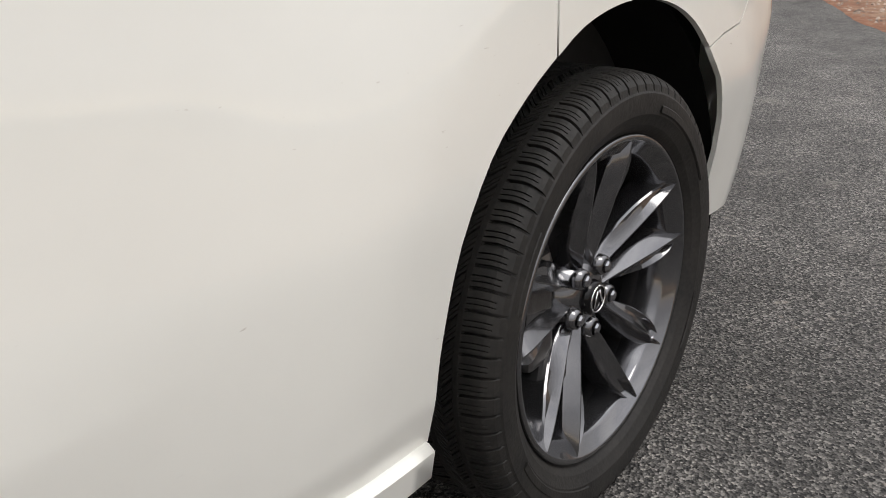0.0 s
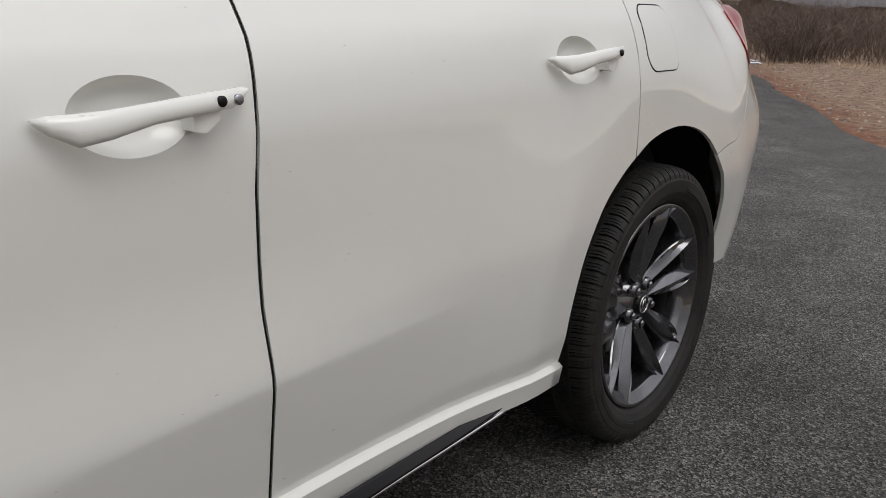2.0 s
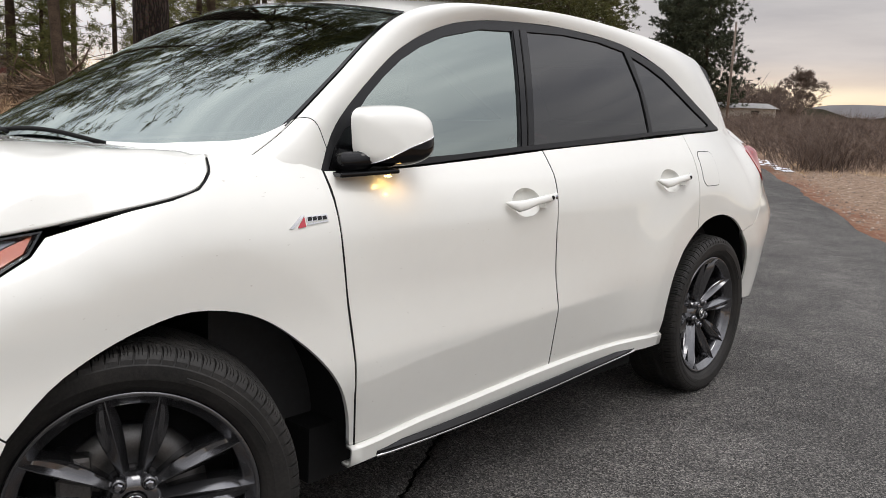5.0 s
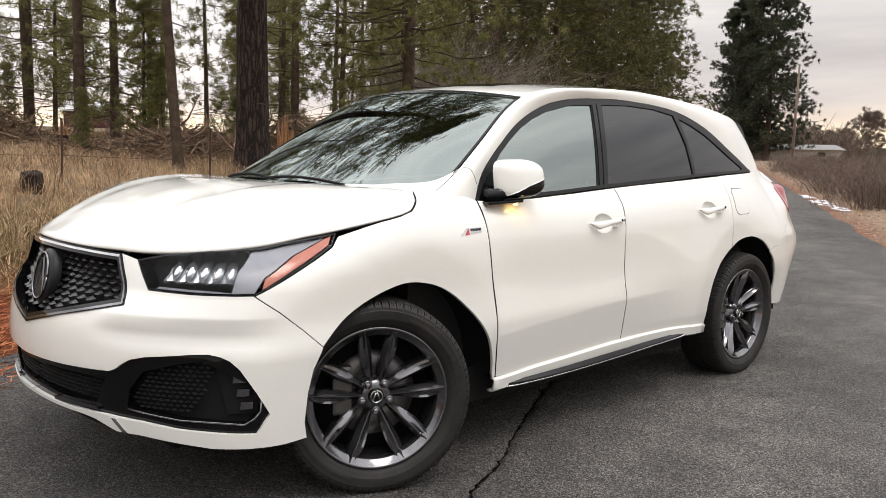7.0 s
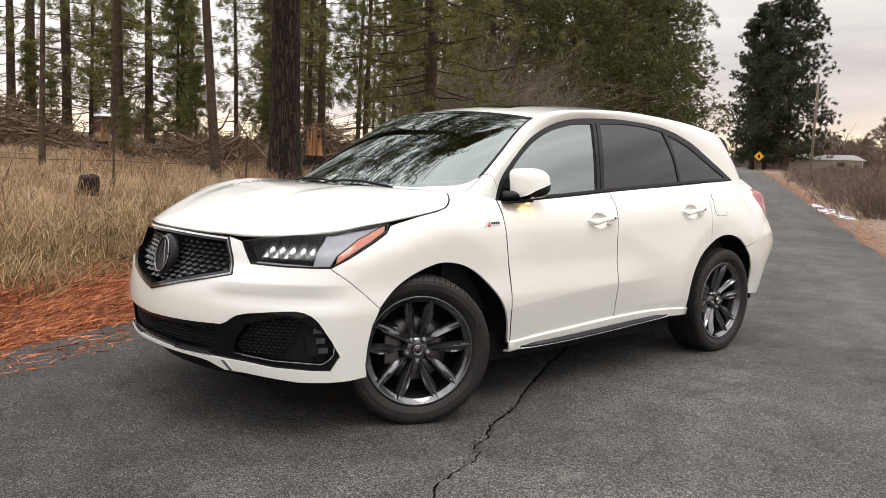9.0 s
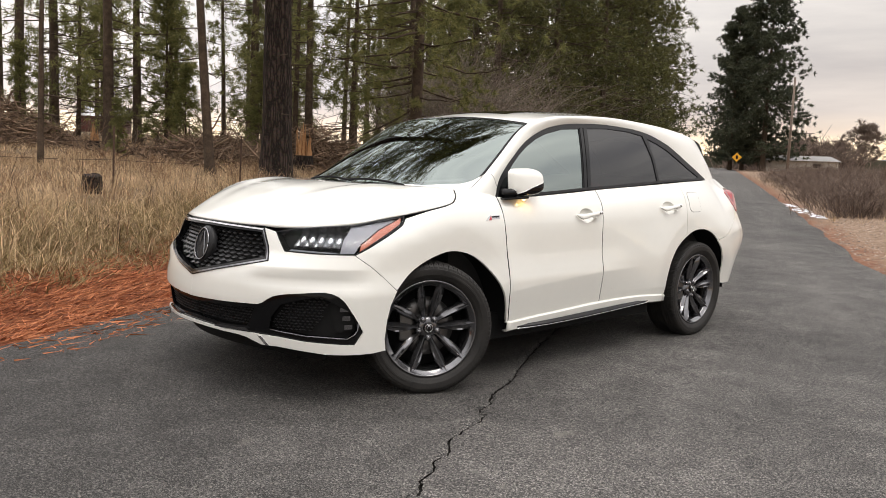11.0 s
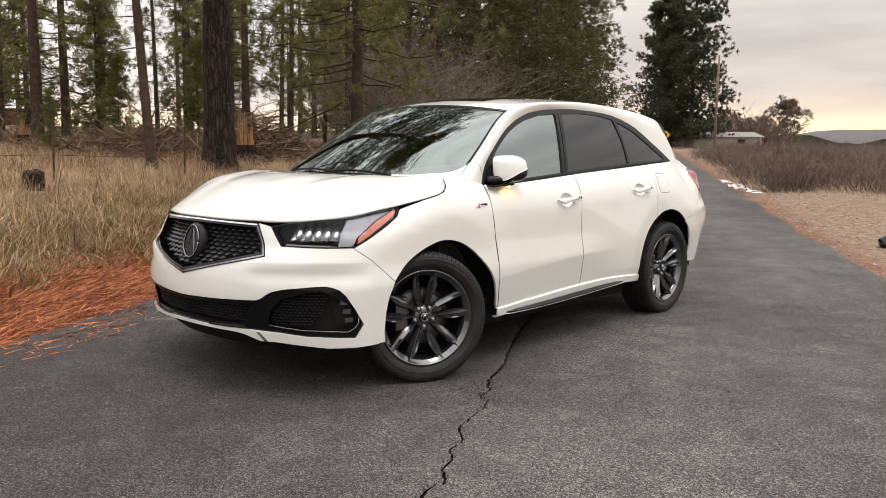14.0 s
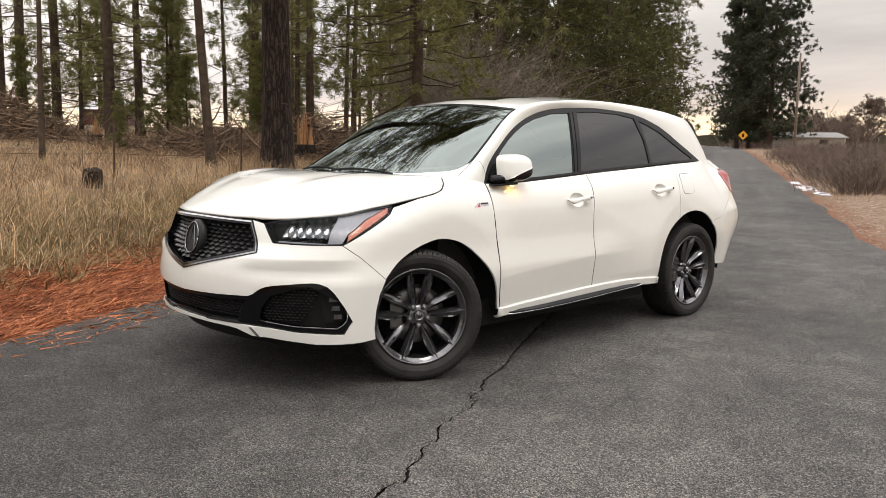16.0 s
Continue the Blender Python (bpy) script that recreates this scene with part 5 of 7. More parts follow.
def tyre_mesh():
    """A tyre with four grooves round it, cut shoulders and fine sipes, axis along x, outer side at +x."""
    pitch = 78
    phases = (0.0, 0.03, 0.15, 0.18, 0.36, 0.385, 0.405, 0.43, 0.62, 0.645, 0.665, 0.69)
    deep = (0.0, 1.0, 1.0, 0.0, 0.0, 0.55, 0.55, 0.0, 0.0, 0.55, 0.55, 0.0)
    per = len(phases)
    n = pitch * per
    prof = [(0.270, 0.098), (0.277, 0.108), (0.289, 0.119), (0.303, 0.1265), (0.306, 0.1285), (0.325, 0.131), (0.338, 0.1305), (0.341, 0.1285), (0.351, 0.126), (0.3585, 0.120), (0.364, 0.113), (0.3675, 0.104), (0.3695, 0.092), (0.3705, 0.082), (0.371, 0.0805), (0.371, 0.0725), (0.3712, 0.071), (0.3716, 0.062), (0.372, 0.052), (0.3725, 0.034), (0.3725, 0.0325), (0.3725, 0.0245), (0.373, 0.023), (0.373, 0.0)]
    prof = prof + [(r, -o) for r, o in prof[-2::-1]]
    verts, faces, k = [], [], len(prof)
    for i in range(n):
        ph = i % per
        for r, o in prof:
            a_off, cut = 0.0, 0.0
            ao = abs(o)
            if 0.0727 < ao < 0.0803 or 0.0247 < ao < 0.0323:
                r -= 0.008
            if 0.081 <= ao <= 0.127 and r > 0.349:
                cut = 0.0075 * deep[ph] * (1.0 if ao < 0.119 or deep[ph] == 1.0 else 0.0)
                a_off = 0.10 * math.sin((ao - 0.081) * 60)
            elif 0.033 < ao < 0.072:
                cut = 0.0045 * deep[ph]
                a_off = 0.7 * abs((ao - 0.052) / 0.02)
            elif ao < 0.024:
                cut = 0.0045 * deep[ph]
                a_off = 0.5 * o / 0.024
            a = 2 * math.pi * (i // per + phases[ph] + a_off) / pitch
            verts.append((o, (r - cut) * math.sin(a), (r - cut) * math.cos(a)))
    for i in range(n):
        for j in range(k - 1):
            a, b = i * k + j, ((i + 1) % n) * k + j
            faces.append((a, b, b + 1, a + 1))
    return verts, faces


def rim_shell():
    return [(0.271, 0.100), (0.2755, 0.108), (0.273, 0.1125), (0.267, 0.1125), (0.2635, 0.1100), (0.262, 0.1065), (0.243, 0.0945), (0.239, 0.088), (0.236, 0.03), (0.234, -0.02), (0.236, -0.06), (0.242, -0.10)]


def spoke(angle, twist):
    """One spoke: a sharp ridge out to the rim, a plain inner flank, and a scooped leaf on its outer side, seen from +x."""
    verts, faces = [], []
    keys = [(0.044, 0.010, 0.011, 0.062, 0.0), (0.066, 0.0115, 0.0135, 0.066, 0.0), (0.092, 0.014, 0.0185, 0.072, 0.0), (0.118, 0.0165, 0.0245, 0.079, 0.05), (0.145, 0.0185, 0.0295, 0.086, 0.22), (0.170, 0.0200, 0.0328, 0.092, 0.45), (0.193, 0.0205, 0.0330, 0.0975, 0.68), (0.214, 0.0195, 0.0305, 0.102, 0.9), (0.232, 0.0170, 0.0250, 0.1055, 1.0), (0.248, 0.0125, 0.0185, 0.108, 0.9), (0.262, 0.0070, 0.0110, 0.1095, 0.6)]
    for r, inner, outer, h, scoop in keys:
        t = (r - 0.05) / 0.21
        a0 = angle + twist * math.atan2(0.017 + 0.040 * t, r)
        ca, sa = math.cos(a0), math.sin(a0)
        lip = -0.019 + 0.013 * scoop
        across = [(-inner, -0.062), (-inner, -0.024), (-inner * 0.86, -0.019), (-0.0012, -0.0004), (0.0012, -0.0004), (outer * 0.34, -0.007 - 0.008 * scoop), (outer * 0.70, -0.014 - 0.003 * scoop), (outer * 0.93, lip), (outer, lip - 0.004), (outer * 0.98, -0.062)]
        if twist < 0:
            across = [(-q, dh) for q, dh in across][::-1]
        for off, dh in across:
            verts.append((h + dh * (1.0 if r > 0.07 else 0.8), r * sa + off * ca, r * ca - off * sa))
    m = 10
    for i in range(len(keys) - 1):
        for k in range(m - 1):
            faces.append((i * m + k, i * m + k + 1, (i + 1) * m + k + 1, (i + 1) * m + k))
    return verts, faces


def wheel():
    base = new("wheel")
    v, f = tyre_mesh()
    tyre = mesh_object("tyre", v, f, rubber, base, "black all-season tyre with cut shoulders")
    tyre.data.set_sharp_from_angle(angle=radians(14))
    # raised plain bars on the sidewall where lettering stands
    for a0, span in ((0.35, 0.8), (math.pi + 0.35, 0.8), (1.9, 0.36), (-1.2, 0.36)):
        verts, faces, k = [], [], 14
        for i in range(k + 1):
            a = a0 + span * i / k
            for o, r in ((0.1300, 0.309), (0.1322, 0.311), (0.1322, 0.321), (0.1300, 0.323)):
                verts.append((o, r * math.sin(a), r * math.cos(a)))
        for i in range(k):
            for q in range(3):
                faces.append((i * 4 + q, (i + 1) * 4 + q, (i + 1) * 4 + q + 1, i * 4 + q + 1))
        mesh_object("sidewall_marking", verts, faces, rubber, tyre, smooth=False)
    v, f = lathe(rim_shell(), 96)
    rim = mesh_object("rim", v, [q[::-1] for q in f], rim_paint, base, "dark grey alloy rim with ten ridged spokes")
    for k in range(5):
        for tw in (-1, 1):
            v, f = spoke(2 * math.pi * k / 5, tw)
            o = mesh_object("spoke", v, [q[::-1] for q in f], rim_paint, rim)
            o.data.set_sharp_from_angle(angle=radians(24))
    v, f = lathe([(0.0001, 0.070), (0.040, 0.070), (0.052, 0.064), (0.064, 0.050), (0.074, 0.02)], 50)
    mesh_object("hub", v, f, rim_paint, rim)
    v, f = lathe([(0.0001, 0.084), (0.024, 0.083), (0.029, 0.081), (0.0305, 0.070)], 40)
    cap = mesh_object("centre_cap", v, f, black_gloss, rim)
    pts = [(0.0845, 0.0225 * math.sin(a), 0.0225 * math.cos(a)) for a in [2 * math.pi * i / 30 for i in range(31)]]
    v, f = tube(pts, 0.0022, 5)
    mesh_object("cap_ring", v, f, chrome, cap)
    for s in (-1, 1):
        v, f = tube([(0.085, 0.013 * s, -0.012), (0.085, 0.003 * s, 0.015)], 0.002, 5)
        mesh_object("cap_bar", v, f, chrome, cap)
    for k in range(5):
        a = 2 * math.pi * (k + 0.5) / 5
        v, f = lathe([(0.0001, 0.088), (0.007, 0.087), (0.0105, 0.084), (0.0115, 0.060)], 6)
        v = [(x, y + 0.056 * math.sin(a), z + 0.056 * math.cos(a)) for x, y, z in v]
        mesh_object("wheel_nut", v, f, nut_metal, rim, smooth=False)
        v, f = lathe([(0.0125, 0.080), (0.017, 0.078), (0.019, 0.066)], 16)
        v = [(x, y + 0.056 * math.sin(a), z + 0.056 * math.cos(a)) for x, y, z in v]
        mesh_object("nut_seat", v, f, rim_paint, rim)
    v, f = tube([(0.098, 0.238 * math.sin(2.3), 0.238 * math.cos(2.3)), (0.106, 0.222 * math.sin(2.3), 0.222 * math.cos(2.3))], 0.005, 6)
    mesh_object("valve", v, f, nut_metal, rim)
    v, f = lathe([(0.07, 0.012), (0.075, 0.020), (0.165, 0.020), (0.165, -0.01)], 60)
    mesh_object("brake_disc", v, f, disc_steel, base)
    bm = bmesh.new()
    box(bm, 0.01, -0.125, 0.02, 0.09, 0.075, 0.19)
    part("brake_caliper", bevelled(bm, 0.012), disc_steel, base, smooth=False)
    v, f = lathe([(0.02, -0.02), (0.232, -0.03), (0.236, -0.09)], 40)
    mesh_object("wheel_back", v, f, black_matte, base)
    base.parent = car
    return base


first = wheel()
first.matrix_basis = pose(0.852, 0.036, 0.367, 0, 0, -25)
for x, y, turn, roll in ((0.846, 2.82, 0, 3), (-0.846, 2.82, 180, 0), (-0.852, 0.0, 155, 0)):
    copy_thing(first, pose(x, y, 0.367, roll, 0, turn))

# ---------------------------------------------------------------- woods, grass and brush


def bark_material():
    """Furrowed plates: stretched cells with dark cracks between."""
    m = material("pine_bark", (0.085, 0.062, 0.050), 0.95, spec=0.15)
    n, l = m.node_tree.nodes, m.node_tree.links
    p = n["Principled BSDF"]
    tc, mp, warp, add = n.new("ShaderNodeTexCoord"), n.new("ShaderNodeMapping"), n.new("ShaderNodeTexNoise"), n.new("ShaderNodeMixRGB")
    mp.inputs["Scale"].default_value = (15, 15, 2.1)
    warp.inputs["Scale"].default_value, warp.inputs["Detail"].default_value = 7, 6
    l.new(tc.outputs["Object"], mp.inputs["Vector"])
    l.new(tc.outputs["Object"], warp.inputs["Vector"])
    add.blend_type = "ADD"
    add.inputs[0].default_value = 1.0
    l.new(mp.outputs[0], add.inputs[1])
    l.new(warp.outputs["Color"], add.inputs[2])
    vo = n.new("ShaderNodeTexVoronoi")
    vo.feature = "DISTANCE_TO_EDGE"
    vo.inputs["Scale"].default_value = 1.0
    l.new(add.outputs[0], vo.inputs["Vector"])
    fine = n.new("ShaderNodeTexNoise")
    fine.inputs["Scale"].default_value, fine.inputs["Detail"].default_value = 30, 8
    l.new(tc.outputs["Object"], fine.inputs["Vector"])
    r = n.new("ShaderNodeValToRGB")
    e = r.color_ramp.elements
    e[0].position, e[0].color = 0.0, (0.016, 0.012, 0.010, 1)
    e[1].position, e[1].color = 0.5, (0.100, 0.066, 0.048, 1)
    k = e.new(0.20)
    k.color = (0.055, 0.038, 0.029, 1)
    l.new(vo.outputs["Distance"], r.inputs["Fac"])
    mul = n.new("ShaderNodeMixRGB")
    mul.blend_type = "MULTIPLY"
    mul.inputs[0].default_value = 0.85
    l.new(r.outputs["Color"], mul.inputs[1])
    l.new(fine.outputs["Color"], mul.inputs[2])
    gain = n.new("ShaderNodeHueSaturation")
    gain.inputs["Value"].default_value, gain.inputs["Saturation"].default_value = 1.5, 0.85
    l.new(mul.outputs[0], gain.inputs["Color"])
    l.new(gain.outputs[0], p.inputs["Base Color"])
    b = n.new("ShaderNodeBump")
    b.inputs["Strength"].default_value, b.inputs["Distance"].default_value = 1.0, 0.03
    l.new(vo.outputs["Distance"], b.inputs["Height"])
    l.new(b.outputs["Normal"], p.inputs["Normal"])
    return m


def lets_light_through(m, share=0.35):
    """Thin leaves: part of the light goes on through them."""
    n, l = m.node_tree.nodes, m.node_tree.links
    p, o = n["Principled BSDF"], n["Material Output"]
    t, mix = n.new("ShaderNodeBsdfTranslucent"), n.new("ShaderNodeMixShader")
    src = p.inputs["Base Color"].links[0].from_socket
    l.new(src, t.inputs["Color"])
    mix.inputs[0].default_value = share
    l.new(p.outputs[0], mix.inputs[1])
    l.new(t.outputs[0], mix.inputs[2])
    l.new(mix.outputs[0], o.inputs["Surface"])
    return m


bark = bark_material()
bark_far = material("far_bark", (0.055, 0.041, 0.030), 0.95, vary=0.4, scale=6, bump=0.6, bump_scale=22, second=(0.125, 0.090, 0.064), spec=0.15)
needle = material("pine_needles", (0.125, 0.138, 0.044), 0.6, vary=0.30, scale=0.8, second=(0.29, 0.275, 0.100), alpha_island=0.4, spec=0.3)
needle_blue = material("blue_green_needles", (0.034, 0.044, 0.028), 0.6, vary=0.35, scale=0.4, second=(0.095, 0.105, 0.060), alpha_island=0.5, spec=0.3)
needle_dark = material("dark_pine_needles", (0.050, 0.060, 0.020), 0.6, vary=0.35, scale=0.45, second=(0.165, 0.158, 0.050), alpha_island=0.5, spec=0.3)
lets_light_through(needle, 0.5)
lets_light_through(needle_dark, 0.3)
lets_light_through(needle_blue, 0.25)
pebble = material("pebble", (0.11, 0.082, 0.066), 0.9, vary=0.3, scale=9, second=(0.40, 0.32, 0.26), alpha_island=0.6, spec=0.25)
weed = material("dry_weed", (0.17, 0.095, 0.055), 0.9, vary=0.3, scale=1.5, second=(0.33, 0.20, 0.115), alpha_island=0.5, spec=0.2)
straw = material("dry_grass", (0.50, 0.34, 0.19), 0.85, vary=0.4, scale=0.7, second=(0.83, 0.62, 0.40), alpha_island=0.5, spec=0.2)
lets_light_through(straw, 0.35)
green_grass = material("green_grass", (0.16, 0.115, 0.050), 0.85, vary=0.3, scale=1.2, second=(0.32, 0.235, 0.115), alpha_island=0.35, spec=0.2)
litter = material("orange_needles", (0.25, 0.070, 0.030), 0.85, vary=0.4, scale=2.0, second=(0.50, 0.20, 0.095), alpha_island=0.6, spec=0.2)
twig = material("bare_twigs", (0.135, 0.098, 0.080), 0.9, vary=0.35, scale=0.5, second=(0.24, 0.18, 0.145), alpha_island=0.4, spec=0.2)
grey_twig = material("grey_twigs", (0.155, 0.125, 0.098), 0.9, vary=0.3, scale=0.5, second=(0.30, 0.25, 0.205), alpha_island=0.3, spec=0.2)
dead_wood = material("dead_wood", (0.085, 0.052, 0.035), 0.9, vary=0.4, scale=3, second=(0.34, 0.235, 0.16), alpha_island=0.5, spec=0.2)
split_wood = material("split_wood", (0.42, 0.20, 0.085), 0.85, vary=0.4, scale=7, second=(0.56, 0.32, 0.16), bump=0.5, bump_scale=30, spec=0.2)
snow_mat = material("old_snow", (0.78, 0.79, 0.82), 0.7, vary=0.08, scale=6, bump=0.4, bump_scale=25)


def fast_mesh(name, verts, faces, mat, parent=None):
    """A mesh from arrays: verts n x 3, faces m x 3 or m x 4."""
    me = bpy.data.meshes.new(name)
    m, k = faces.shape
    me.vertices.add(len(verts))
    me.vertices.foreach_set("co", np.ascontiguousarray(verts, dtype=np.float32).ravel())
    me.loops.add(m * k)
    me.loops.foreach_set("vertex_index", np.ascontiguousarray(faces, dtype=np.int32).ravel())
    me.polygons.add(m)
    me.polygons.foreach_set("loop_start", np.arange(0, m * k, k, dtype=np.int32))
    me.update(calc_edges=True)
    me.validate()
    me.materials.append(mat)
    ob = new(name, me)
    if parent:
        ob.parent = parent
    return ob


def unit(v):
    return v / np.maximum(np.linalg.norm(v, axis=-1, keepdims=True), 1e-9)


def leaf_tris(base, tip, width, rng):
    """Thin triangles from base to tip."""
    axis = unit(tip - base)
    side = unit(np.cross(axis, unit(rng.normal(size=base.shape)))) * (np.asarray(width)[:, None] / 2)
    v = np.stack([base - side, base + side, tip], 1).reshape(-1, 3)
    return v, np.arange(len(v)).reshape(-1, 3)


def sticks(segs):
    """Three-sided tapered bars from rows of (a, b, ra, rb)."""
    a = np.array([s[0] for s in segs], float)
    b = np.array([s[1] for s in segs], float)
    ra = np.array([s[2] for s in segs], float)[:, None]
    rb = np.array([s[3] for s in segs], float)[:, None]
    t = unit(b - a)
    ref = np.where(np.abs(t[:, 2:3]) > 0.9, np.array([[1.0, 0, 0]]), np.array([[0, 0, 1.0]]))
    u = unit(np.cross(t, ref))
    w = np.cross(t, u)
    vs = []
    for k in range(3):
        c, s = math.cos(2 * math.pi * k / 3), math.sin(2 * math.pi * k / 3)
        vs += [a + (u * c + w * s) * ra, b + (u * c + w * s) * rb]
    v = np.stack(vs, 1).reshape(-1, 3)
    n = len(segs)
    q = np.array([[0, 2, 3, 1], [2, 4, 5, 3], [4, 0, 1, 5]])
    return v, (np.arange(n)[:, None, None] * 6 + q[None]).reshape(-1, 4)


def trunk_mesh(name, height, r0, seed, mat, parent, lean=0.0, sides=14, rough=0.07):
    rng = np.random.default_rng(seed)
    rows = 46
    verts, faces = [], []
    ph = rng.uniform(0, 6, 2)
    for i in range(rows + 1):
        t = (i / rows) ** 1.7
        z = height * t - 0.25 * (1 - t) ** 20
        r = r0 * (1.0 - 0.93 * t) * (1 + 0.30 * math.exp(-z / (1.4 * r0 + 0.1)))
        x = lean * z + 0.10 * r0 * 4 * math.sin(z * 0.5 + ph[0]) * t
        y = 0.10 * r0 * 4 * math.sin(z * 0.43 + ph[1]) * t
        for k in range(sides):
            a = 2 * math.pi * k / sides
            w = 1 + rough * noise.noise((math.cos(a) * 2.2, math.sin(a) * 2.2, z * 1.1 + seed)) + rough * 0.9 * noise.noise((math.cos(a) * 6, math.sin(a) * 6, z * 4 + seed))
            verts.append((x + r * w * math.cos(a), y + r * w * math.sin(a), z))
    for i in range(rows):
        for k in range(sides):
            faces.append((i * sides + k, i * sides + (k + 1) % sides, (i + 1) * sides + (k + 1) % sides, (i + 1) * sides + k))
    return mesh_object(name, verts, faces, mat, parent)


def pine(label, height, r0, crown_from, crown_r, branches, clumps, tris, seed, mat, lean=0.0, dead=20, top_shape=0.9, needle_len=0.24, droop=0.12, fat=0.028, sides=14, trunk_mat=None, loose=0.05):
    """A pine: tapered trunk, limbs, and a crown of needle tufts along them."""
    rng = np.random.default_rng(seed)
    tree = tagged(new("pine_tree"), label, "tree", "pines of the wood")
    trunk_mesh("trunk", height, r0, seed, trunk_mat or bark_far, tree, lean, sides)
    segs, centers, ways = [], [], []
    for i in range(branches):
        h = crown_from + (height - crown_from) * ((i + rng.uniform(0, 1)) / branches) ** 0.95
        t = (h - crown_from) / (height - crown_from)
        length = crown_r * (1 - t) ** top_shape * rng.uniform(0.55, 1.12) * min(1.0, 0.55 + 2.2 * t + 0.3 * rng.uniform())
        length = max(length, 0.35)
        az = rng.uniform(0, 2 * math.pi)
        up = 0.30 * t + rng.uniform(-0.18, 0.16) - 0.12 * (1 - t)
        o = np.array([lean * h, 0, h])
        d = np.array([math.cos(az), math.sin(az), up])
        pts = [o]
        steps = 5
        for k in range(1, steps + 1):
            q = k / steps
            p = o + d * length * q + np.array([0, 0, -droop * length * q * (1 - 0.9 * q)]) + rng.normal(size=3) * 0.05 * length * q * 0.6
            pts.append(p)
        rb = 0.011 + 0.009 * length
        for k in range(steps):
            segs.append((pts[k], pts[k + 1], rb * (1 - 0.8 * k / steps), rb * (1 - 0.8 * (k + 1) / steps)))
        for _ in range(clumps):
            q = rng.uniform(0.32, 1.02) ** 0.8
            k = min(int(q * steps), steps - 1)
            p = pts[k] + (pts[k + 1] - pts[k]) * (q * steps - k)
            side = rng.normal(size=3) * np.array([1, 1, 0.55]) * (0.10 + 0.16 * length * (1.05 - 0.4 * q))
            c = p + side
            if rng.uniform() < 0.25:
                segs.append((p, c, 0.008, 0.004))
            centers.append(c)
            ways.append(unit(side + d * 0.25 + np.array([0, 0, 0.08])))
    for i in range(dead):
        h = crown_from * rng.uniform(0.25, 1.15)
        az = rng.uniform(0, 2 * math.pi)
        l = rng.uniform(0.4, 1.6)
        a = np.array([lean * h, 0, h])
        b = a + np.array([math.cos(az) * l, math.sin(az) * l, rng.uniform(-0.35, 0.15) * l])
        segs.append((a, b, 0.018, 0.005))
        segs.append((b, b + rng.normal(size=3) * 0.25, 0.006, 0.003))
    v, f = sticks(segs)
    tagged(fast_mesh("branchwork", v, f, bark_far, tree), kind="stuff")
    c = np.repeat(np.array(centers), tris, 0)
    w = np.repeat(np.array(ways), tris, 0)
    dirs = unit(w * 0.7 + rng.normal(size=c.shape) * 0.8)
    base = c + rng.normal(size=c.shape) * loose
    ln = needle_len * rng.uniform(0.6, 1.25, len(c))
    v, f = leaf_tris(base, base + dirs * ln[:, None] + np.array([0, 0, -0.02]), fat * rng.uniform(0.6, 1.3, len(c)), rng)
    tagged(fast_mesh("crown", v, f, mat, tree), kind="stuff")
    return tree


def put(tree, d, l, turn=0.0, size=1.0, sink=0.05):
    p = spot(d, l, -sink)
    tree.matrix_basis = pose(*p, 0, 0, turn) @ Matrix.Scale(size, 4)
    return tree


def put_copy(tree, d, l, turn=0.0, size=1.0, label=""):
    p = spot(d, l, -0.05)
    keep = tree.scale.copy()
    tree.scale = (1, 1, 1)
    o = copy_thing(tree, pose(*p, 0, 0, turn) @ Matrix.Scale(size, 4))
    tree.scale = keep
    if label:
        o["label"] = label
    return o


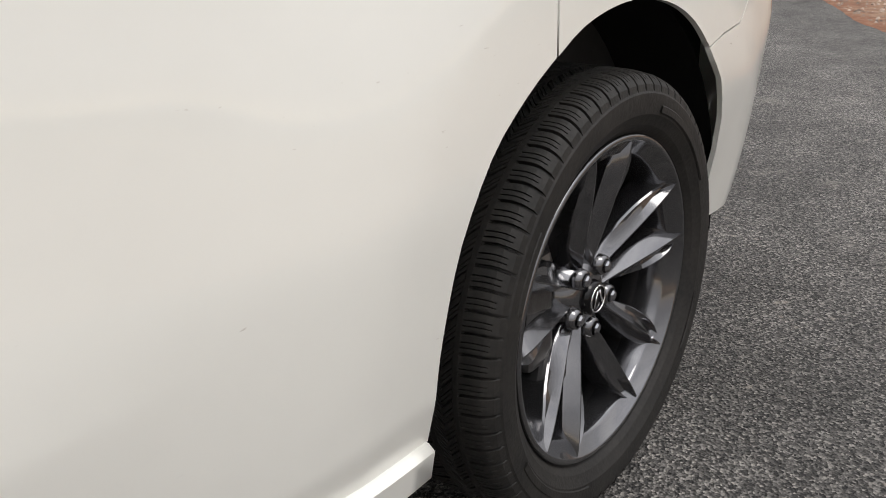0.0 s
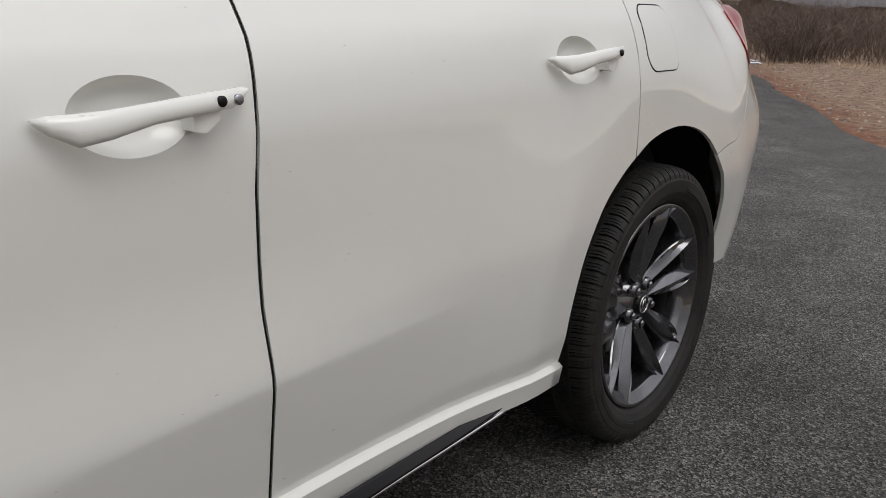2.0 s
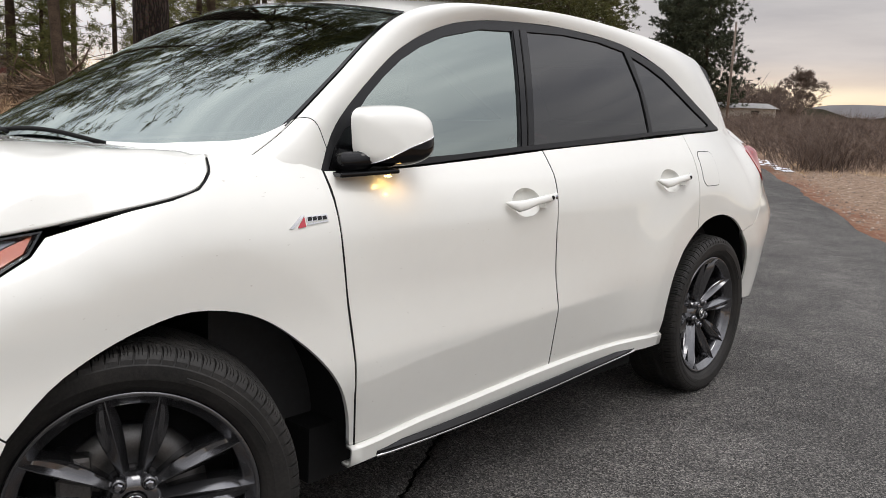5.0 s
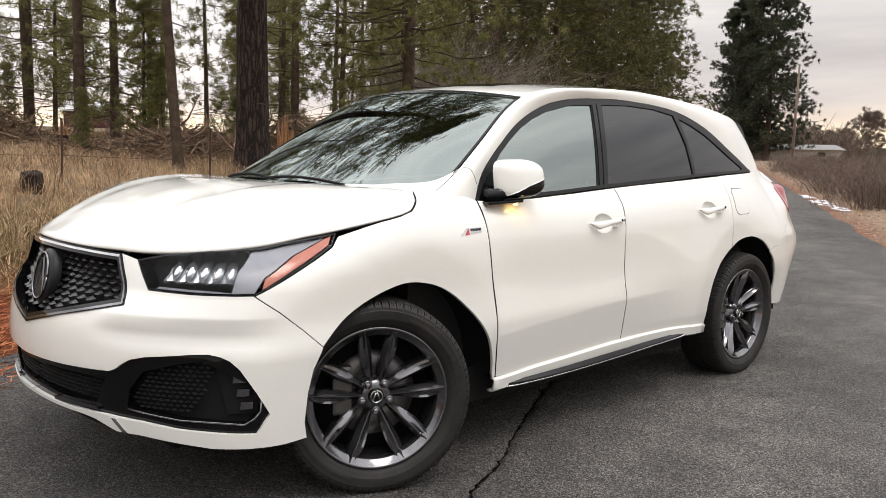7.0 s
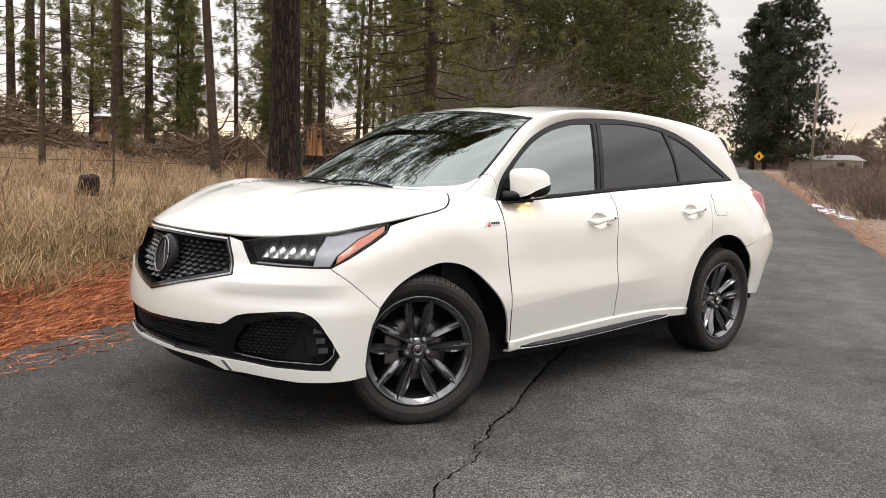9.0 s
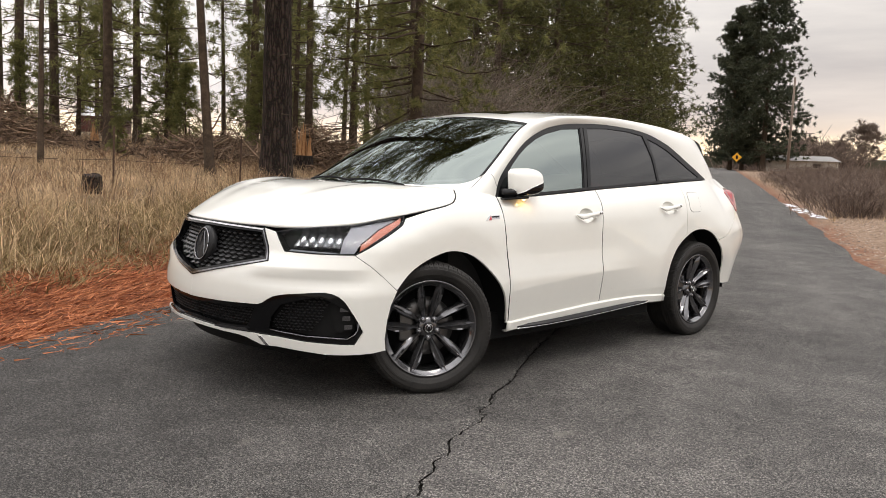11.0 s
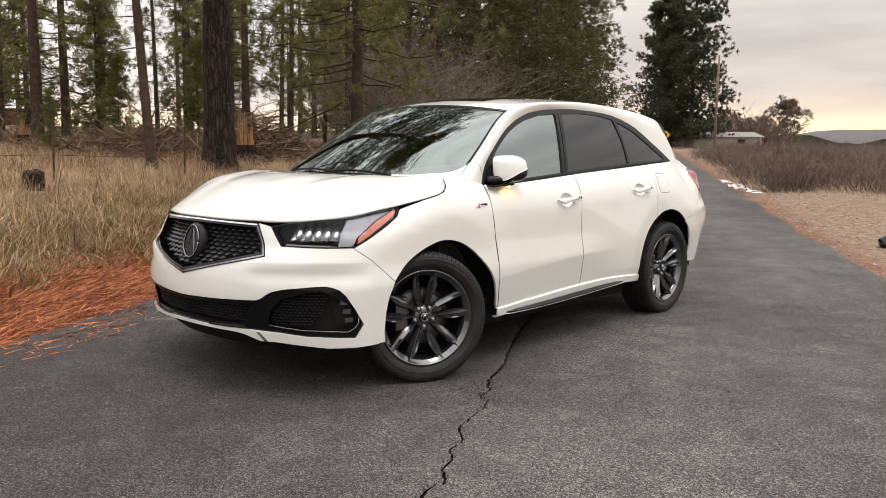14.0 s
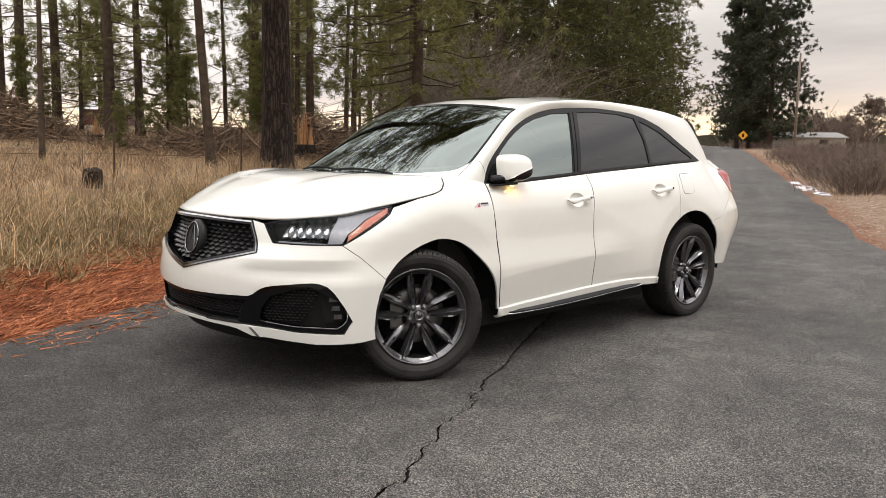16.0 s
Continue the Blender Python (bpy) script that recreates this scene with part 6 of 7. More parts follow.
def build_woods():
    # the thick old pine by the field, and the thin one leaning beside it
    put(pine("thick old pine with furrowed dark bark", 24, 0.325, 6.0, 8.0, 140, 21, 20, 11, needle_dark, 0.0, 16, 0.6, 0.34, 0.16, 0.046, 30, bark, 0.10), -8.25, 12.42, 20)
    put(pine("thin leaning young pine trunk", 13, 0.105, 5.5, 1.9, 40, 8, 16, 12, needle, 0.065, 10, trunk_mat=bark_far), -9.02, 11.05, 222)
    put(pine("spindly young pine with a bare crooked trunk", 8.5, 0.060, 3.2, 1.3, 26, 6, 20, 14, needle, 0.02, 8, trunk_mat=bark_far), -11.2, 8.7, 60)
    # the pine whose low boughs hang beside the old one
    put(pine("pine with low hanging olive boughs", 15, 0.20, 2.0, 4.4, 120, 8, 58, 13, needle, 0.01, 20, 0.8, 0.25, 0.24, 0.020, loose=0.03), -7.6, 19.5, 90)
    tall = [pine("tall slender forest pine with bare lower trunk", h, r, c, w, 46, 8, 26, 20 + i, needle, ln, 22, 0.6, 0.19, 0.10, 0.026) for i, (h, r, c, w, ln) in enumerate([(15, 0.17, 2.6, 2.3, 0.0), (17, 0.19, 3.0, 2.7, 0.01), (12, 0.10, 1.6, 1.8, -0.02)])]
    spots_near = [(-16.28, 16.6), (-23.0, 21.6), (-13.0, 26.0)]
    for t, (d, l) in zip(tall, spots_near):
        put(t, d, l, 40 * d, 1.0)
    rng = random.Random(5)
    fixed = [(-20.5, 17.5, 0), (-13.8, 23.5, 2), (-11.2, 22.8, 2), (-10.6, 27.0, 0), (-17.0, 26.0, 1), (-23.0, 12.0, 2), (-24.0, 20.0, 1), (-17.9, 21.7, 2), (-16.35, 22.8, 2), (-20.6, 19.1, 2), (-22.6, 22.4, 2), (-12.4, 21.9, 0)]
    taken = [(d, l) for d, l, _ in fixed] + spots_near + [(-8.45, 12.25), (-9.1, 11.0), (-7.6, 19.5)]
    for d, l, k in fixed:
        put_copy(tall[k], d, l, rng.uniform(0, 360), rng.uniform(0.85, 1.1))
    n = 0
    while n < 17:
        l = rng.uniform(26, 90)
        d = -rng.uniform(9.5, 36) if l < 45 else -rng.uniform(8.0, 36)
        if min(math.hypot(d - a, l - b) for a, b in taken) < 2.0:
            continue
        taken.append((d, l))
        put_copy(tall[rng.randrange(3)], d, l, rng.uniform(0, 360), rng.uniform(0.8, 1.2))
        n += 1
    # bushy firs, green almost to the ground
    bushy = pine("bushy dark fir, green almost to the ground", 15, 0.16, 0.6, 2.3, 110, 9, 18, 33, needle, 0.0, 4, 0.55, 0.20, 0.22, 0.034)
    put(bushy, -18.9, 21.2, 15, 1.0)
    for d, l, s in ((-29.5, 21.5, 1.0), (-16.0, 40.0, 1.05), (-13.5, 35.5, 0.85)):
        put_copy(bushy, d, l, 70 * l, s)
    # young bushy pines under the tall ones
    young = pine("young bushy green pine", 6.0, 0.075, 0.5, 1.35, 76, 7, 34, 31, needle, 0.0, 0, 0.8, 0.19, 0.02, 0.024)
    put(young, -16.4, 19.5, 0, 0.95)
    for d, l, s in ((-17.5, 27.0, 1.1), (-21.5, 14.5, 0.9), (-12.2, 28.5, 1.2), (-26.0, 17.0, 1.2), (-12.9, 12.9, 0.24), (-14.3, 17.6, 0.45), (-12.3, 18.6, 0.55), (-24.5, 26, 1.5), (-11.0, 33.0, 1.3), (-19.5, 34, 1.4), (-19.4, 16.4, 0.5), (-17.8, 15.6, 0.35)):
        put_copy(young, d, l, 50 * l, s)
    # dense dark roadside pines farther on
    dense = [pine("dense dark green roadside pine", h, 0.26, 1.2, w, 135, 15, 18, 41 + i, needle_dark, 0.0, 4, 0.55, 0.34, 0.12, 0.060) for i, (h, w) in enumerate([(18, 5.3), (21, 5.0)])]
    put(dense[0], -8.2, 44, 10)
    put(dense[1], -6.8, 54, 70)
    for d, l, k, s in ((-6.2, 63, 0, 1.05), (-9.5, 36, 1, 0.85), (-10.5, 50, 0, 1.1), (-11.0, 60, 1, 1.1), (-12.5, 42, 0, 1.0), (-5.6, 71, 1, 1.15), (-14.0, 54, 1, 1.15), (-10.0, 68, 0, 1.15), (-6.4, 80, 0, 1.2)):
        put_copy(dense[k], d, l, 77 * l, s)
    # the pair beyond the bend
    pair = pine("tall dark pine standing alone beyond the bend", 26, 0.36, 1.6, 5.9, 165, 24, 24, 51, needle_blue, 0.0, 4, 0.5, 0.46, -0.03, 0.085)
    put(pair, 6.2, 108, 0, 0.98)
    put_copy(pair, 2.4, 112, 130, 0.80)
    put_copy(pair, 4.0, 118, 250, 0.78)
    far = random.Random(9)
    for _ in range(9):
        put_copy(dense[far.randrange(2)], far.uniform(-60, -6), far.uniform(150, 230), far.uniform(0, 360), far.uniform(0.7, 1.0), "far dark pine behind the road's end")


def bare_shrub(name, label, base_pts, height, spread, stems, seed, mat, thick=0.006):
    """Many thin upright twigs that fork twice."""
    rng = np.random.default_rng(seed)
    segs = []
    for p in base_pts:
        for _ in range(stems):
            a = np.array(p) + np.append(rng.normal(size=2) * spread * 0.35, 0)
            h = height * rng.uniform(0.5, 1.1) * (1 + 0.45 * noise.noise((p[0] * 0.22, p[1] * 0.22, 3.0)))
            d = np.append(rng.normal(size=2) * 0.55, 1.0)
            b = a + d * h * 0.55
            c = b + unit(d + np.append(rng.normal(size=2) * 1.0, -0.25)) * h * 0.5
            segs.append((a, b, thick, thick * 0.75))
            segs.append((b, c, thick * 0.75, thick * 0.35))
            for _ in range(3):
                s = a + (b - a) * rng.uniform(0.35, 1) if rng.uniform() < 0.5 else b + (c - b) * rng.uniform(0, 0.8)
                segs.append((s, s + unit(d * 0.7 + rng.normal(size=3) * 0.7) * h * rng.uniform(0.18, 0.42), thick * 0.55, thick * 0.25))
    v, f = sticks(segs)
    return tagged(fast_mesh(name, v, f, mat), label, "brush", kind="stuff")


def build_brush():
    rng = random.Random(3)
    pts = []
    while len(pts) < 900:
        l = 14.5 + 46 * rng.random() ** 1.3
        d = rng.uniform(3.9, 26 + 0.1 * l)
        if rng.random() > (1.0 if d < 10 else 0.5) or l < 18.6 - 0.45 * (d - 3.4) or d < 3.95:
            continue
        pts.append(tuple(spot(d, l, -0.03)))
    bare_shrub("roadside_brush", "thicket of bare brown shrubs beside the gravel", pts, 1.10, 1.1, 25, 61, twig, 0.0075)
    pts = [tuple(spot(4 + 14.5 * rng.random(), 120 + 46 * rng.random(), -0.1)) for _ in range(110)]
    bare_shrub("far_thicket", "far thicket of bare brown trees behind the brush", pts, 4.5, 5.0, 26, 64, twig, 0.05)
    # grey leafless shrub in the edge of the wood
    pts = [tuple(spot(-8.7 + rng.uniform(-2.4, 2.0), 29.0 + rng.uniform(-3.0, 3.0))) for _ in range(30)]
    bare_shrub("grey_shrub", "tall grey leafless shrub in front of the pines", pts, 4.6, 1.6, 26, 62, grey_twig, 0.011)
    pts = [tuple(spot(rng.uniform(-24, -9.5), rng.uniform(18, 34))) for _ in range(60)]
    bare_shrub("undergrowth", "thin bare undergrowth between the trunks", pts, 1.2, 1.2, 10, 63, grey_twig, 0.006)
    # heaps of cut branches
    for d0, l0, w, h, seed, n in ((-11.2, 14.4, 2.4, 0.62, 1, 1700), (-14.6, 14.6, 1.4, 0.2, 2, 160), (-17.9, 13.9, 2.6, 1.25, 3, 2600), (-9.6, 17.0, 2.2, 1.25, 4, 1500), (-12.2, 16.4, 2.0, 0.7, 6, 1000)):
        r = np.random.default_rng(seed)
        segs = []
        for _ in range(n):
            x, y = r.normal(size=2) * w * 0.45
            dz = h * math.exp(-(x * x + y * y) / (w * w * 0.5)) * r.uniform(0, 1)
            a = np.array(spot(d0 + x, l0 + y, dz))
            dirn = unit(np.append(r.normal(size=2), r.normal() * 0.45))
            ln = r.uniform(0.2, 0.9) * (1.6 if r.uniform() < 0.12 else 1)
            b = a + dirn * ln * 0.5
            c = b + unit(dirn + r.normal(size=3) * 0.45) * ln * 0.5
            rad = 0.006 + 0.034 * r.uniform() ** 3
            segs.append((a, b, rad, rad * 0.75))
            segs.append((b, c, rad * 0.75, 0.004))
        v, f = sticks(segs)
        tagged(fast_mesh("branch_heap", v, f, dead_wood), "heap of cut dead branches in dry grass", "brush pile", kind="stuff")
    # leafless trees past the brush
    for d, l, h, seed in ((19.5, 128, 9.3, 71), (10.5, 150, 7.5, 72), (14.0, 146, 8.0, 73), (6.0, 160, 8.0, 74), (16.5, 134, 6.5, 75), (12.5, 138, 7.0, 78), (18.0, 133, 7.5, 77), (21.0, 130, 6.5, 79)):
        r = np.random.default_rng(seed)
        segs = []

        def grow(p, way, length, rad, depth):
            q = p + way * length
            segs.append((p, q, rad, rad * 0.68))
            if depth == 0:
                for _ in range(20):
                    segs.append((q, q + unit(way + r.normal(size=3) * 0.9) * length * r.uniform(0.5, 1.0), rad * 0.8, rad * 0.4))
                return
            for _ in range(3 if depth > 1 else 4):
                grow(q, unit(way + r.normal(size=3) * np.array([0.62, 0.62, 0.35])), length * r.uniform(0.62, 0.86), rad * 0.68, depth - 1)

        tree = tagged(new("bare_tree"), "leafless brown broad-crowned tree behind the brush", "tree", "leafless trees")
        grow(np.zeros(3), np.array([0, 0, 1.0]), h * 0.22, h * 0.016, 5)
        v, f = sticks(segs[:1])
        fast_mesh("trunk", v, f, bark_far, tree)
        v, f = sticks(segs[1:])
        fast_mesh("crown", v, f, twig, tree)
        tree.matrix_basis = pose(*spot(d, l, -0.1))


def build_grass():
    rng = np.random.default_rng(7)

    def blades(name, label, count, dl, ll, tall, wide, mat, density=None, flat=0.35, up=1.0, clump=7):
        c = count // clump
        d = rng.uniform(*dl, c * 3)
        l = rng.uniform(*ll, c * 3)
        keep = np.ones(len(d), bool) if density is None else rng.uniform(size=len(d)) < density(d, l)
        d, l = d[keep][:c], l[keep][:c]
        d, l = np.repeat(d, clump) + rng.normal(size=len(d) * clump) * 0.07, np.repeat(l, clump) + rng.normal(size=len(l) * clump) * 0.07
        base = np.array([spot(a, b, -0.02) for a, b in zip(d, l)])
        h = tall * rng.uniform(0.35, 1.15, len(base)) ** 1.2 * np.clip(1.25 - np.abs(d) / 17, 0.35, 1.0) * np.array([0.85 + 0.75 * noise.noise((a * 0.9, b * 0.9, 2.0)) for a, b in zip(d, l)])
        lean = rng.normal(size=(len(base), 2)) * flat
        way = np.concatenate([lean, np.full((len(base), 1), up)], 1)
        mid = base + way * (h * 0.55)[:, None]
        tip = mid + (way + np.concatenate([lean * 1.3, np.zeros((len(base), 1))], 1)) * (h * 0.5)[:, None] * np.array([1, 1, 0.75])
        side = unit(np.concatenate([rng.normal(size=(len(base), 2)), np.zeros((len(base), 1))], 1)) * (wide * rng.uniform(0.6, 1.4, len(base)))[:, None] / 2
        v = np.stack([base - side, base + side, mid - side * 0.8, mid + side * 0.8, tip], 1).reshape(-1, 3)
        k = np.arange(len(base))[:, None] * 5
        f = np.concatenate([k + np.array([[0, 1, 3]]), k + np.array([[0, 3, 2]]), k + np.array([[2, 3, 4]])], 0)
        return tagged(fast_mesh(name, v, f, mat), label, "grass", kind="stuff")

    thin = lambda d, l: np.clip(1.25 - (l + 0.6 * np.abs(d)) / 45, 0.12, 1.0) * np.clip((-d - 4.4) / 0.8, 0, 1)
    blades("field_grass", "tall dry straw-coloured grass of the field", 135000, (-24, -4.5), (-4, 34), 0.44, 0.0075, straw, thin)
    patchy = lambda d, l: thin(d, l) * np.clip(0.5 + 1.6 * np.sin(d * 0.9 + 1.7 * np.sin(l * 0.5)) * np.sin(l * 0.75 + 1.3 * np.sin(d * 0.6)), 0.05, 1.0)
    blades("dry_weeds", "fine reddish brown dry weeds between the straw", 42000, (-22, -4.6), (-4, 30), 0.50, 0.006, weed, patchy, 0.22)
    blades("verge_grass", "matted green and tan grass along the verge", 48000, (-7.6, -4.2), (-4, 22), 0.28, 0.010, green_grass, lambda d, l: np.clip(1.2 - np.abs(d + 5.6) / 1.7, 0, 1), 0.75)
    blades("weed_stalks", "thin dark weed stalks standing in the grass", 1500, (-14, -5.2), (-2, 22), 0.85, 0.008, dead_wood, None, 0.12, 1.0, 3)
    blades("roadside_grass", "pale grass at the foot of the brush", 7000, (3.6, 16), (13.5, 60), 0.19, 0.010, straw, lambda d, l: np.clip(1.4 - np.abs(l - 18.3 + 0.45 * (d - 3.4)) / 1.3, 0, 1) + np.clip(1 - np.abs(d - 3.9) / 0.7, 0, 1) * 0.6 * (l > 17), 0.6)
    # fallen needles, lying flat
    n = 70000
    d = LEFT_EDGE - 0.55 + rng.normal(size=n) * 0.68
    l = rng.uniform(-7, 20, n)
    keep = (d < LEFT_EDGE + 0.62) & (rng.uniform(size=n) < np.where(d > LEFT_EDGE - 0.02, 0.35, 1.0))
    band = 0.5 + 0.5 * np.sin(l * 1.1 + 2.0 * np.sin(l * 0.45))
    keep &= (d < LEFT_EDGE - 0.1) | (rng.uniform(size=n) < band)
    d, l = d[keep], l[keep]
    up = np.where(d > LEFT_EDGE, 0.034, 0.012)
    base = np.array([spot(a, b, c) for a, b, c in zip(d, l, up)])
    ang = rng.normal(size=len(base)) * 0.7 + radians(28 + 90)
    ln = rng.uniform(0.06, 0.19, len(base))
    tip = base + np.stack([np.cos(ang) * ln, np.sin(ang) * ln, rng.uniform(-0.01, 0.05, len(base)) * np.where(d > LEFT_EDGE, 0.2, 1)], 1)
    v, f = leaf_tris(base, tip, np.full(len(base), 0.010), rng)
    tagged(fast_mesh("needle_litter", v, f, litter), "orange fallen pine needles along the road edge", "litter", kind="stuff")


def build_gravel():
    """Loose stones on the gravel beside the road."""
    rng = np.random.default_rng(17)
    n = 9000
    d, l = 3.15 + 7.5 * rng.uniform(size=n) ** 1.4, rng.uniform(1.0, 18.0, n)
    keep = l < 18.6 - 0.45 * (d - 3.4)
    d, l = d[keep], l[keep]
    base = np.array([spot(a, b, 0.0) for a, b in zip(d, l)])
    r = 0.006 + 0.020 * rng.uniform(size=len(base)) ** 2.5
    turn = rng.uniform(0, 2 * math.pi, len(base))
    corners = []
    for k in range(5):
        q = turn + k * 2 * math.pi / 5
        corners.append(base + np.stack([np.cos(q) * r, np.sin(q) * r * 0.75, -0.002 - 0 * r], 1) * rng.uniform(0.8, 1.2, (len(base), 1)))
    top = [base + np.stack([np.cos(turn + c) * r * 0.35, np.sin(turn + c) * r * 0.35, r * 0.75], 1) for c in (0.4, 3.4)]
    v = np.stack(corners + top, 1).reshape(-1, 3)
    tri = np.array([[0, 1, 5], [1, 2, 5], [2, 6, 5], [2, 3, 6], [3, 4, 6], [4, 5, 6], [4, 0, 5]])
    f = (np.arange(len(base))[:, None, None] * 7 + tri[None]).reshape(-1, 3)
    tagged(fast_mesh("loose_gravel", v, f, pebble), "loose brown and grey stones on the gravel verge", "gravel", kind="stuff")


def build_small_things():
    # old dark stump in the grass
    bm = bmesh.new()
    r = bmesh.ops.create_cone(bm, cap_ends=True, segments=18, radius1=0.24, radius2=0.19, depth=0.42)
    for v in bm.verts:
        k = 1 + 0.16 * noise.noise(v.co * 6)
        v.co.x *= k
        v.co.y *= k
        v.co.z += 0.05 * noise.noise(v.co * 9) + 0.16
    o = part("old_stump", bevelled(bm, 0.02), bark, None, smooth=False)
    o.matrix_basis = pose(*spot(-8.0, 6.4), 6, 8, 30) @ Matrix.Scale(0.72, 4)
    tagged(o, "old dark weathered stump in dry grass", "stump")
    # freshly broken stumps
    for d, l, s in ((-9.15, 15.4, 1.0), (-15.6, 15.2, 0.55)):
        rng = random.Random(int(l * 10))
        stump = tagged(new("broken_stump"), "freshly broken stump with splintered orange wood", "stump", "broken stumps")
        bm = bmesh.new()
        bmesh.ops.create_cone(bm, cap_ends=True, segments=16, radius1=0.30, radius2=0.25, depth=0.5, matrix=Matrix.Translation((0, 0, 0.2)))
        part("stump_base", bm, bark, stump)
        for _ in range(26):
            a, rr = rng.uniform(0, 6.28), rng.uniform(0, 0.2)
            h = rng.uniform(0.3, 1.0) * (1 - rr * 1.5)
            bm = bmesh.new()
            bmesh.ops.create_cone(bm, cap_ends=True, segments=5, radius1=rng.uniform(0.03, 0.06), radius2=0.004, depth=h, matrix=Matrix.Translation((rr * math.cos(a), rr * math.sin(a), 0.42 + h / 2)) @ Euler((rng.uniform(-0.15, 0.15), rng.uniform(-0.15, 0.15), 0)).to_matrix().to_4x4())
            part("splinter", bm, split_wood, stump)
        stump.matrix_basis = pose(*spot(d, l)) @ Matrix.Scale(s, 4)
    # thin ragged snow left at the road's edge
    for d, l, w, h, seed in ((3.30, 20.6, 1.3, 0.24, 1), (3.50, 18.5, 0.7, 0.20, 2), (3.22, 23.0, 1.0, 0.18, 3)):
        bm = bmesh.new()
        n = 26
        grid = {}
        for a in range(n + 1):
            for b in range(n + 1):
                x, y = (a / n * 2 - 1) * h, (b / n * 2 - 1) * w
                q = 1 - (x / h) ** 2 - (y / w) ** 2 + 2.0 * noise.noise((x * 8, y * 3.6, seed * 7.3))
                grid[a, b] = (bm.verts.new((x, y, ground_z(d + x, l + y) + 0.006 + 0.03 * min(max(q, 0), 0.5))), q)
        for a in range(n):
            for b in range(n):
                c = [grid[a, b], grid[a + 1, b], grid[a + 1, b + 1], grid[a, b + 1]]
                if min(q for _, q in c) > 0.28:
                    bm.faces.new([v for v, _ in c])
        bmesh.ops.delete(bm, geom=[v for v in bm.verts if not v.link_faces], context="VERTS")
        o = part("snow_patch", bm, snow_mat, None, smooth=True)
        o.matrix_basis = ROAD @ pose(d, l, 0)
        tagged(o, "thin ragged patch of old snow on the verge", "snow", "snow patches")
    # black plastic lump on the gravel
    bm = bmesh.new()
    bmesh.ops.create_icosphere(bm, subdivisions=3, radius=0.15)
    for v in bm.verts:
        v.co *= 1 + 0.35 * noise.noise(v.co * 9)
        v.co.z = max(v.co.z * 0.7, -0.07)
    o = part("black_bag", bm, black_gloss, None, smooth=False)
    o.matrix_basis = pose(*spot(3.95, 7.75, 0.06))
    tagged(o, "crumpled black plastic lump lying on gravel", "litter")
    # two strands of rusty wire on thin steel posts in the field
    fence = tagged(new("wire_fence"), "rusty two-strand wire fence on thin steel posts", "fence")
    rust = material("rusty_steel", (0.075, 0.042, 0.028), 0.8, 0.2, vary=0.3, scale=12)
    line = [(-14.3, -1.2), (-12.0, 2.0), (-9.75, 5.2), (-8.6, 7.6), (-7.9, 10.4)]
    for d, l in line:
        bm = bmesh.new()
        box(bm, 0, 0, 0.42, 0.034, 0.005, 1.1)
        box(bm, 0, 0.014, 0.42, 0.005, 0.028, 1.1)
        bmesh.ops.transform(bm, matrix=pose(*spot(d, l), 1.5, 2, 40), verts=bm.verts)
        part("post", bm, rust, fence)
    for up in (0.42, 0.72):
        pts = []
        for (da, la), (db, lb) in zip(line, line[1:]):
            for k in range(10):
                q = k / 10
                a, b = spot(da, la, up), spot(db, lb, up)
                pts.append(a.lerp(b, q) - Vector((0, 0, 0.10 * q * (1 - q))))
        v, f = tube(pts, 0.004, 4)
        mesh_object("wire", v, f, rust, fence)
    # bare saplings beside the wire
    pts = [tuple(spot(d, l)) for d, l in ((-8.6, 6.9), (-8.9, 7.4), (-8.2, 7.0), (-9.4, 6.2), (-8.0, 7.9))]
    bare_shrub("bare_saplings", "thin bare saplings standing in dry grass", pts, 0.85, 0.10, 1, 66, dead_wood, 0.006)
    # road sign
    sign = tagged(new("road_sign"), "yellow diamond warning sign on a thin post", "road sign")
    yellow = material("sign_yellow", (0.75, 0.36, 0.02), 0.4, vary=0.05)
    bm = bmesh.new()
    box(bm, 0, 0, 0.95, 0.06, 0.06, 1.9)
    part("post", bm, disc_steel, sign)
    bm = bmesh.new()
    box(bm, 0, -0.04, 0, 0.80, 0.02, 0.80)
    bmesh.ops.transform(bm, matrix=Matrix.Translation((0, 0, 1.75)) @ Matrix.Rotation(radians(45), 4, "Y"), verts=bm.verts)
    plate = part("plate", bm, yellow, sign)
    bm = bmesh.new()
    box(bm, 0, -0.055, 1.75, 0.22, 0.01, 0.42)
    part("sign_bar", bm, black_matte, plate)
    sign.matrix_basis = pose(*spot(3.05, 104, -0.05), 0, 0, 28)
    # utility poles
    pole_wood = material("pole_wood", (0.20, 0.155, 0.125), 0.9, vary=0.3, scale=3, bump=0.4, bump_scale=30)
    for d, l, h, r in ((8.3, 96, 10.5, 0.16), (11.8, 118, 5.5, 0.11)):
        pole = tagged(new("utility_pole"), "weathered grey-brown wooden utility pole", "pole", "utility poles")
        v, f = tube([(0, 0, -0.3), (0.02, 0, h * 0.5), (0.06, 0, h)], r, 8, lambda t: 1 - 0.35 * t)
        mesh_object("shaft", v, f, pole_wood, pole)
        if h < 8:
            v, f = tube([(-1.1, 0, h - 0.35), (1.1, 0, h - 0.35)], 0.06, 6)
            mesh_object("crossarm", v, f, pole_wood, pole)
        pole.matrix_basis = pose(*spot(d, l), 0, 0, 28)
    # low shed with a pale roof
    shed = tagged(new("shed"), "low pale building with a light grey metal roof", "house")
    siding = material("pale_siding", (0.52, 0.48, 0.42), 0.8, vary=0.1, scale=3)
    tin = material("tin_roof", (0.24, 0.235, 0.225), 0.6, 0.0, vary=0.12, scale=2)
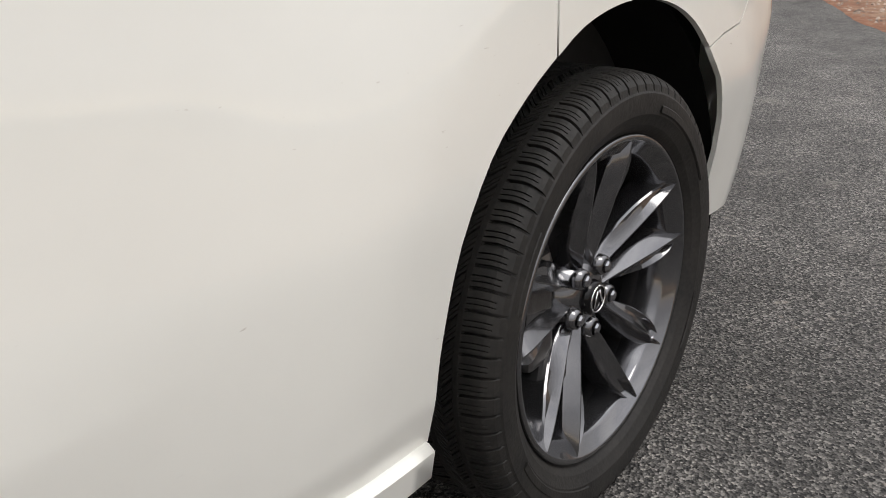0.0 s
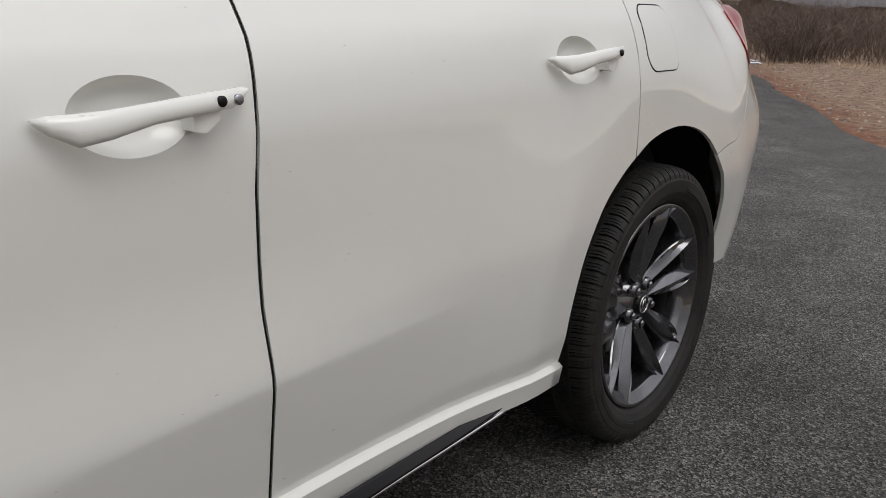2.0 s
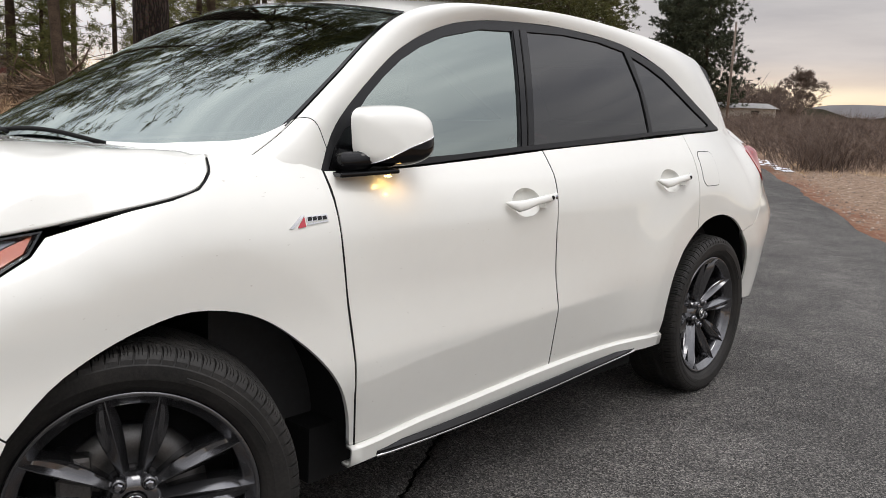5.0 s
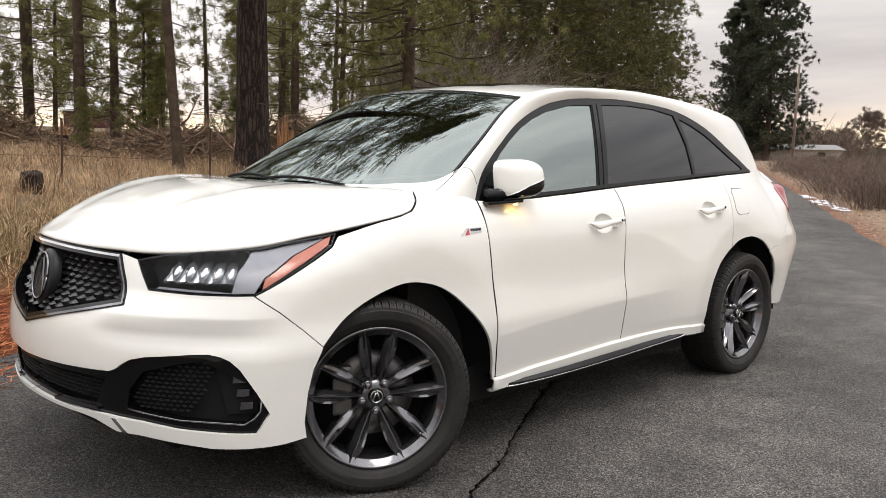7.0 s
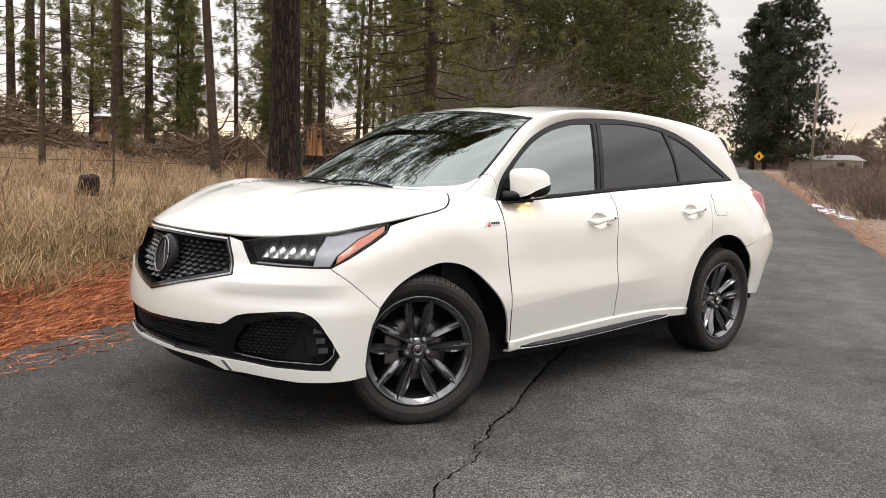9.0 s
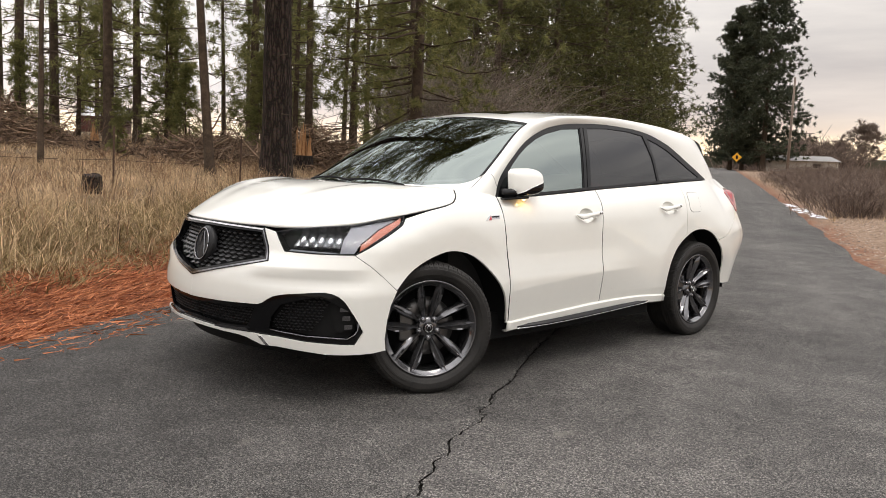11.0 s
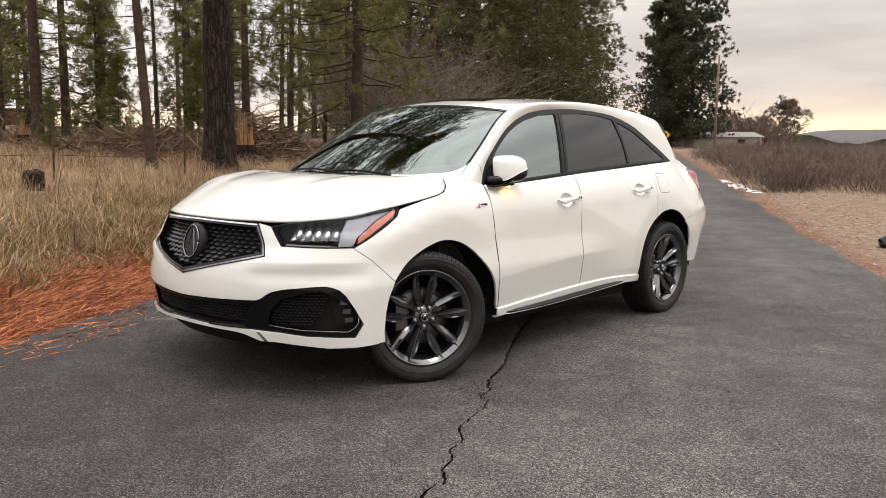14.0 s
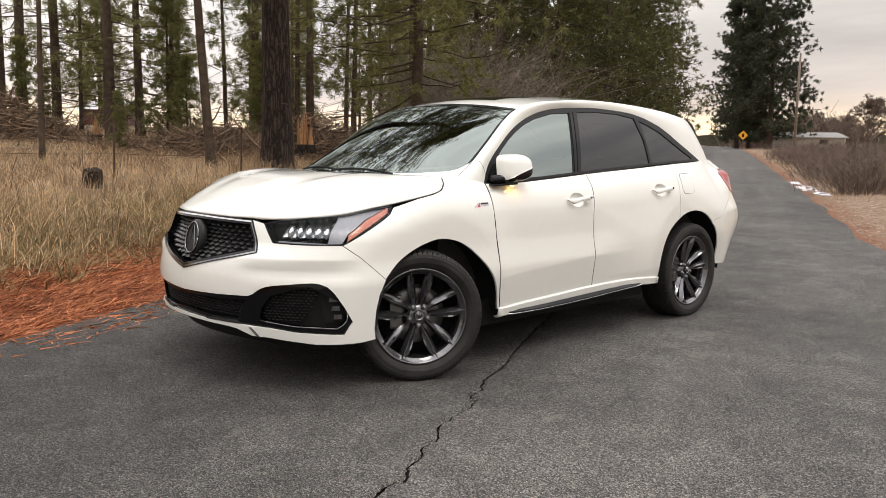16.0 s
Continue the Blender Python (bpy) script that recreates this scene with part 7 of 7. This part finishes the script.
    bm = bmesh.new()
    box(bm, 0, 0, 1.1, 8.2, 6.0, 2.2)
    part("wall", bm, siding, shed)
    verts = [(-4.6, -3.4, 2.15), (4.6, -3.4, 2.15), (4.6, 3.4, 2.15), (-4.6, 3.4, 2.15), (-3.2, 0, 3.15), (3.2, 0, 3.15)]
    mesh_object("roof", verts, [(0, 1, 5, 4), (2, 3, 4, 5), (1, 2, 5), (3, 0, 4), (3, 2, 1, 0)], tin, shed, smooth=False)
    bm = bmesh.new()
    box(bm, 1.8, -3.02, 1.3, 0.9, 0.06, 0.8)
    part("window", bm, black_gloss, shed)
    shed.matrix_basis = pose(*spot(11.2, 112, -0.05), 0, 0, 20) @ Matrix.Diagonal((1.0, 1, 0.68, 1))
    house = tagged(new("barn"), "low dark red barn with a pale roof behind the trees", "barn")
    barn_red = material("barn_red", (0.10, 0.028, 0.022), 0.85, vary=0.2, scale=3)
    pale_tin = material("pale_tin", (0.55, 0.55, 0.55), 0.6, vary=0.12, scale=2)
    bm = bmesh.new()
    box(bm, 0, 0, 1.4, 7.0, 6.0, 2.8)
    part("wall", bm, barn_red, house)
    verts = [(-3.8, -3.3, 2.7), (3.8, -3.3, 2.7), (3.8, 3.3, 2.7), (-3.8, 3.3, 2.7), (0, -3.3, 4.6), (0, 3.3, 4.6)]
    mesh_object("roof", verts, [(0, 4, 5, 3), (1, 2, 5, 4), (0, 1, 4), (2, 3, 5), (3, 2, 1, 0)], pale_tin, house, smooth=False)
    house.matrix_basis = pose(*spot(-42.7, 47.5, 0.0), 0, 0, 150) @ Matrix.Diagonal((0.55, 0.55, 0.42, 1))
    # far hills, distance haze painted in as blue-grey, and a dark line of woods
    for name, r, h0, h1, seed, mat, lab in (("hill_backdrop", 1900, 16, 80, 3, material("hazy_hills", (0.34, 0.345, 0.37), 1.0, vary=0.15, scale=0.004, spec=0.0), "blue-grey hills on the horizon"), ("wood_backdrop", 520, 1, 15, 8, material("far_woods", (0.075, 0.072, 0.055), 1.0, vary=0.35, scale=0.05, spec=0.0), "distant dark line of woods")):
        verts, faces = [], []
        n = 260
        for i in range(n + 1):
            a = 2 * math.pi * i / n
            x, y = r * math.cos(a), r * math.sin(a)
            low = 1.0 if r < 1000 else 0.2 + 0.8 * soft(1.0, 0.0, (math.degrees(a) - 105) / 14)
            k = 0.5 + 0.5 * noise.noise((math.cos(a) * 4, math.sin(a) * 4, seed)) + 0.35 * noise.noise((math.cos(a) * 17, math.sin(a) * 17, seed)) + (0.25 * noise.noise((math.cos(a) * 90, math.sin(a) * 90, seed)) if r < 1000 else 0)
            verts += [(x, y, -40), (x, y, (h0 + (h1 - h0) * max(k, 0.05)) * low), (x * 1.2, y * 1.2, -40)]
        for i in range(n):
            b = i * 3
            faces += [(b, b + 3, b + 4, b + 1), (b + 1, b + 4, b + 5, b + 2)]
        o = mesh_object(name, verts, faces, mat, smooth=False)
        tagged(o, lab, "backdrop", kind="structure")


build_woods()
build_brush()
build_grass()
build_gravel()
build_small_things()
